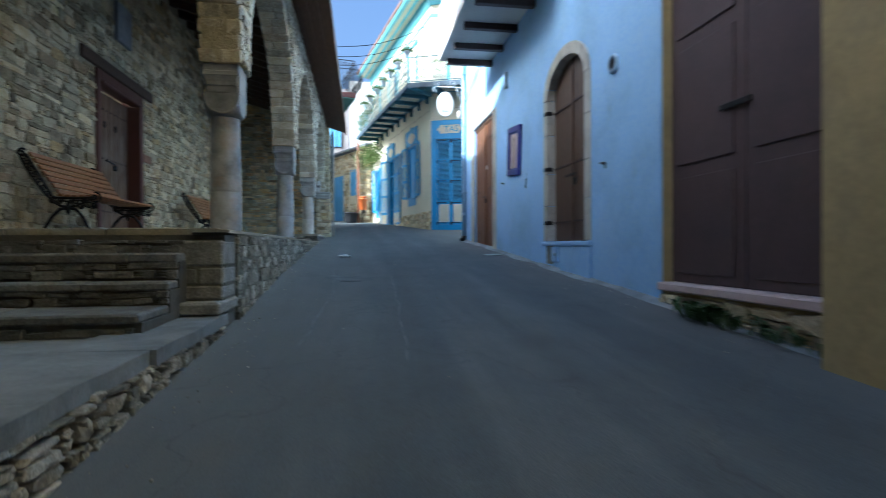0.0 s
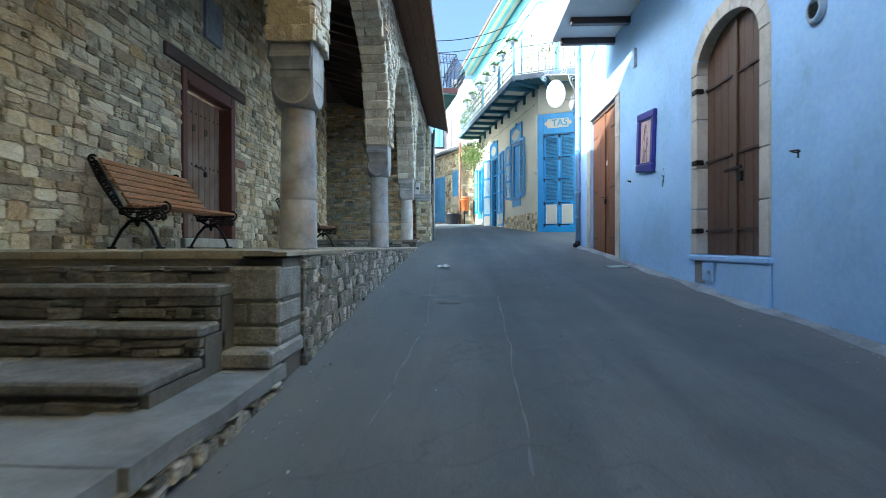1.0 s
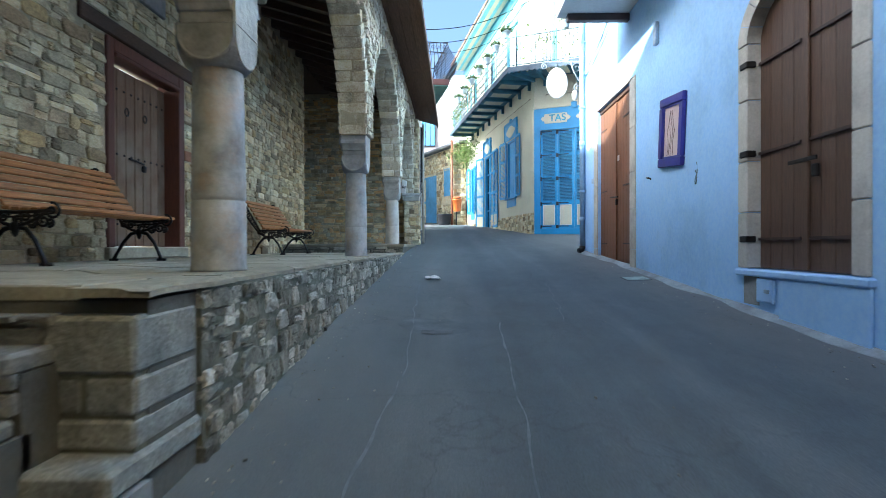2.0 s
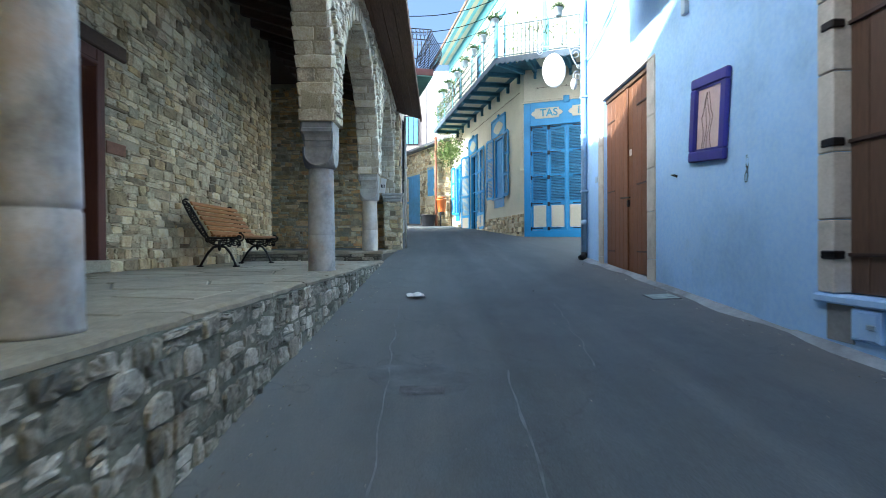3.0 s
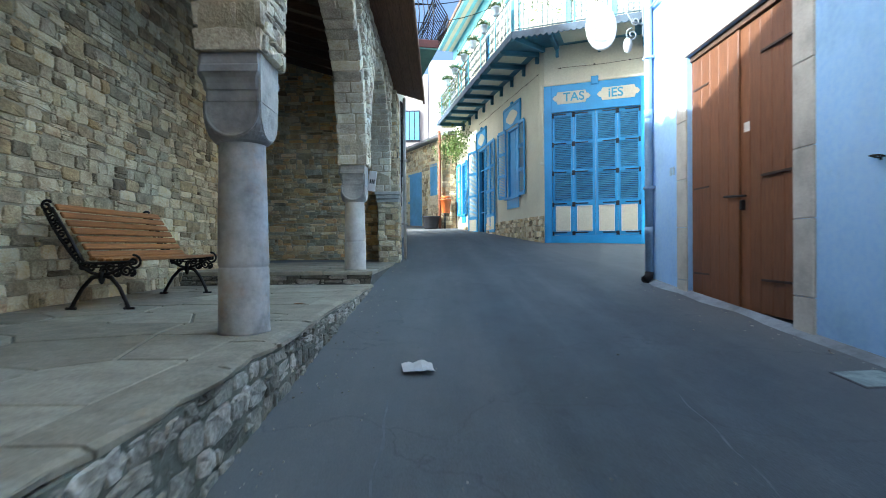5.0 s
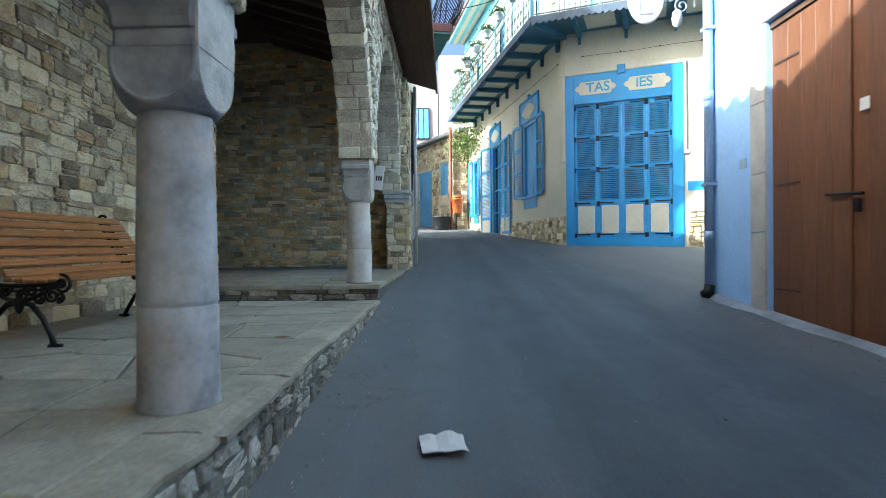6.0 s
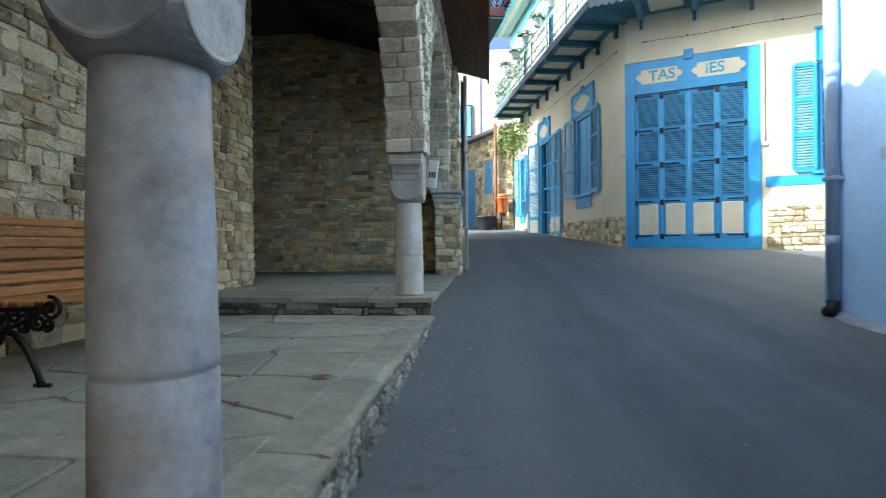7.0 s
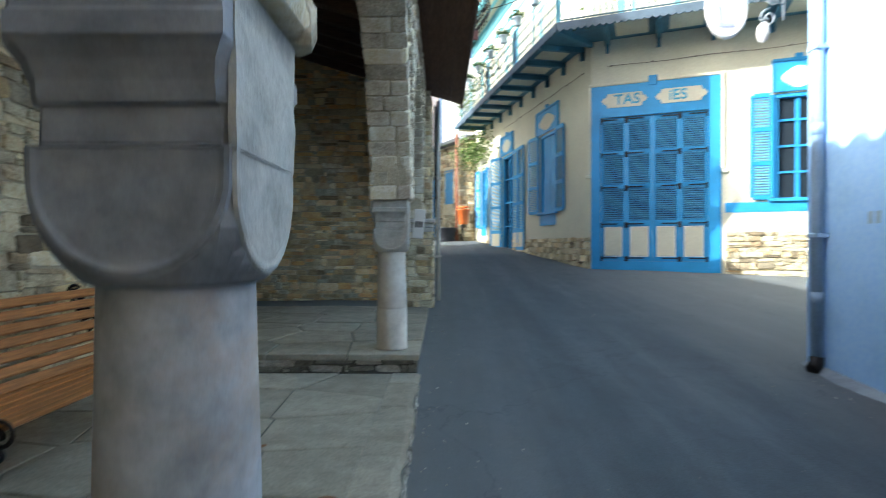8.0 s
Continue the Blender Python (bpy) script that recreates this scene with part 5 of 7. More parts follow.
def shop_front():
    s = thing("shop_front", MF @ Vector((1.3, 0, 1.88)), "tall sky-blue folding shop doors with louvres and cream panels", "shop door")
    # painted surround
    part("surround", mbox(MF, 0.0, 0.2, -0.03, 0.1, 1.80, 5.9, 0.006), M_PAINT, s)
    part("surround", mbox(MF, 2.36, 2.6, -0.03, 0.1, 1.80, 5.9, 0.006), M_PAINT, s)
    part("header", mbox(MF, 0.2, 2.36, -0.03, 0.1, 5.2, 5.9, 0.006), M_PAINT, s)
    part("kick_board", mbox(MF, 0.2, 2.36, -0.02, 0.1, 1.80, 2.03, 0.006), M_PAINT, s)
    # mouldings round it
    for a, b, c, d in ((-0.06, 2.66, 5.9, 5.955), (-0.06, 0.0, 3.95, 5.9), (2.6, 2.66, 3.95, 5.9), (-0.12, 0.0, 3.87, 3.95), (2.6, 2.72, 3.87, 3.95)):
        part("moulding", mbox(MF, a, b, -0.05, 0.002, c, d, 0.01), M_CREAM, s, "cream painted moulding")
    part("keystone", mbox(MF, 1.19, 1.37, -0.07, -0.03, 5.82, 6.03, 0.012), M_PAINT, s)
    # two cream name boards
    for c, w, word in ((0.70, 0.96, "TAS"), (1.84, 1.02, "iES")):
        bm = bmesh.new()
        h = 0.155
        out = [(-w / 2, 0), (-w / 2 + 0.06, h * 0.45), (-w / 2 + 0.10, h * 0.45), (-w / 2 + 0.13, h), (w / 2 - 0.13, h), (w / 2 - 0.10, h * 0.45), (w / 2 - 0.06, h * 0.45), (w / 2, 0), (w / 2 - 0.06, -h * 0.45), (w / 2 - 0.10, -h * 0.45), (w / 2 - 0.13, -h), (-w / 2 + 0.13, -h), (-w / 2 + 0.10, -h * 0.45), (-w / 2 + 0.06, -h * 0.45)]
        f = [bm.verts.new(MF @ Vector((c + p, -0.045, 5.56 + q))) for p, q in out]
        g = [bm.verts.new(MF @ Vector((c + p, -0.031, 5.56 + q))) for p, q in out]
        bm.faces.new(f)
        bm.faces.new(g[::-1])
        for j in range(len(out)):
            bm.faces.new((f[j], f[(j + 1) % len(out)], g[(j + 1) % len(out)], g[j]))
        board = part("name_board", bm, M_CREAM, s, "cream name board with blue letters")
        me = text_mesh(word, 0.31)
        me.materials.append(M_LETTER)
        ob = new("letters", me)
        ob.parent = board
        ob.matrix_parent_inverse = board.matrix_world.inverted()
        ob.matrix_basis = MF @ Matrix.Translation((c + 0.06 * (1 if word == "TAS" else -1), -0.05, 5.56)) @ Matrix.Rotation(math.pi / 2, 4, "X")
    me = louvre_mesh(0.40)
    for k in range(4):
        a, b = 0.2 + 0.54 * k + 0.004, 0.2 + 0.54 * (k + 1) - 0.004
        leaf = part("leaf", mbox(MF, a, a + 0.065, 0.02, 0.06, 2.035, 5.195, 0.003), M_PAINT, s)
        part("stile", mbox(MF, b - 0.065, b, 0.02, 0.06, 2.035, 5.195, 0.003), M_PAINT, leaf)
        levels = (2.035, 2.12, 2.80, 2.92, 3.62, 3.72, 4.36, 4.46, 5.10, 5.195)
        for z0, z1 in zip(levels[0::2], levels[1::2]):
            part("rail", mbox(MF, a + 0.065, b - 0.065, 0.022, 0.058, z0, z1, 0.002), M_PAINT, leaf)
        # backing sheet coloured dark so the slat gaps look shaded
        part("backing", mbox(MF, a + 0.06, b - 0.06, 0.07, 0.08, 2.84, 5.15), M_GAP_SHADE, leaf)
        part("panel", mbox(MF, a + 0.085, b - 0.085, 0.03, 0.055, 2.15, 2.775, 0.006), M_CREAM, leaf, "cream painted panel")
        part("panel_border", mbox(MF, a + 0.065, b - 0.065, 0.04, 0.058, 2.12, 2.80), M_PAINT, leaf)
        for x0, x1, z0, z1 in ((a + 0.075, a + 0.092, 2.13, 2.79), (b - 0.092, b - 0.075, 2.13, 2.79), (a + 0.092, b - 0.092, 2.13, 2.147), (a + 0.092, b - 0.092, 2.773, 2.79)):
            part("bead", mbox(MF, x0, x1, 0.016, 0.03, z0, z1, 0.003), M_WHITE, leaf)
        for z0, z1 in ((2.92, 3.62), (3.72, 4.36), (4.46, 5.10)):
            slats(leaf, me, MF, (a + b) / 2, z0, z1, 0.045)
        for z in (2.10, 2.85, 3.66, 4.40, 5.15):
            e, d = (a, 1) if k < 2 else (b, -1)
            strap = part("hinge", mbox(MF, min(e, e + d * 0.36), max(e, e + d * 0.36), 0.004, 0.018, z - 0.014, z + 0.014, 0.004), M_BLACK, leaf)
            part("hinge_pin", mbox(MF, e - 0.04, e + 0.04, -0.015, 0.018, z - 0.085, z + 0.035, 0.006), M_BLACK, strap)


shop_front()


def shutter(parent, m, hinge, width, z0, z1, angle, panel=False):
    """A louvred shutter hinged at u = hinge, opened outwards by an angle in degrees; width may be negative."""
    s = 1 if width > 0 else -1
    w = abs(width)
    mm = m @ Matrix.Translation((hinge, -0.03, 0)) @ Matrix.Rotation(radians(-s * angle), 4, "Z") @ Matrix.Diagonal((s, 1, 1, 1))
    leaf = part("shutter", mbox(mm, 0, 0.06, -0.02, 0.02, z0, z1, 0.003), M_PAINT, parent, "blue louvred shutter, open")
    part("stile", mbox(mm, w - 0.06, w, -0.02, 0.02, z0, z1, 0.003), M_PAINT, leaf)
    low = z0 + 0.6 if panel else z0
    cuts = [low + (z1 - low) * k / 3 for k in range(4)]
    for z in cuts + ([z0 + 0.04] if panel else []):
        part("rail", mbox(mm, 0.06, w - 0.06, -0.018, 0.018, z - 0.045, z + 0.045, 0.002), M_PAINT, leaf)
    if panel:
        part("panel", mbox(mm, 0.1, w - 0.1, -0.014, 0.014, z0 + 0.1, low - 0.06, 0.004), M_CREAM, leaf, "cream painted panel")
        part("panel_border", mbox(mm, 0.06, w - 0.06, -0.01, 0.01, z0 + 0.085, low - 0.045), M_PAINT, leaf)
    me = louvre_mesh(w - 0.12)
    if w > 1.0:
        part("fold", mbox(mm, w / 2 - 0.055, w / 2 + 0.055, -0.024, 0.024, z0, z1, 0.004), M_PAINT, leaf)
    for a, b in zip(cuts, cuts[1:]):
        slats(leaf, me, mm, w / 2, a + 0.045, b - 0.045, 0, 0.05)
    return leaf


def window(name, m, u0, u1, z0, z1, open_a, open_b, hood=True, panel=False, wa=None, wb=None, hood_half=0.42, inner=None, label=""):
    w = thing(name, m @ Vector(((u0 + u1) / 2, 0, z0)), label, "door" if panel else "window")
    for a, b, c, d in ((u0 + 0.001, u0 + 0.08, z0, z1), (u1 - 0.08, u1 - 0.001, z0, z1), (u0 + 0.08, u1 - 0.08, z1 - 0.08, z1 - 0.001)):
        part("window_frame", mbox(m, a, b, 0.02, 0.16, c, d, 0.004), M_PAINT, w)
    part("mullion", mbox(m, (u0 + u1) / 2 - 0.035, (u0 + u1) / 2 + 0.035, 0.07, 0.12, z0, z1 - 0.08), M_PAINT, w)
    for k in range(1, 4):
        part("glazing_bar", mbox(m, u0 + 0.08, u1 - 0.08, 0.08, 0.11, z0 + (z1 - z0) * k / 4 - 0.02, z0 + (z1 - z0) * k / 4 + 0.02), M_PAINT, w)
    if inner:
        for a, b in ((u0 + 0.08, (u0 + u1) / 2 - 0.036), ((u0 + u1) / 2 + 0.036, u1 - 0.08)):
            part("inner_leaf", mbox(m, a, b, 0.075, 0.105, z0, z1 - 0.08, 0.004), inner, w, "closed inner blue shutter")
    else:
        part("pane", mbox(m, u0 + 0.08, u1 - 0.08, 0.13, 0.14, z0, z1 - 0.08), M_GLASS, w)
    if not panel:
        part("sill", mbox(m, u0 - 0.1, u1 + 0.1, -0.07, 0.02, z0 - 0.07, z0 - 0.001, 0.006), M_PAINT, w)
        if m is ML:
            part("apron", mbox(m, u0 + 0.02, u1 - 0.02, -0.02, -0.001, z0 - 0.36, z0 - 0.07), M_PAINT, w)
    if hood:
        c = (u0 + u1) / 2
        part("hood", mbox(m, c - hood_half, c + hood_half, -0.035, -0.001, z1 + 0.02, z1 + 0.62, 0.008), M_PAINT, w)
        bm = bmesh.new()
        wide = hood_half * 0.67
        pts = [(wide * math.cos(a) * (1 + 0.08 * math.cos(4 * a)), 0.2 * math.sin(a) * (1 + 0.08 * math.cos(4 * a))) for a in [2 * math.pi * k / 24 for k in range(24)]]
        f, g = [bm.verts.new(m @ Vector((c + p, -0.044, z1 + 0.30 + q))) for p, q in pts], [bm.verts.new(m @ Vector((c + p, -0.035, z1 + 0.30 + q))) for p, q in pts]
        bm.faces.new(f)
        for j in range(24):
            bm.faces.new((f[j], f[(j + 1) % 24], g[(j + 1) % 24], g[j]))
        part("medallion", bm, M_CREAM, w, "cream painted cartouche")
        for a, b, d, e in ((c - hood_half - 0.04, c + hood_half + 0.04, z1 + 0.62, z1 + 0.68), (c - hood_half - 0.04, c - hood_half, z1 + 0.02, z1 + 0.62), (c + hood_half, c + hood_half + 0.04, z1 + 0.02, z1 + 0.62), (c - 0.07, c + 0.07, z1 + 0.60, z1 + 0.76)):
            part("hood_moulding", mbox(m, a, b, -0.06, -0.001, d, e, 0.008), M_PAINT, w)
    if open_a is not None:
        shutter(w, m, u0 - 0.01, wa or (u1 - u0) / 2, z0 + 0.02, z1 - 0.02, open_a, panel)
        shutter(w, m, u1 + 0.01, -(wb or (u1 - u0) / 2), z0 + 0.02, z1 - 0.02, open_b, panel)
    return w


BLUEWIN = "blue window with open louvred shutters and a cream cartouche"
window("shuttered_window", ML, 1.95, 3.1, 3.28, 5.42, 177, 171, wa=0.6, wb=0.6, hood_half=0.74, inner=M_PAINT, label=BLUEWIN)
window("shuttered_door", ML, 5.45, 6.6, 2.22, 5.4, 178, 163, panel=True, wa=1.22, wb=0.7, hood_half=0.62, label="blue double door with open louvred shutters")
window("shuttered_window", ML, 8.6, 9.4, 3.1, 5.3, 176, 168, hood=False, label="blue window with open shutters by the vine")
tagged(part("trim_band", mbox(MF, 2.67, 6.2, -0.012, -0.001, 3.05, 3.25), M_PAINT), "turquoise painted band below the window", "trim", "", "structure")
window("shuttered_window", MF, 3.54, 4.38, 3.32, 5.4, 176, 170, label="blue window with open shutters beside the shop")
for m, u0, u1 in ((MF, 0.7, 1.7), (MF, 3.2, 4.2), (ML, 1.8, 2.9), (ML, 5.0, 6.0), (ML, 8.2, 9.2)):
    w = window("balcony_door", m, u0, u1, BALC + 0.1, 9.3, None, None, hood=False, panel=True, label="tall blue balcony door on the upper floor")
    part("surround", mbox(m, u0 - 0.12, u0 - 0.001, -0.02, 0.02, BALC + 0.02, 9.4), M_TEAL, w)
    part("surround", mbox(m, u1 + 0.001, u1 + 0.12, -0.02, 0.02, BALC + 0.02, 9.4), M_TEAL, w)
    part("cornice", mbox(m, u0 - 0.18, u1 + 0.18, -0.08, 0.02, 9.42, 9.54, 0.01), M_TEAL, w)

# bands and eave of the upper floor
for m, length in ((MF, 9.0), (ML, 10.6)):
    for z0, z1, out in ((9.75, 9.87, 0.03), (10.2, 10.6, 0.06)):
        tagged(part("trim", mbox(m, 0.0 if m is MF else 0.001, length, -out, -0.001, z0, z1, 0.006), M_TEAL), "turquoise painted band below the eave", "trim", "", "structure")
    tagged(part("trim_eave", mbox(m, -0.7, length, -0.75, 0.3, 10.605 + (0.0 if m is MF else 0.004), 10.70 + (0.0 if m is MF else 0.006), 0.01), M_TEAL), "turquoise boarded eave of the corner house", "eave", "", "structure")
    for o in (0.12, 0.42):
        tagged(part("trim_soffit", mbox(m, 0.0, length, -o - 0.16, -o, 10.585, 10.602, 0.004), M_CREAM), "cream painted board under the turquoise eave", "trim", "", "structure")
    tagged(part("roof_edge", mbox(m, -0.75, length, -0.8, 0.5, 10.72, 10.86 + (0.0 if m is MF else 0.006), 0.02), M_TILE), "clay tile roof edge", "roof", "", "structure")


# ---------------------------------------------------------------- corner balcony
def at(m, u, v, z):
    return m @ Vector((u, v, z))


def line_cross(p, d, q, e):
    k = ((q - p).x * e.y - (q - p).y * e.x) / (d.x * e.y - d.y * e.x)
    return p + d * k


def corner_balcony():
    b = thing("corner_balcony", (C0.x, C0.y, 6.9), "turquoise timber balcony with iron railing round the corner house", "balcony")
    pl, pf = C0 + N_LEFT * 1.1, C0 + N_FRONT * 1.15
    pc = line_cross(pl, LEFT, pf, FRONT)
    L1, F1 = pl + LEFT * 9.3, pf + FRONT * 9.0
    deck = [(C0 + LEFT * 9.3), L1, pc, F1, (C0 + FRONT * 9.0), C0]
    part("deck", slab(bmesh.new(), [(p.x, p.y) for p in deck], 6.92, 6.98), M_JOIST, b)
    # joists with braces
    def joist(m, u, depth):
        j = part("joist", mbox(m, u - 0.05, u + 0.05, -depth + 0.03, -0.002, 6.80, 6.919, 0.006), M_JOIST, b)
        bm = mbox(m, u - 0.035, u + 0.035, -0.10, -0.002, 6.62, 6.80, 0.01)
        part("corbel", bm, M_JOIST, j)
    for k in range(9):
        joist(ML, 0.35 + 1.05 * k, 1.1)
    for k in range(8):
        joist(MF, 0.35 + 1.05 * k, 1.15)
    part("joist", boxed(-0.05, 0.05, 0, (pc - C0).length - 0.05, 6.80, 6.918, 0, Matrix.Translation((C0.x, C0.y, 0)) @ Matrix.Rotation(math.atan2(-(pc - C0).x, (pc - C0).y), 4, "Z")), M_JOIST, b)
    for m, depth, n in ((ML, 1.1, 9), (MF, 1.15, 8)):
        for k in range(n):
            part("soffit_panel", mbox(m, 0.45 + 1.05 * k + 0.1, 0.45 + 1.05 * (k + 1) - 0.3, -depth + 0.22, -0.2, 6.905, 6.9195), M_CREAM, b, "cream painted soffit panel")
    # scalloped edge board
    for p, d, length in ((pc, LEFT, 9.55), (pc, FRONT, 9.5)):
        out = N_LEFT if d is LEFT else N_FRONT
        bm = bmesh.new()
        n = int(length / 0.14)
        step = length / n
        for k in range(n):
            for j in range(4):
                ua, ub = (k + j / 4) * step, (k + (j + 1) / 4) * step
                za, zb = 6.86 - 0.05 * math.sin(math.pi * j / 4), 6.86 - 0.05 * math.sin(math.pi * (j + 1) / 4)
                q = [p + d * ua, p + d * ub]
                vs = []
                for off in (0.0, 0.02):
                    vs.append([bm.verts.new((q[0] + out * off) + Vector((0, 0, za))), bm.verts.new((q[1] + out * off) + Vector((0, 0, zb))), bm.verts.new((q[1] + out * off) + Vector((0, 0, 7.0))), bm.verts.new((q[0] + out * off) + Vector((0, 0, 7.0)))])
                bm.faces.new(vs[1])
                bm.faces.new(vs[0][::-1])
                bm.faces.new((vs[0][0], vs[0][1], vs[1][1], vs[1][0]))
                bm.faces.new((vs[0][2], vs[0][3], vs[1][3], vs[1][2]))
        part("scalloped_board", bm, M_SLATE, b, "scalloped edge board")
    # railing: posts, rails and balusters with rings
    bm = tube(bmesh.new(), [(0, 0, 0), (0, 0, 0.92)], 0.009, 5)
    for c in (0.2, 0.46, 0.72):
        tube(bm, [(0.035 * math.cos(a), 0, c + 0.06 * math.sin(a)) for a in [2 * math.pi * k / 10 for k in range(11)]], 0.006, 4)
    bal = mesh_of("baluster", bm)
    bal.materials.append(M_RAIL)
    for d, length, out in ((LEFT, 9.3, N_LEFT), (FRONT, 9.3, N_FRONT)):
        p = pc - out * 0.05
        turn = Matrix.Rotation(math.atan2(d.y, d.x), 4, "Z")
        for z in (7.06, 7.92):
            part("rail", tube(bmesh.new(), [p + Vector((0, 0, z)), p + d * length + Vector((0, 0, z))], 0.016, 6), M_RAIL, b)
        for k in range(int(length / 1.5) + 1):
            q = p + d * 1.5 * k
            part("post", boxed(-0.02, 0.02, -0.02, 0.02, 6.981, 8.0, 0.004, Matrix.Translation(q)), M_TEAL, b)
        for k in range(int(length / 0.115)):
            q = p + d * (0.115 * (k + 0.5))
            ob = new("baluster", bal)
            ob.parent, ob.matrix_parent_inverse = b, b.matrix_world.inverted()
            ob.matrix_basis = Matrix.Translation((q.x, q.y, 7.0)) @ turn
    return pc


PC = corner_balcony()

# flower pots standing on brackets along the railing
M_POT = surface("pale_pot", (0.55, 0.62, 0.66), 0.7, 0.8, 1.15, 6, 40, 0.2, 0.002)
pot_bm = lathe(bmesh.new(), [(0.08, 0), (0.09, 0.01), (0.115, 0.18), (0.128, 0.18), (0.128, 0.22), (0.112, 0.22), (0.105, 0.19), (0.0, 0.19)], (0, 0, 0), 16)
pot_me = mesh_of("pot", pot_bm, True)
pot_me.materials.append(M_POT)


def leaf_clump(r, n, size, spread, flat=0.7):
    bm = bmesh.new()
    for _ in range(n):
        c = Vector((r.gauss(0, spread), r.gauss(0, spread), abs(r.gauss(0, spread * flat))))
        a = Vector((r.uniform(-1, 1), r.uniform(-1, 1), r.uniform(-0.3, 1))).normalized()
        s = a.orthogonal().normalized()
        l = size * r.uniform(0.6, 1.4)
        v = [bm.verts.new(c + q) for q in (a * -l * 0.5, s * l * 0.3, a * l * 0.6, s * -l * 0.3)]
        bm.faces.new(v)
    return bm


rnd = random.Random(21)
spots = [PC + LEFT * u + Vector((0, 0, 7.94)) for u in (0.1, 1.3, 2.5, 3.7, 4.9, 6.3, 7.6)] + [PC + FRONT * u + Vector((0, 0, 7.94)) for u in (1.8, 3.2)]
for k, p in enumerate(spots):
    pot = thing("flower_pot", p, "pale flower pot with a dark green plant on the balcony rail", "flower pot", "balcony pots")
    a = new("pot", pot_me)
    a.parent = pot
    pl = part("plant", leaf_clump(rnd, 420, 0.062, 0.095), M_LEAF, pot)
    tagged(pl, kind="stuff")
    pl.matrix_parent_inverse = Matrix()
    pl.location = (0, 0, 0.21)

# vine at the far end of the side wall
def vine():
    r = random.Random(31)
    v = thing("climbing_vine", at(ML, 9.6, -0.1, 2.7), "green climbing vine hanging from the balcony end", "vine")
    part("stem", tube(bmesh.new(), [at(ML, 9.9 + 0.08 * math.sin(k), -0.12, 2.66 + 0.42 * k) for k in range(11)], 0.025, 6), M_BEAM, v)
    bm = bmesh.new()
    for k in range(1500):
        t = r.random()
        if t < 0.86:
            c = at(ML, 9.0 + r.gauss(0, 0.75), -0.35 + r.gauss(0, 0.3), 6.25 + r.gauss(0, 0.28) - abs(r.gauss(0, 0.25)))
        else:
            c = at(ML, 10.3 + r.gauss(0, 0.12), -0.12 + r.gauss(0, 0.07), 6.4 - abs(r.gauss(0, 1.2)))
        a = Vector((r.uniform(-1, 1), r.uniform(-1, 1), r.uniform(-1, 0.5))).normalized()
        s = a.orthogonal().normalized()
        l = r.uniform(0.06, 0.13)
        bm.faces.new([bm.verts.new(c + q) for q in (a * -l * 0.5, s * l * 0.4, a * l * 0.6, s * -l * 0.4)])
    tagged(part("leaves", bm, M_VINE, v), kind="stuff")


vine()

def creeper():
    r = random.Random(41)
    v = thing("balcony_creeper", PC + LEFT * 7.0 + Vector((0, 0, 7.0)), "sparse green creeper twined along the balcony railing", "creeper")
    for d, a, b, wave in ((LEFT, 4.6, 9.2, 1.3), (FRONT, 0.4, 2.6, 2.1)):
        part("stem", tube(bmesh.new(), [PC + d * (a + (b - a) * k / 24) + Vector((0.02 * math.sin(k), 0.02 * math.cos(k), 7.72 + 0.2 * math.sin(k * wave))) for k in range(25)], 0.008, 5), M_BEAM, v)
    bm = bmesh.new()
    for k in range(420):
        d, u = (LEFT, 9.2 - abs(r.gauss(0, 2.2))) if r.random() < 0.75 else (FRONT, 0.3 + abs(r.gauss(0, 1.0)))
        c = PC + d * u + Vector((r.gauss(0, 0.07), r.gauss(0, 0.07), 7.55 + r.gauss(0, 0.26)))
        a = Vector((r.uniform(-1, 1), r.uniform(-1, 1), r.uniform(-1, 0.5))).normalized()
        e, l = a.orthogonal().normalized(), r.uniform(0.05, 0.11)
        bm.faces.new([bm.verts.new(c + q) for q in (a * -l * 0.5, e * l * 0.4, a * l * 0.6, e * -l * 0.4)])
    tagged(part("leaves", bm, M_VINE, v), kind="stuff")


creeper()

# string of wall wire with clips
wire = thing("wall_wire", at(MF, 0, 0, 6.3), "thin dark wire clipped along the cream walls", "wire")
part("wire", tube(bmesh.new(), [at(ML, 6.4 - 0.4 * k, -0.02, 6.34 + 0.012 * math.sin(k * 1.7)) for k in range(16)] + [at(MF, 0.0 + 0.4 * k, -0.02, 6.33 + 0.012 * math.sin(k * 1.3)) for k in range(1, 18)], 0.005, 5), M_GATE, wire)
for k in range(14):
    part("clip", mbox(ML if k < 7 else MF, 0.4 + 0.85 * (k % 7), 0.44 + 0.85 * (k % 7), -0.03, -0.001, 6.325, 6.35, 0.003), M_GATE, wire)

# rust-orange pipe, bin and tub at the far end
M_RUST = surface("orange_pipe", (0.25, 0.09, 0.045), 0.6, 0.7, 1.2)
M_BIN = surface("orange_plastic", (0.72, 0.17, 0.03), 0.45, 0.85, 1.1)
M_TUB = surface("black_plastic", (0.03, 0.03, 0.035), 0.5)
q = Vector((0.06, 29.7, 0))
p = thing("rusty_downpipe", (q.x, q.y, 2.6), "rust-orange downpipe at the end of the house", "pipe")
part("pipe", tube(bmesh.new(), [(q.x, q.y, 2.55), (q.x, q.y, 6.9)], 0.065, 10), M_RUST, p, smooth=True)
bn = thing("orange_bin", (q.x + 0.22, q.y - 0.4, 2.5), "orange plastic litter bin hung on a post", "bin")
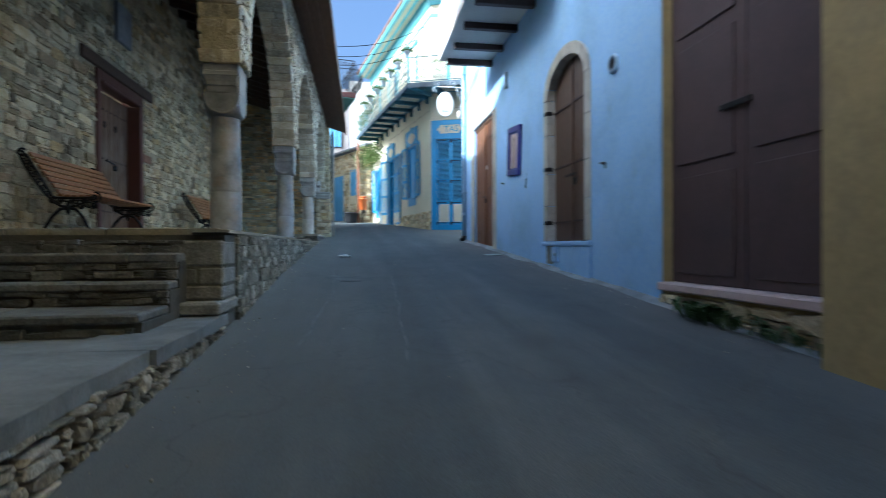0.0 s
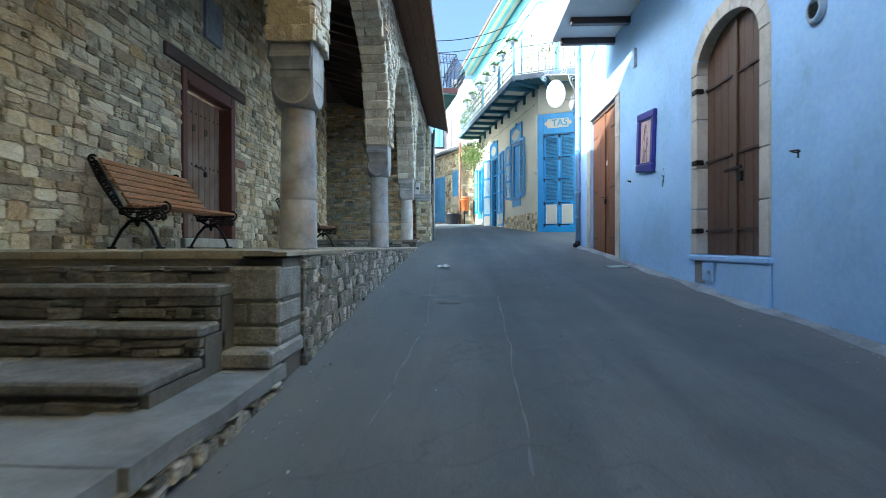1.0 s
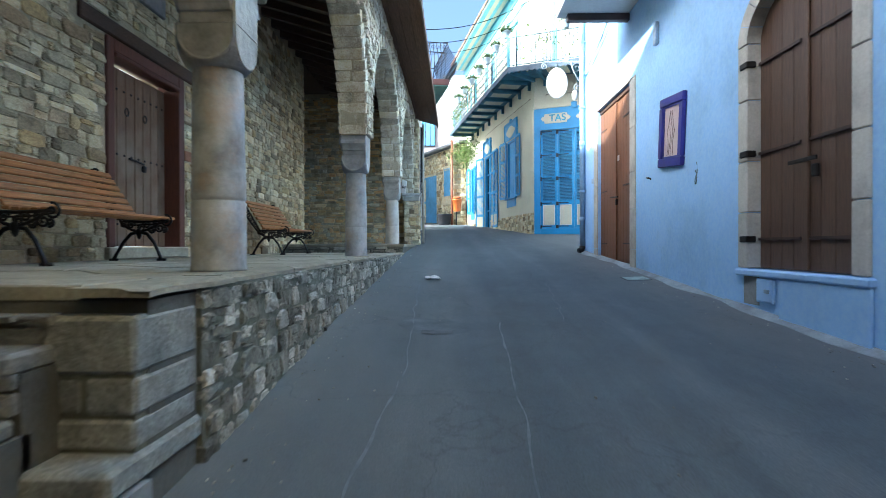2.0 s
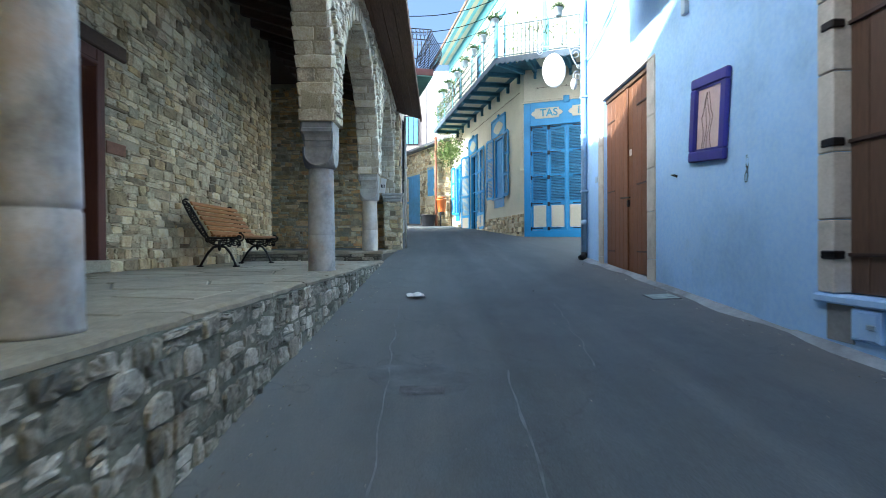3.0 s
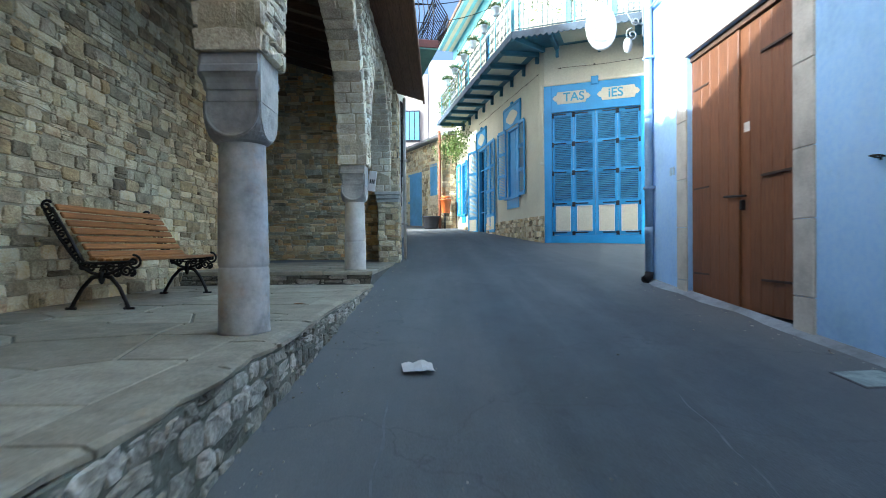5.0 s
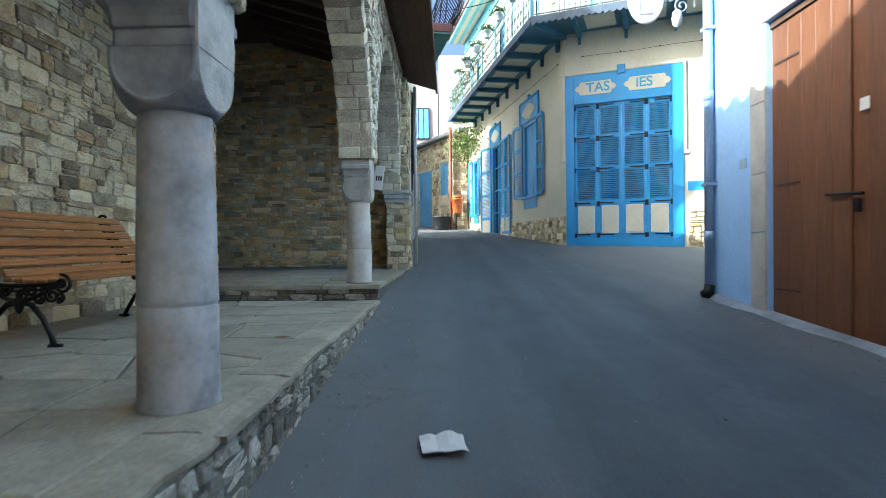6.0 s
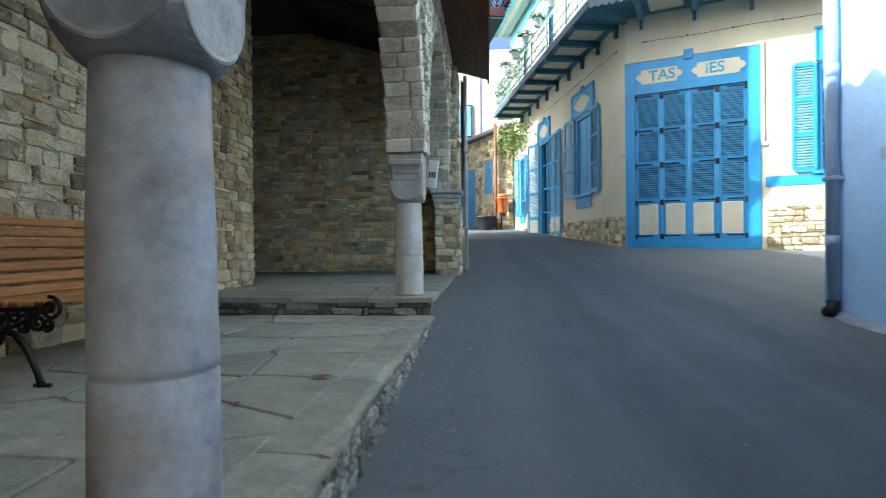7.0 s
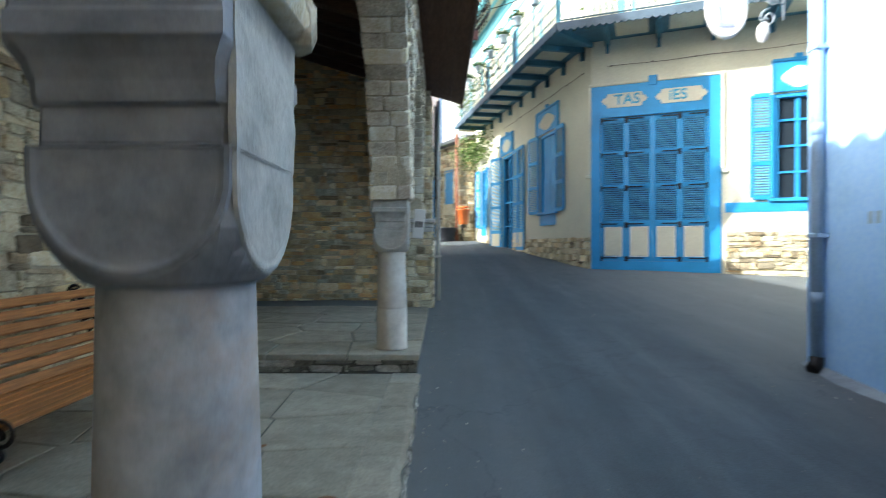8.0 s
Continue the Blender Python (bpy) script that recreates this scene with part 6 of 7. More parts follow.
part("bucket", lathe(bmesh.new(), [(0.15, 0), (0.18, 0.02), (0.235, 0.56), (0.25, 0.56), (0.25, 0.61), (0.22, 0.61), (0.17, 0.08), (0.0, 0.08)], (q.x + 0.26, q.y - 0.32, 3.22), 18), M_BIN, bn, smooth=True)
part("lid", lathe(bmesh.new(), [(0.25, 0.0), (0.19, 0.07), (0.0, 0.09)], (q.x + 0.26, q.y - 0.32, 3.88), 18), M_BIN, bn, smooth=True)
part("post", tube(bmesh.new(), [(q.x + 0.22, q.y - 0.05, 2.5), (q.x + 0.22, q.y - 0.05, 3.9)], 0.035, 8), M_IRON, bn)
part("hanger", boxed(q.x + 0.18, q.x + 0.26, q.y - 0.14, q.y - 0.05, 3.60, 3.66), M_IRON, bn)
tb = thing("black_tub", (q.x - 0.4, q.y - 0.1, road_z(q.x - 0.4, q.y - 0.1)), "black plastic tub on the ground", "tub")
part("shell", lathe(bmesh.new(), [(0.28, 0), (0.30, 0.02), (0.38, 0.5), (0.41, 0.5), (0.41, 0.55), (0.36, 0.55), (0.28, 0.06), (0.0, 0.06)], (q.x - 0.4, q.y - 0.1, road_z(q.x - 0.4, q.y)), 18), M_TUB, tb, smooth=True)

# ---------------------------------------------------------------- iron balcony of the neighbour
nb = thing("iron_balcony", (-1.15, 17.6, 5.78), "small balcony with a bulging black iron railing", "balcony")
part("slab", boxed(-1.15, 0.04, 16.74, 18.9, 5.80, 5.96, 0.01), surface("red_brown_slab", (0.13, 0.05, 0.04), 0.7), nb, "red-brown painted slab edge")
part("soffit", boxed(-1.15, 0.02, 16.76, 18.88, 5.77, 5.799), surface("green_soffit", (0.10, 0.21, 0.165), 0.7), nb, "green painted soffit")
belly = [(0.0, 0.0), (0.03, 0.06), (0.12, 0.15), (0.22, 0.27), (0.26, 0.40), (0.23, 0.54), (0.12, 0.71), (0.03, 0.86), (0.0, 0.98)]
for k in range(19):
    y = 16.78 + 2.1 * k / 18
    part("bar", tube(bmesh.new(), [(0.0 + a, y, 5.96 + h) for a, h in belly], 0.012, 5), M_IRON, nb)
for k in range(11):
    x = -1.08 + 1.08 * k / 11
    part("bar", tube(bmesh.new(), [(x, 16.78 - a, 5.96 + h) for a, h in belly], 0.011, 5), M_IRON, nb)
for h in (0.98, 0.72):
    part("rail", tube(bmesh.new(), [(-1.15, 16.78, 5.96 + h), (0.0, 16.78, 5.96 + h), (0.0, 18.88, 5.96 + h), (-1.15, 18.88, 5.96 + h)], 0.014, 6), M_IRON, nb)
for k in range(14):
    y = 16.86 + 0.148 * k
    for c, h in ((0.20, 0.26), (0.22, 0.5)):
        part("curl", tube(bmesh.new(), [(c + 0.02, y + 0.055 * math.cos(a), 5.96 + h + 0.07 * math.sin(a)) for a in [2 * math.pi * j / 10 for j in range(11)]], 0.007, 4), M_IRON, nb)
for k in range(5):
    part("curl", tube(bmesh.new(), [(-0.48 + 0.1 * k + 0.04 * math.cos(a), 16.77, 6.82 + 0.05 * math.sin(a)) for a in [2 * math.pi * j / 10 for j in range(11)]], 0.006, 4), M_IRON, nb)

nb.matrix_world = Matrix.Translation((0, 16.78, 0)) @ Matrix.Rotation(radians(12), 4, "Z") @ Matrix.Translation((0, -16.78, 0)) @ nb.matrix_world

# ---------------------------------------------------------------- far outbuilding
def far_leaf(name, u0, u1, z0, z1, label, cat):
    t = thing(name, MW @ Vector(((u0 + u1) / 2, 0, z0)), label, cat)
    n = max(2, int((u1 - u0) / 0.3))
    for k in range(n):
        part("board", mbox(MW, u0 + (u1 - u0) * k / n + 0.008, u0 + (u1 - u0) * (k + 1) / n - 0.008, 0.02, 0.07, z0, z1), M_PAINT_FAR, t)
    part("rail", mbox(MW, u0, u1, 0.0, 0.02, (z0 + z1) / 2 - 0.06, (z0 + z1) / 2 + 0.06), M_PAINT_FAR, t)
    part("rail", mbox(MW, u0, u1, 0.0, 0.02, z1 - 0.2, z1 - 0.08), M_PAINT_FAR, t)
    part("backing", mbox(MW, u0, u1, 0.072, 0.10, z0, z1), M_PAINT_FAR, t)


far_leaf("blue_shutter", 1.3, 2.1, 3.9, 5.8, "faded blue closed shutter on the stone outbuilding", "shutter")
far_leaf("blue_barn_door", 3.0, 4.7, 2.5, 5.6, "faded blue double door of the stone outbuilding", "door")
far_leaf("blue_shutter", 5.8, 6.8, 3.6, 5.3, "faded blue closed shutter on the stone outbuilding", "shutter")
tagged(part("roof_edge", mbox(MW, -0.4, 6.9, -0.35, 0.6, 6.752, 6.9, 0.02), M_CONCRETE), "tiled eave of the outbuilding", "roof", "", "structure")
fw = thing("barred_window", (-3.0, 44, 8.5), "window with blue bars in the far white house", "window")
part("window_frame", boxed(-2.45, -1.3, 43.93, 43.998, 9.2, 11.4), M_TUB, fw)
for k in range(3):
    part("pane", boxed(-2.37 + 0.36 * k, -2.07 + 0.36 * k, 43.88, 43.929, 9.3, 11.3), M_PAINT_FAR, fw)
lw = thing("overhead_cables", (2.0, 24, 10), "dark cables strung over the street", "cables")
for k in range(3):
    part("cable", tube(bmesh.new(), [(-1.15 + 4.0 * j / 10, 18.2 + 2.0 * k + 0.15 * j, 7.9 + 0.35 * k + 1.6 * j / 10 - 0.35 * math.sin(math.pi * j / 10)) for j in range(11)], 0.012, 5), M_IRON, lw)

# ---------------------------------------------------------------- stones of walls and floors
def stone_units(n, seed, soft=0.13, rough=0.075, nick=0.10):
    """Worn stones one unit across with uneven outlines and knocked-off corners; the face looks along -y."""
    r = random.Random(seed)
    out = []
    for _ in range(n):
        bm = bmesh.new()
        pts = []
        for sx, sz in ((-1, -1), (1, -1), (1, 1), (-1, 1)):
            cx, cz = sx * (0.5 + r.uniform(-rough, rough * 0.4)), sz * (0.5 + r.uniform(-rough, rough * 0.4))
            a, b = nick * r.uniform(0.3, 1.8), nick * r.uniform(0.3, 1.8)
            edge = [(cx, cz - sz * b), (cx - sx * a, cz)]
            pts += edge if sx * sz > 0 else edge[::-1]
            mx, mz = (0.0, float(sz)) if sx == sz else (float(sx), 0.0)
            bulge = 0.5 + r.uniform(-rough * 0.6, rough * 0.35)
            pts.append((mx * bulge + (r.uniform(-0.15, 0.15) if mx == 0 else 0), mz * bulge + (r.uniform(-0.15, 0.15) if mz == 0 else 0)))
        dome = [r.uniform(-rough, rough) * 0.9 for _ in pts]
        rings = [[bm.verts.new((p * g, f + e * dm, q * g)) for (p, q), dm in zip(pts, dome)] for g, f, e in ((0.95, 0.5, 0.0), (1.0, -0.5 + soft * 1.9, 0.5), (0.975, -0.5 + soft * 0.7, 1.0), (1 - soft * 1.1, -0.5, 1.0))]
        m = len(pts)
        for a, b in zip(rings, rings[1:]):
            for k in range(m):
                bm.faces.new((a[k], a[(k + 1) % m], b[(k + 1) % m], b[k]))
        tip = bm.verts.new((r.uniform(-0.2, 0.2), -0.5 - r.uniform(-rough * 0.4, rough), r.uniform(-0.2, 0.2)))
        for k in range(m):
            bm.faces.new((rings[-1][k], rings[-1][(k + 1) % m], tip))
        out.append(mesh_of("stone", bm))
    return out


def unit_arrays(meshes):
    return [(np.array([v.co[:] for v in me.vertices]), [tuple(p.vertices) for p in me.polygons]) for me in meshes]


UNITS = stone_units(40, 1, 0.08, 0.085, 0.09)
ARRAYS = unit_arrays(UNITS)
SQUARED = stone_units(24, 4, 0.06, 0.045, 0.05)
RUBBLE = stone_units(36, 6, 0.09, 0.085, 0.14)


def dressed(material, units):
    made = []
    for me in units:
        c = me.copy()
        c.materials.append(material)
        made.append(c)
    return made


def lay(parent, poses, material, joined, near, name="stone", units=None):
    """Stones at poses (matrices that place unit blocks). Those that near(place) picks, up to 300, are objects; the rest is one mesh."""
    units = units or UNITS
    own, arrays = dressed(material, units), unit_arrays(units)
    inv = parent.matrix_world.inverted()
    verts, faces, count, base = [], [], 0, 0
    for k, m in enumerate(poses):
        if count < 300 and near(m.translation):
            ob = new(name, own[k % len(own)])
            ob.parent, ob.matrix_parent_inverse = parent, inv
            ob.matrix_basis = m
            count += 1
        else:
            v, f = arrays[k % len(arrays)]
            mm = np.array(m)
            verts.append(v @ mm[:3, :3].T + mm[:3, 3])
            faces += [tuple(i + base for i in q) for q in f]
            base += len(v)
    if verts:
        me = bpy.data.meshes.new("stonework")
        me.from_pydata(np.concatenate(verts).tolist(), [], faces)
        me.materials.append(joined)
        ob = new("stonework", me)
        ob.parent, ob.matrix_parent_inverse = parent, inv
        tagged(ob, kind="stuff")


def courses(r, u0, u1, z0, z1, h, w, joint=0.010):
    """Uneven rows of stones with split stones, slivers and wandering beds: (u, z, width, height)."""
    z = z0
    sway = r.uniform(0, 50)
    while z < z1 - 0.02:
        hh = min(r.uniform(*h), z1 - z)
        bend = min(0.028, hh * 0.22)
        u = u0 - r.uniform(0, w[0])
        while u < u1:
            ww = r.uniform(*w) if r.random() < 0.7 else r.uniform(w[0], (w[0] + w[1]) / 2)
            a, b = max(u, u0), min(u + ww, u1)
            if b - a > 0.05:
                c = (a + b) / 2
                lift = bend * noise.noise((c * 1.1, z * 0.7, sway)) * (1 if z > z0 and z + hh < z1 - 0.02 else 0)
                gap = joint * r.uniform(0.4, 1.5)
                pick = r.random()
                if hh > h[0] * 1.35 and pick < 0.30:
                    cut = r.uniform(0.28, 0.72)
                    yield c, z + lift + hh * cut / 2, b - a - gap, hh * cut - joint * 0.6
                    if b - a > 0.16 and r.random() < 0.5:
                        e = a + (b - a) * r.uniform(0.3, 0.7)
                        yield (a + e) / 2, z + lift + hh * (1 + cut) / 2, e - a - gap, hh * (1 - cut) - joint * 0.6
                        yield (e + b) / 2, z + lift + hh * (1 + cut) / 2, b - e - gap, hh * (1 - cut) - joint * 0.6
                    else:
                        yield c, z + lift + hh * (1 + cut) / 2, b - a - gap, hh * (1 - cut) - joint * 0.6
                elif b - a > 0.14 and pick < 0.44:
                    e = b - r.uniform(0.035, 0.06)
                    yield (a + e) / 2, z + lift + hh / 2, e - a - gap, hh - joint + r.uniform(-0.008, 0.012)
                    m = r.choice((2, 2, 3))
                    for k in range(m):
                        yield (e + b) / 2, z + lift + hh * (k + 0.5) / m, b - e - gap * 0.6, hh / m - joint * 0.6
                else:
                    yield c, z + lift + hh / 2 + r.uniform(-0.008, 0.008), b - a - gap, hh - joint + r.uniform(-0.012, 0.016)
            u += ww
        z += hh


def face_stone(r, m, u, z, w, h, depth=0.10, proud=0.015):
    """The pose of one stone in a wall's pose m; its face stands a little proud."""
    tilt = Matrix.Rotation(r.uniform(-0.06, 0.06), 4, "Y")
    return m @ Matrix.Translation((u, depth / 2 - proud - r.uniform(-0.007, 0.009), z)) @ tilt @ Matrix.Diagonal((w, depth, h, 1))


def build_stones():
    r = random.Random(2)
    # porch back wall
    m = basis((X_BACK, 0), (0, 1), (1, 0))
    poses = []
    for u, z, w, h in courses(r, 3.4, 13.74, 1.32, 5.3, (0.06, 0.15), (0.09, 0.38), 0.004):
        if DOOR_Y0 - 0.02 - w / 2 < u < DOOR_Y1 + 0.02 + w / 2 and z < 3.46 + h / 2:
            if DOOR_Y0 < u + w / 2 and u - w / 2 < DOOR_Y1:
                if u < DOOR_Y0:
                    e = u - w / 2
                    u, w = (e + DOOR_Y0) / 2, DOOR_Y0 - e - 0.01
                elif u > DOOR_Y1:
                    e = u + w / 2
                    u, w = (e + DOOR_Y1) / 2, e - DOOR_Y1 - 0.01
                else:
                    continue
                if w < 0.05:
                    continue
        if 3.43 < z + h / 2 and z - h / 2 < 3.61 and 6.84 < u + w / 2 and u - w / 2 < 9.0:
            continue
        if 3.98 < z + h / 2 and z - h / 2 < 4.5 and 7.75 < u + w / 2 and u - w / 2 < 8.2:
            continue
        if 2.49 < z + h / 2 and z - h / 2 < 2.63 and 8.66 < u + w / 2 and u - w / 2 < 8.99:
            continue
        poses.append(face_stone(r, m, u, z, w, h))
    lay(back_wall, poses, M_STONE, M_STONE_J, lambda p: 8.6 < p.y < 12.2 and p.z < 3.1)
    # end wall of the porch and the corner of the back wall
    m = basis((-5.2, 16.1), (1, 0), (0, -1))
    poses = [face_stone(r, m, u, z, w, h) for u, z, w, h in courses(r, 0.0, 4.36, 1.48, 5.3, (0.045, 0.12), (0.09, 0.34), 0.004)]
    lay(far_wall, poses, M_OCHRE, M_OCHRE_J, lambda p: p.x > -3.2 and p.z < 2.6)
    # arcade wall, outside
    m = basis((X_OUT, 0), (0, 1), (1, 0))
    poses = []
    for u, z, w, h in courses(r, 0.95, 16.0, SPRING + 0.005, WALL_TOP, (0.06, 0.12), (0.10, 0.30)):
        inside = False
        for c, half in ARCHES:
            for e in (u - w / 2, u, u + w / 2):
                if abs(e - c) < half + 0.16:
                    k = SPRING + (CROWN + 0.17 - SPRING) * math.sqrt(max(0.0, 1 - ((e - c) / (half + 0.16)) ** 2))
                    inside |= z - h / 2 < k
        if not inside:
            poses.append(face_stone(r, m, u, z, w, h, 0.09, 0.022))
    # narrow infill right over the columns
    for y in COLUMNS:
        for u, z, w, h in courses(r, y - 0.17, y + 0.17, SPRING + 0.005, SPRING + 0.55, (0.07, 0.12), (0.12, 0.3)):
            poses.append(face_stone(r, m, u, z, w, h, 0.09, 0.012))
    lay(arcade_wall, poses, M_PALE, M_PALE_J, lambda p: 8.2 < p.y < 13.2, units=RUBBLE)
    # arch rings: one or two stones across the thickness
    poses = []
    for c, half in ARCHES:
        rise = CROWN - SPRING
        n = 44
        for k in range(n):
            a = math.pi * (k + 0.5) / n
            pt = Vector((0, c - math.cos(a) * half, SPRING + math.sin(a) * rise))
            tan = Vector((0, math.sin(a) * half, math.cos(a) * rise))
            arc = tan.length * math.pi / n
            tan.normalize()
            rad = Vector((0, -tan.z, tan.y))
            split = [(-1.18, -0.818)] if r.random() < 0.4 else [(-1.18, (s := r.uniform(-1.06, -0.92))), (s, -0.818)]
            for x0, x1 in split:
                deep = r.uniform(0.15, 0.21)
                rot = Matrix((Vector((1, 0, 0)), tan, rad)).transposed().to_4x4()
                poses.append(Matrix.Translation(pt + rad * (deep / 2 - 0.014 - r.uniform(0, 0.008)) + Vector(((x0 + x1) / 2, 0, 0))) @ rot @ Matrix.Diagonal((abs(x1 - x0) - 0.01, arc - 0.012, deep, 1)))
    lay(arcade_wall, poses, M_PALE, M_PALE_J, lambda p: 8.7 < p.y < 16 and p.z < 4.2, "arch_stone", SQUARED)
    # end pier
    poses = []
    for m, length, z0, z1 in ((basis((-0.705, 15.5), (0, 1), (1, 0)), 0.5, 1.45, 2.6), (basis((-1.07, 15.5), (1, 0), (0, -1)), 0.37, 1.45, 2.6), (basis((-0.725, 15.5), (0, 1), (1, 0)), 0.5, 2.77, 4.55), (basis((-1.07, 15.5), (1, 0), (0, -1)), 0.345, 2.77, 4.55)):
        poses += [face_stone(r, m, u, z, w, h, 0.09, 0.016) for u, z, w, h in courses(r, 0.0, length, z0, z1, (0.07, 0.15), (0.12, 0.34), 0.006)]
    lay(arcade_wall, poses, M_STONE, M_STONE_J, lambda p: True, "pier_stone")
    # street face of the porch and of the low wall
    m = basis((-0.755, 0), (0, 1), (1, 0))
    poses = []
    for u, z, w, h in courses(r, 4.28, 12.2, 0.55, FLOOR - 0.033, (0.055, 0.13), (0.06, 0.24), 0.012):
        if z + h / 2 > road_z(-0.75, u) - 0.02:
            poses.append(face_stone(r, m, u, z, w, h, 0.11, 0.007))
    lay(porch, poses, M_DARK, M_DARK_J, lambda p: p.y > 4.2, units=RUBBLE)
    poses = []
    for u, z, w, h in courses(r, -1.5, 3.92, 0.22, 0.70, (0.06, 0.13), (0.07, 0.22), 0.016):
        if z + h / 2 > road_z(-0.75, u) - 0.02:
            poses.append(face_stone(r, m, u, z, w, h, 0.11, 0.007))
    lay(low, poses, M_DARK, M_DARK_J, lambda p: p.y > 0.5, units=RUBBLE)
    # risers of the steps and of the raised floor
    poses = []
    for y, z0, z1 in ((3.90, 1.18, 1.27), (3.75, 1.02, 1.12), (3.58, 0.87, 0.955), (3.13, 0.745, 0.815)):
        m = basis((-3.0, y), (1, 0), (0, -1))
        poses += [face_stone(r, m, u, z, w, h, 0.08, 0.012) for u, z, w, h in courses(r, 0.0, 2.0, z0, z1, (0.045, 0.06), (0.12, 0.4), 0.01)]
    lay(steps, poses, M_STEP, M_STEP, lambda p: True, units=SQUARED)
    m = basis((-3.05, 12.24), (1, 0), (0, -1))
    poses = [face_stone(r, m, u, z, w, h, 0.07, 0.014) for u, z, w, h in courses(r, 0.0, 2.28, FLOOR + 0.002, RAISED - 0.05, (0.045, 0.06), (0.12, 0.4), 0.01)]
    lay(raised, poses, M_DARK, M_DARK_J, lambda p: True)
    # stone foot of the cream house
    poses = []
    for m, a, b in ((MF, 2.68, 6.0), (ML, 0.05, 5.4), (ML, 6.7, 10.2)):
        poses += [face_stone(r, m, u, z, w, h, 0.12, 0.06) for u, z, w, h in courses(r, a, b, 1.75, 2.66 if m is MF else 2.56, (0.08, 0.17), (0.10, 0.34)) if z + h / 2 > road_z(*(m @ Vector((u, 0, 0)))[:2]) - 0.03]
    lay(house, poses, M_STONE, M_STONE_J, lambda p: True)
    # far outbuilding
    poses = []
    for u, z, w, h in courses(r, 0.0, 6.85, 2.3, 6.7, (0.14, 0.26), (0.2, 0.5)):
        if not any(a - w / 2 < u < b + w / 2 and c - h / 2 < z < d + h / 2 for a, b, c, d in ((1.3, 2.1, 3.9, 5.8), (3.0, 4.7, 0, 5.6), (5.8, 6.8, 3.6, 5.3))):
            poses.append(face_stone(r, MW, u, z, w, h, 0.12, 0.03))
    lay(stone_house, poses, M_STONE, M_STONE_J, lambda p: p.y < 34)
    m = basis((0.12, 29.83), (1, 0), (0, -1))
    lay(stone_pier, [face_stone(r, m, u, z, w, h, 0.12, 0.02) for u, z, w, h in courses(r, 0.02, 0.66, 2.4, 6.7, (0.10, 0.2), (0.14, 0.4))], M_STONE, M_STONE_J, lambda p: True)
    # stones under the gate sill
    m = basis((2.60, 2.45), (0, 1), (-1, 0))
    lay(gate_wall, [face_stone(r, m, u, z, w, h, 0.12, 0.03) for u, z, w, h in courses(r, 0.0, 1.68, 0.5, 0.85, (0.08, 0.14), (0.12, 0.35))], M_STONE, M_STONE_J, lambda p: True)


build_stones()


# ---------------------------------------------------------------- flagstones
def clip(poly, p, n):
    """The part of a polygon on the side of p away from n."""
    out = []
    for a, b in zip(poly, poly[1:] + poly[:1]):
        da, db = (a[0] - p[0]) * n[0] + (a[1] - p[1]) * n[1], (b[0] - p[0]) * n[0] + (b[1] - p[1]) * n[1]
        if da <= 0:
            out.append(a)
        if da * db < 0:
            k = da / (da - db)
            out.append((a[0] + (b[0] - a[0]) * k, a[1] + (b[1] - a[1]) * k))
    return out


def flags(parent, x0, x1, y0, y1, top, size, seed, name="flagstone"):
    r = random.Random(seed)
    seeds = []
    ny, nx = max(1, int((y1 - y0) / size)), max(1, int((x1 - x0) / size))
    for i in range(nx):
        for j in range(ny):
            seeds.append((x0 + (x1 - x0) * (i + 0.5 + r.uniform(-0.36, 0.36)) / nx, y0 + (y1 - y0) * (j + 0.5 + r.uniform(-0.36, 0.36)) / ny))
    inv = parent.matrix_world.inverted()
    for a in seeds:
        poly = [(x0, y0), (x1, y0), (x1, y1), (x0, y1)]
        for b in seeds:
            d = math.hypot(b[0] - a[0], b[1] - a[1])
            if 0 < d < 3.5 * size:
                n = ((b[0] - a[0]) / d, (b[1] - a[1]) / d)
                poly = clip(poly, ((a[0] + b[0]) / 2 - n[0] * 0.007, (a[1] + b[1]) / 2 - n[1] * 0.007), n)
        if len(poly) < 3:
            continue
        lift = r.uniform(-0.004, 0.004)
        bm = slab(bmesh.new(), poly, top - 0.05, top + lift, 0.006)
        part(name, bm, M_FLAG, parent)


flags(porch, X_BACK + 0.02, -0.98, 3.98, 12.2, FLOOR, 0.50, 8)
r = random.Random(9)
y = 3.9
while y < 12.2:
    w = min(r.uniform(0.45, 0.95), 12.2 - y)
    if 12.2 - y - w < 0.25:
        w = 12.2 - y
    bm = boxed(-0.975, -0.738 + r.uniform(-0.025, 0.008), y + 0.003, y + w - 0.003, FLOOR - 0.03, FLOOR + r.uniform(-0.003, 0.003))
    bmesh.ops.subdivide_edges(bm, edges=bm.edges, cuts=5, use_grid_fill=True)
    for v in bm.verts:
        if v.co.x > -0.9:
            v.co.x += 0.034 * noise.noise(v.co * 5) + 0.014 * noise.noise(v.co * 17)
            if v.co.z > FLOOR - 0.01:
                v.co.z += 0.006 * noise.noise(v.co * 8) - (0.012 if v.co.x > -0.775 else 0.0)
    part("edge_stone", bm, M_FLAG, porch)
    y += w
flags(raised, -4.75, -0.76, 12.19, 16.08, RAISED, 0.62, 10)


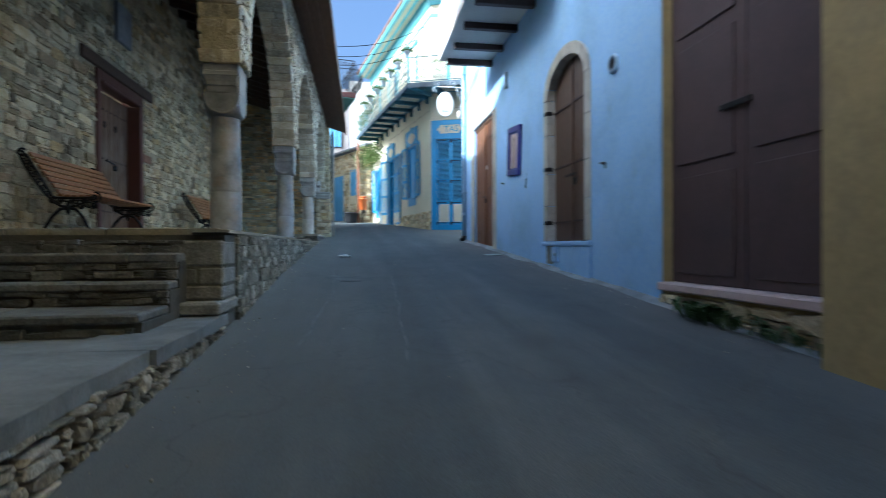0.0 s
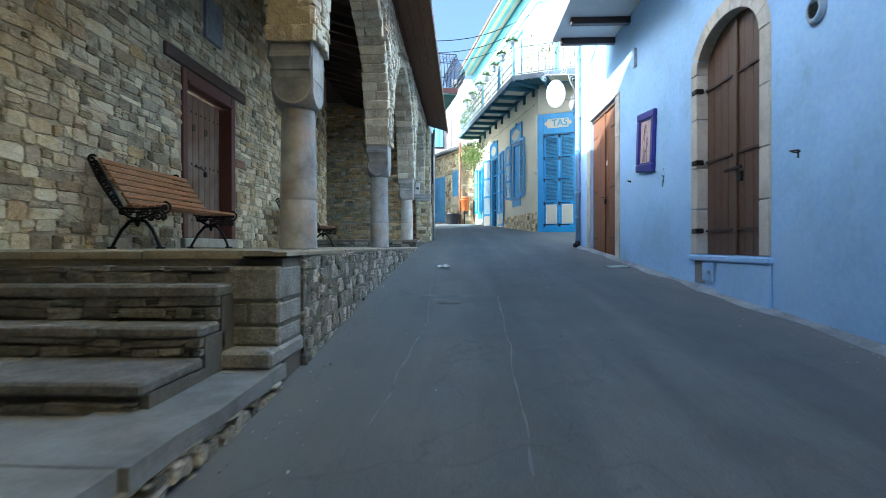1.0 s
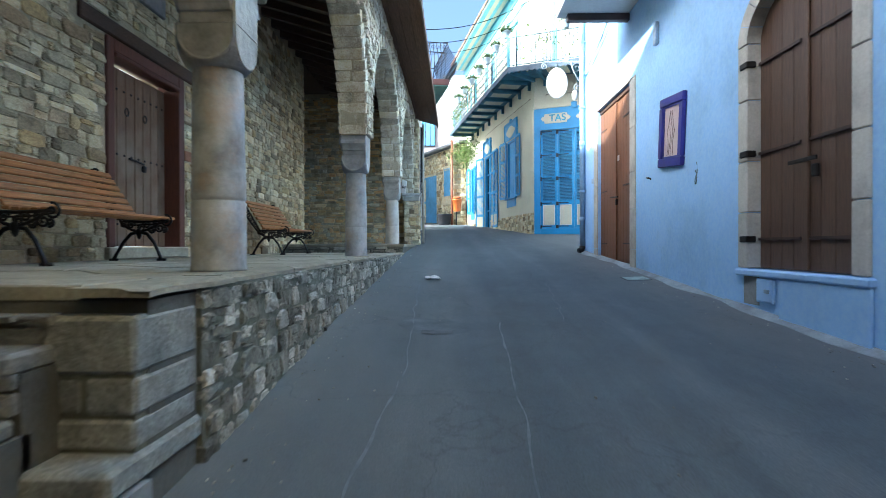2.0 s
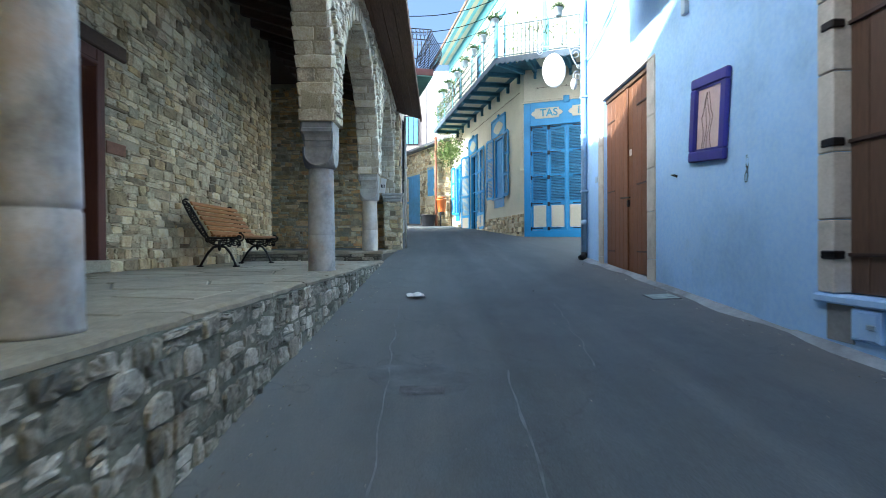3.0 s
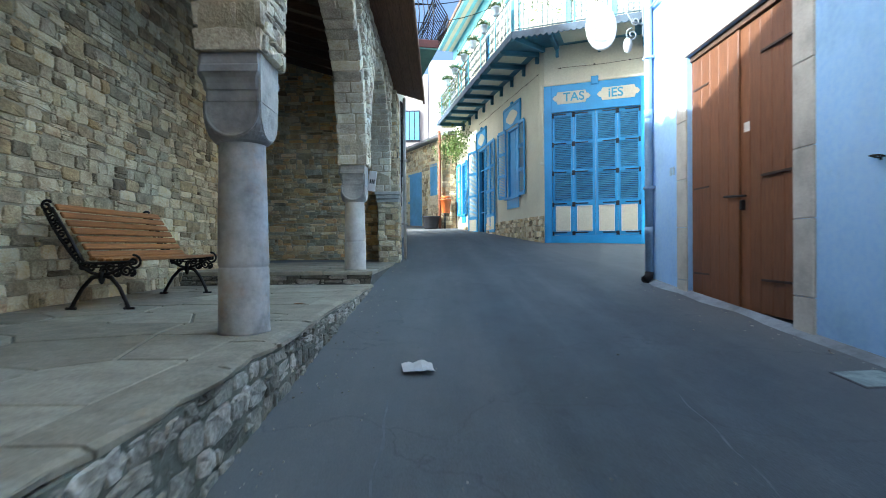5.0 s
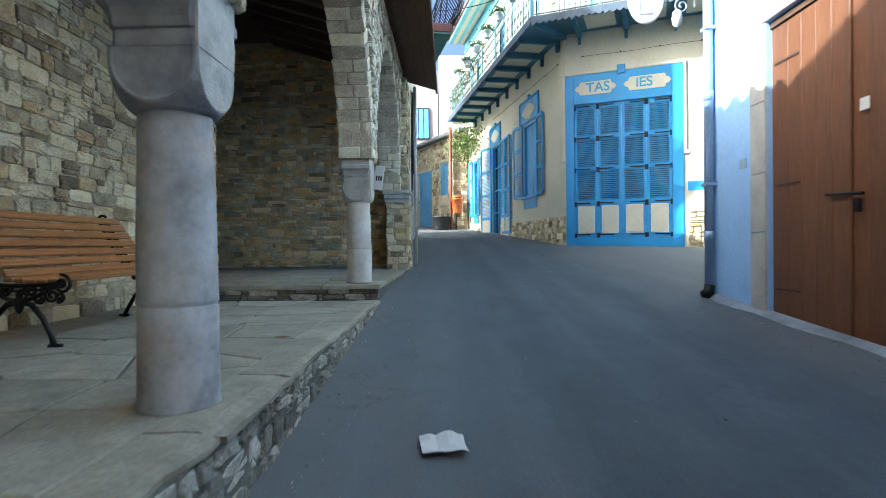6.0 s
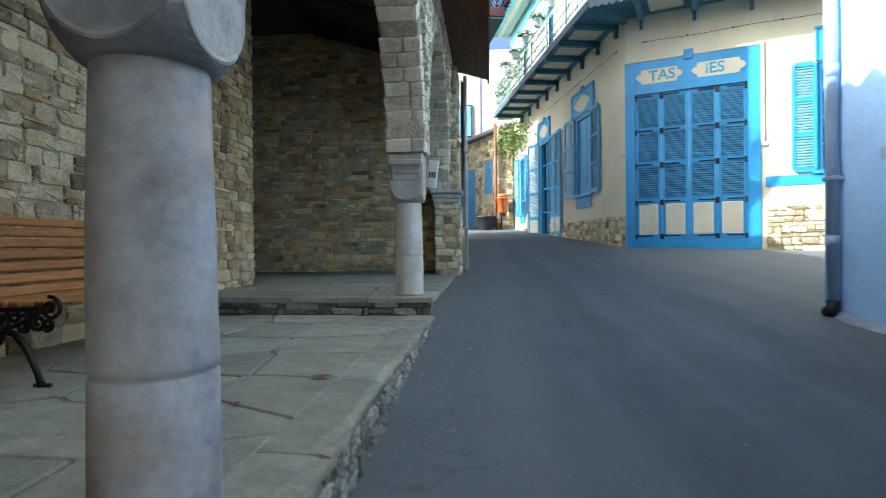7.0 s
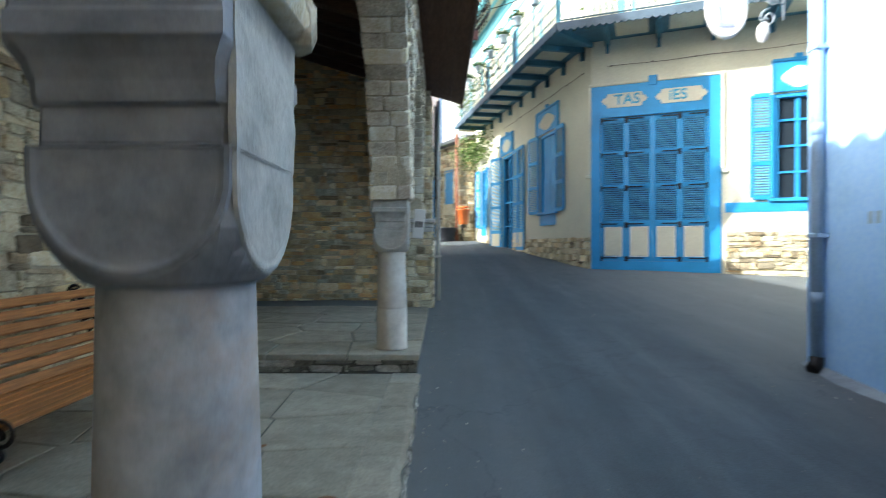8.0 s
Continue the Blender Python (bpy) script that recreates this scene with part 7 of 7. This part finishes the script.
# ---------------------------------------------------------------- litter
M_DRY = surface("dry_leaf", (0.24, 0.12, 0.05), 0.8)


def dry_leaf(x, y, z, size, turn):
    bm = bmesh.new()
    pts = [(size * 0.5 * math.cos(a) * (1 + 0.15 * math.sin(5 * a)), size * 0.3 * math.sin(a)) for a in [2 * math.pi * k / 12 for k in range(12)]]
    mid = bm.verts.new((0, 0, 0.004))
    rim = [bm.verts.new((p, q, 0.006 + 0.18 * abs(q) + 0.05 * abs(p))) for p, q in pts]
    for k in range(12):
        bm.faces.new((mid, rim[k], rim[(k + 1) % 12]))
    bmesh.ops.solidify(bm, geom=bm.faces, thickness=0.0015)
    bmesh.ops.transform(bm, matrix=Matrix.Translation((x, y, z)) @ Matrix.Rotation(turn, 4, "Z"), verts=bm.verts)
    tagged(part("dry_leaf", bm, M_DRY), "curled dry brown leaf lying on the flagstones", "leaf", "fallen leaves")


for x, y, size, turn in ((-1.05, 10.02, 0.09, 0.2), (-1.5, 10.6, 0.06, 1.1), (-1.25, 9.6, 0.05, 2.0)):
    dry_leaf(x, y, FLOOR + 0.003, size, turn)

# grit and small stones along the edges of the street
r = random.Random(77)
verts, faces = [], []
for k in range(650):
    if r.random() < 0.6:
        x, y = -0.70 + abs(r.gauss(0, 0.13)), r.uniform(1, 16)
    else:
        x, y = 2.5 - abs(r.gauss(0, 0.16)), r.uniform(2.6, 12.4)
    if r.random() < 0.12:
        x = r.uniform(-0.5, 2.2)
    s = r.uniform(0.003, 0.009) * (1.6 if r.random() < 0.08 else 1)
    v, f = ARRAYS[k % len(ARRAYS)]
    b = len(verts)
    a = r.uniform(0, 6.28)
    c, d = math.cos(a), math.sin(a)
    z = ground_z(x, y) + s * 0.3
    verts += [(x + s * (c * p[0] - d * p[1]), y + s * (d * p[0] + c * p[1]), z + 0.7 * s * p[2]) for p in v]
    faces += [tuple(i + b for i in q) for q in f]
me = bpy.data.meshes.new("grit")
me.from_pydata(verts, [], faces)
me.materials.append(M_DARK_J)
tagged(new("grit", me), "scattered grit and small stones along the street edges", "grit", "", "stuff")
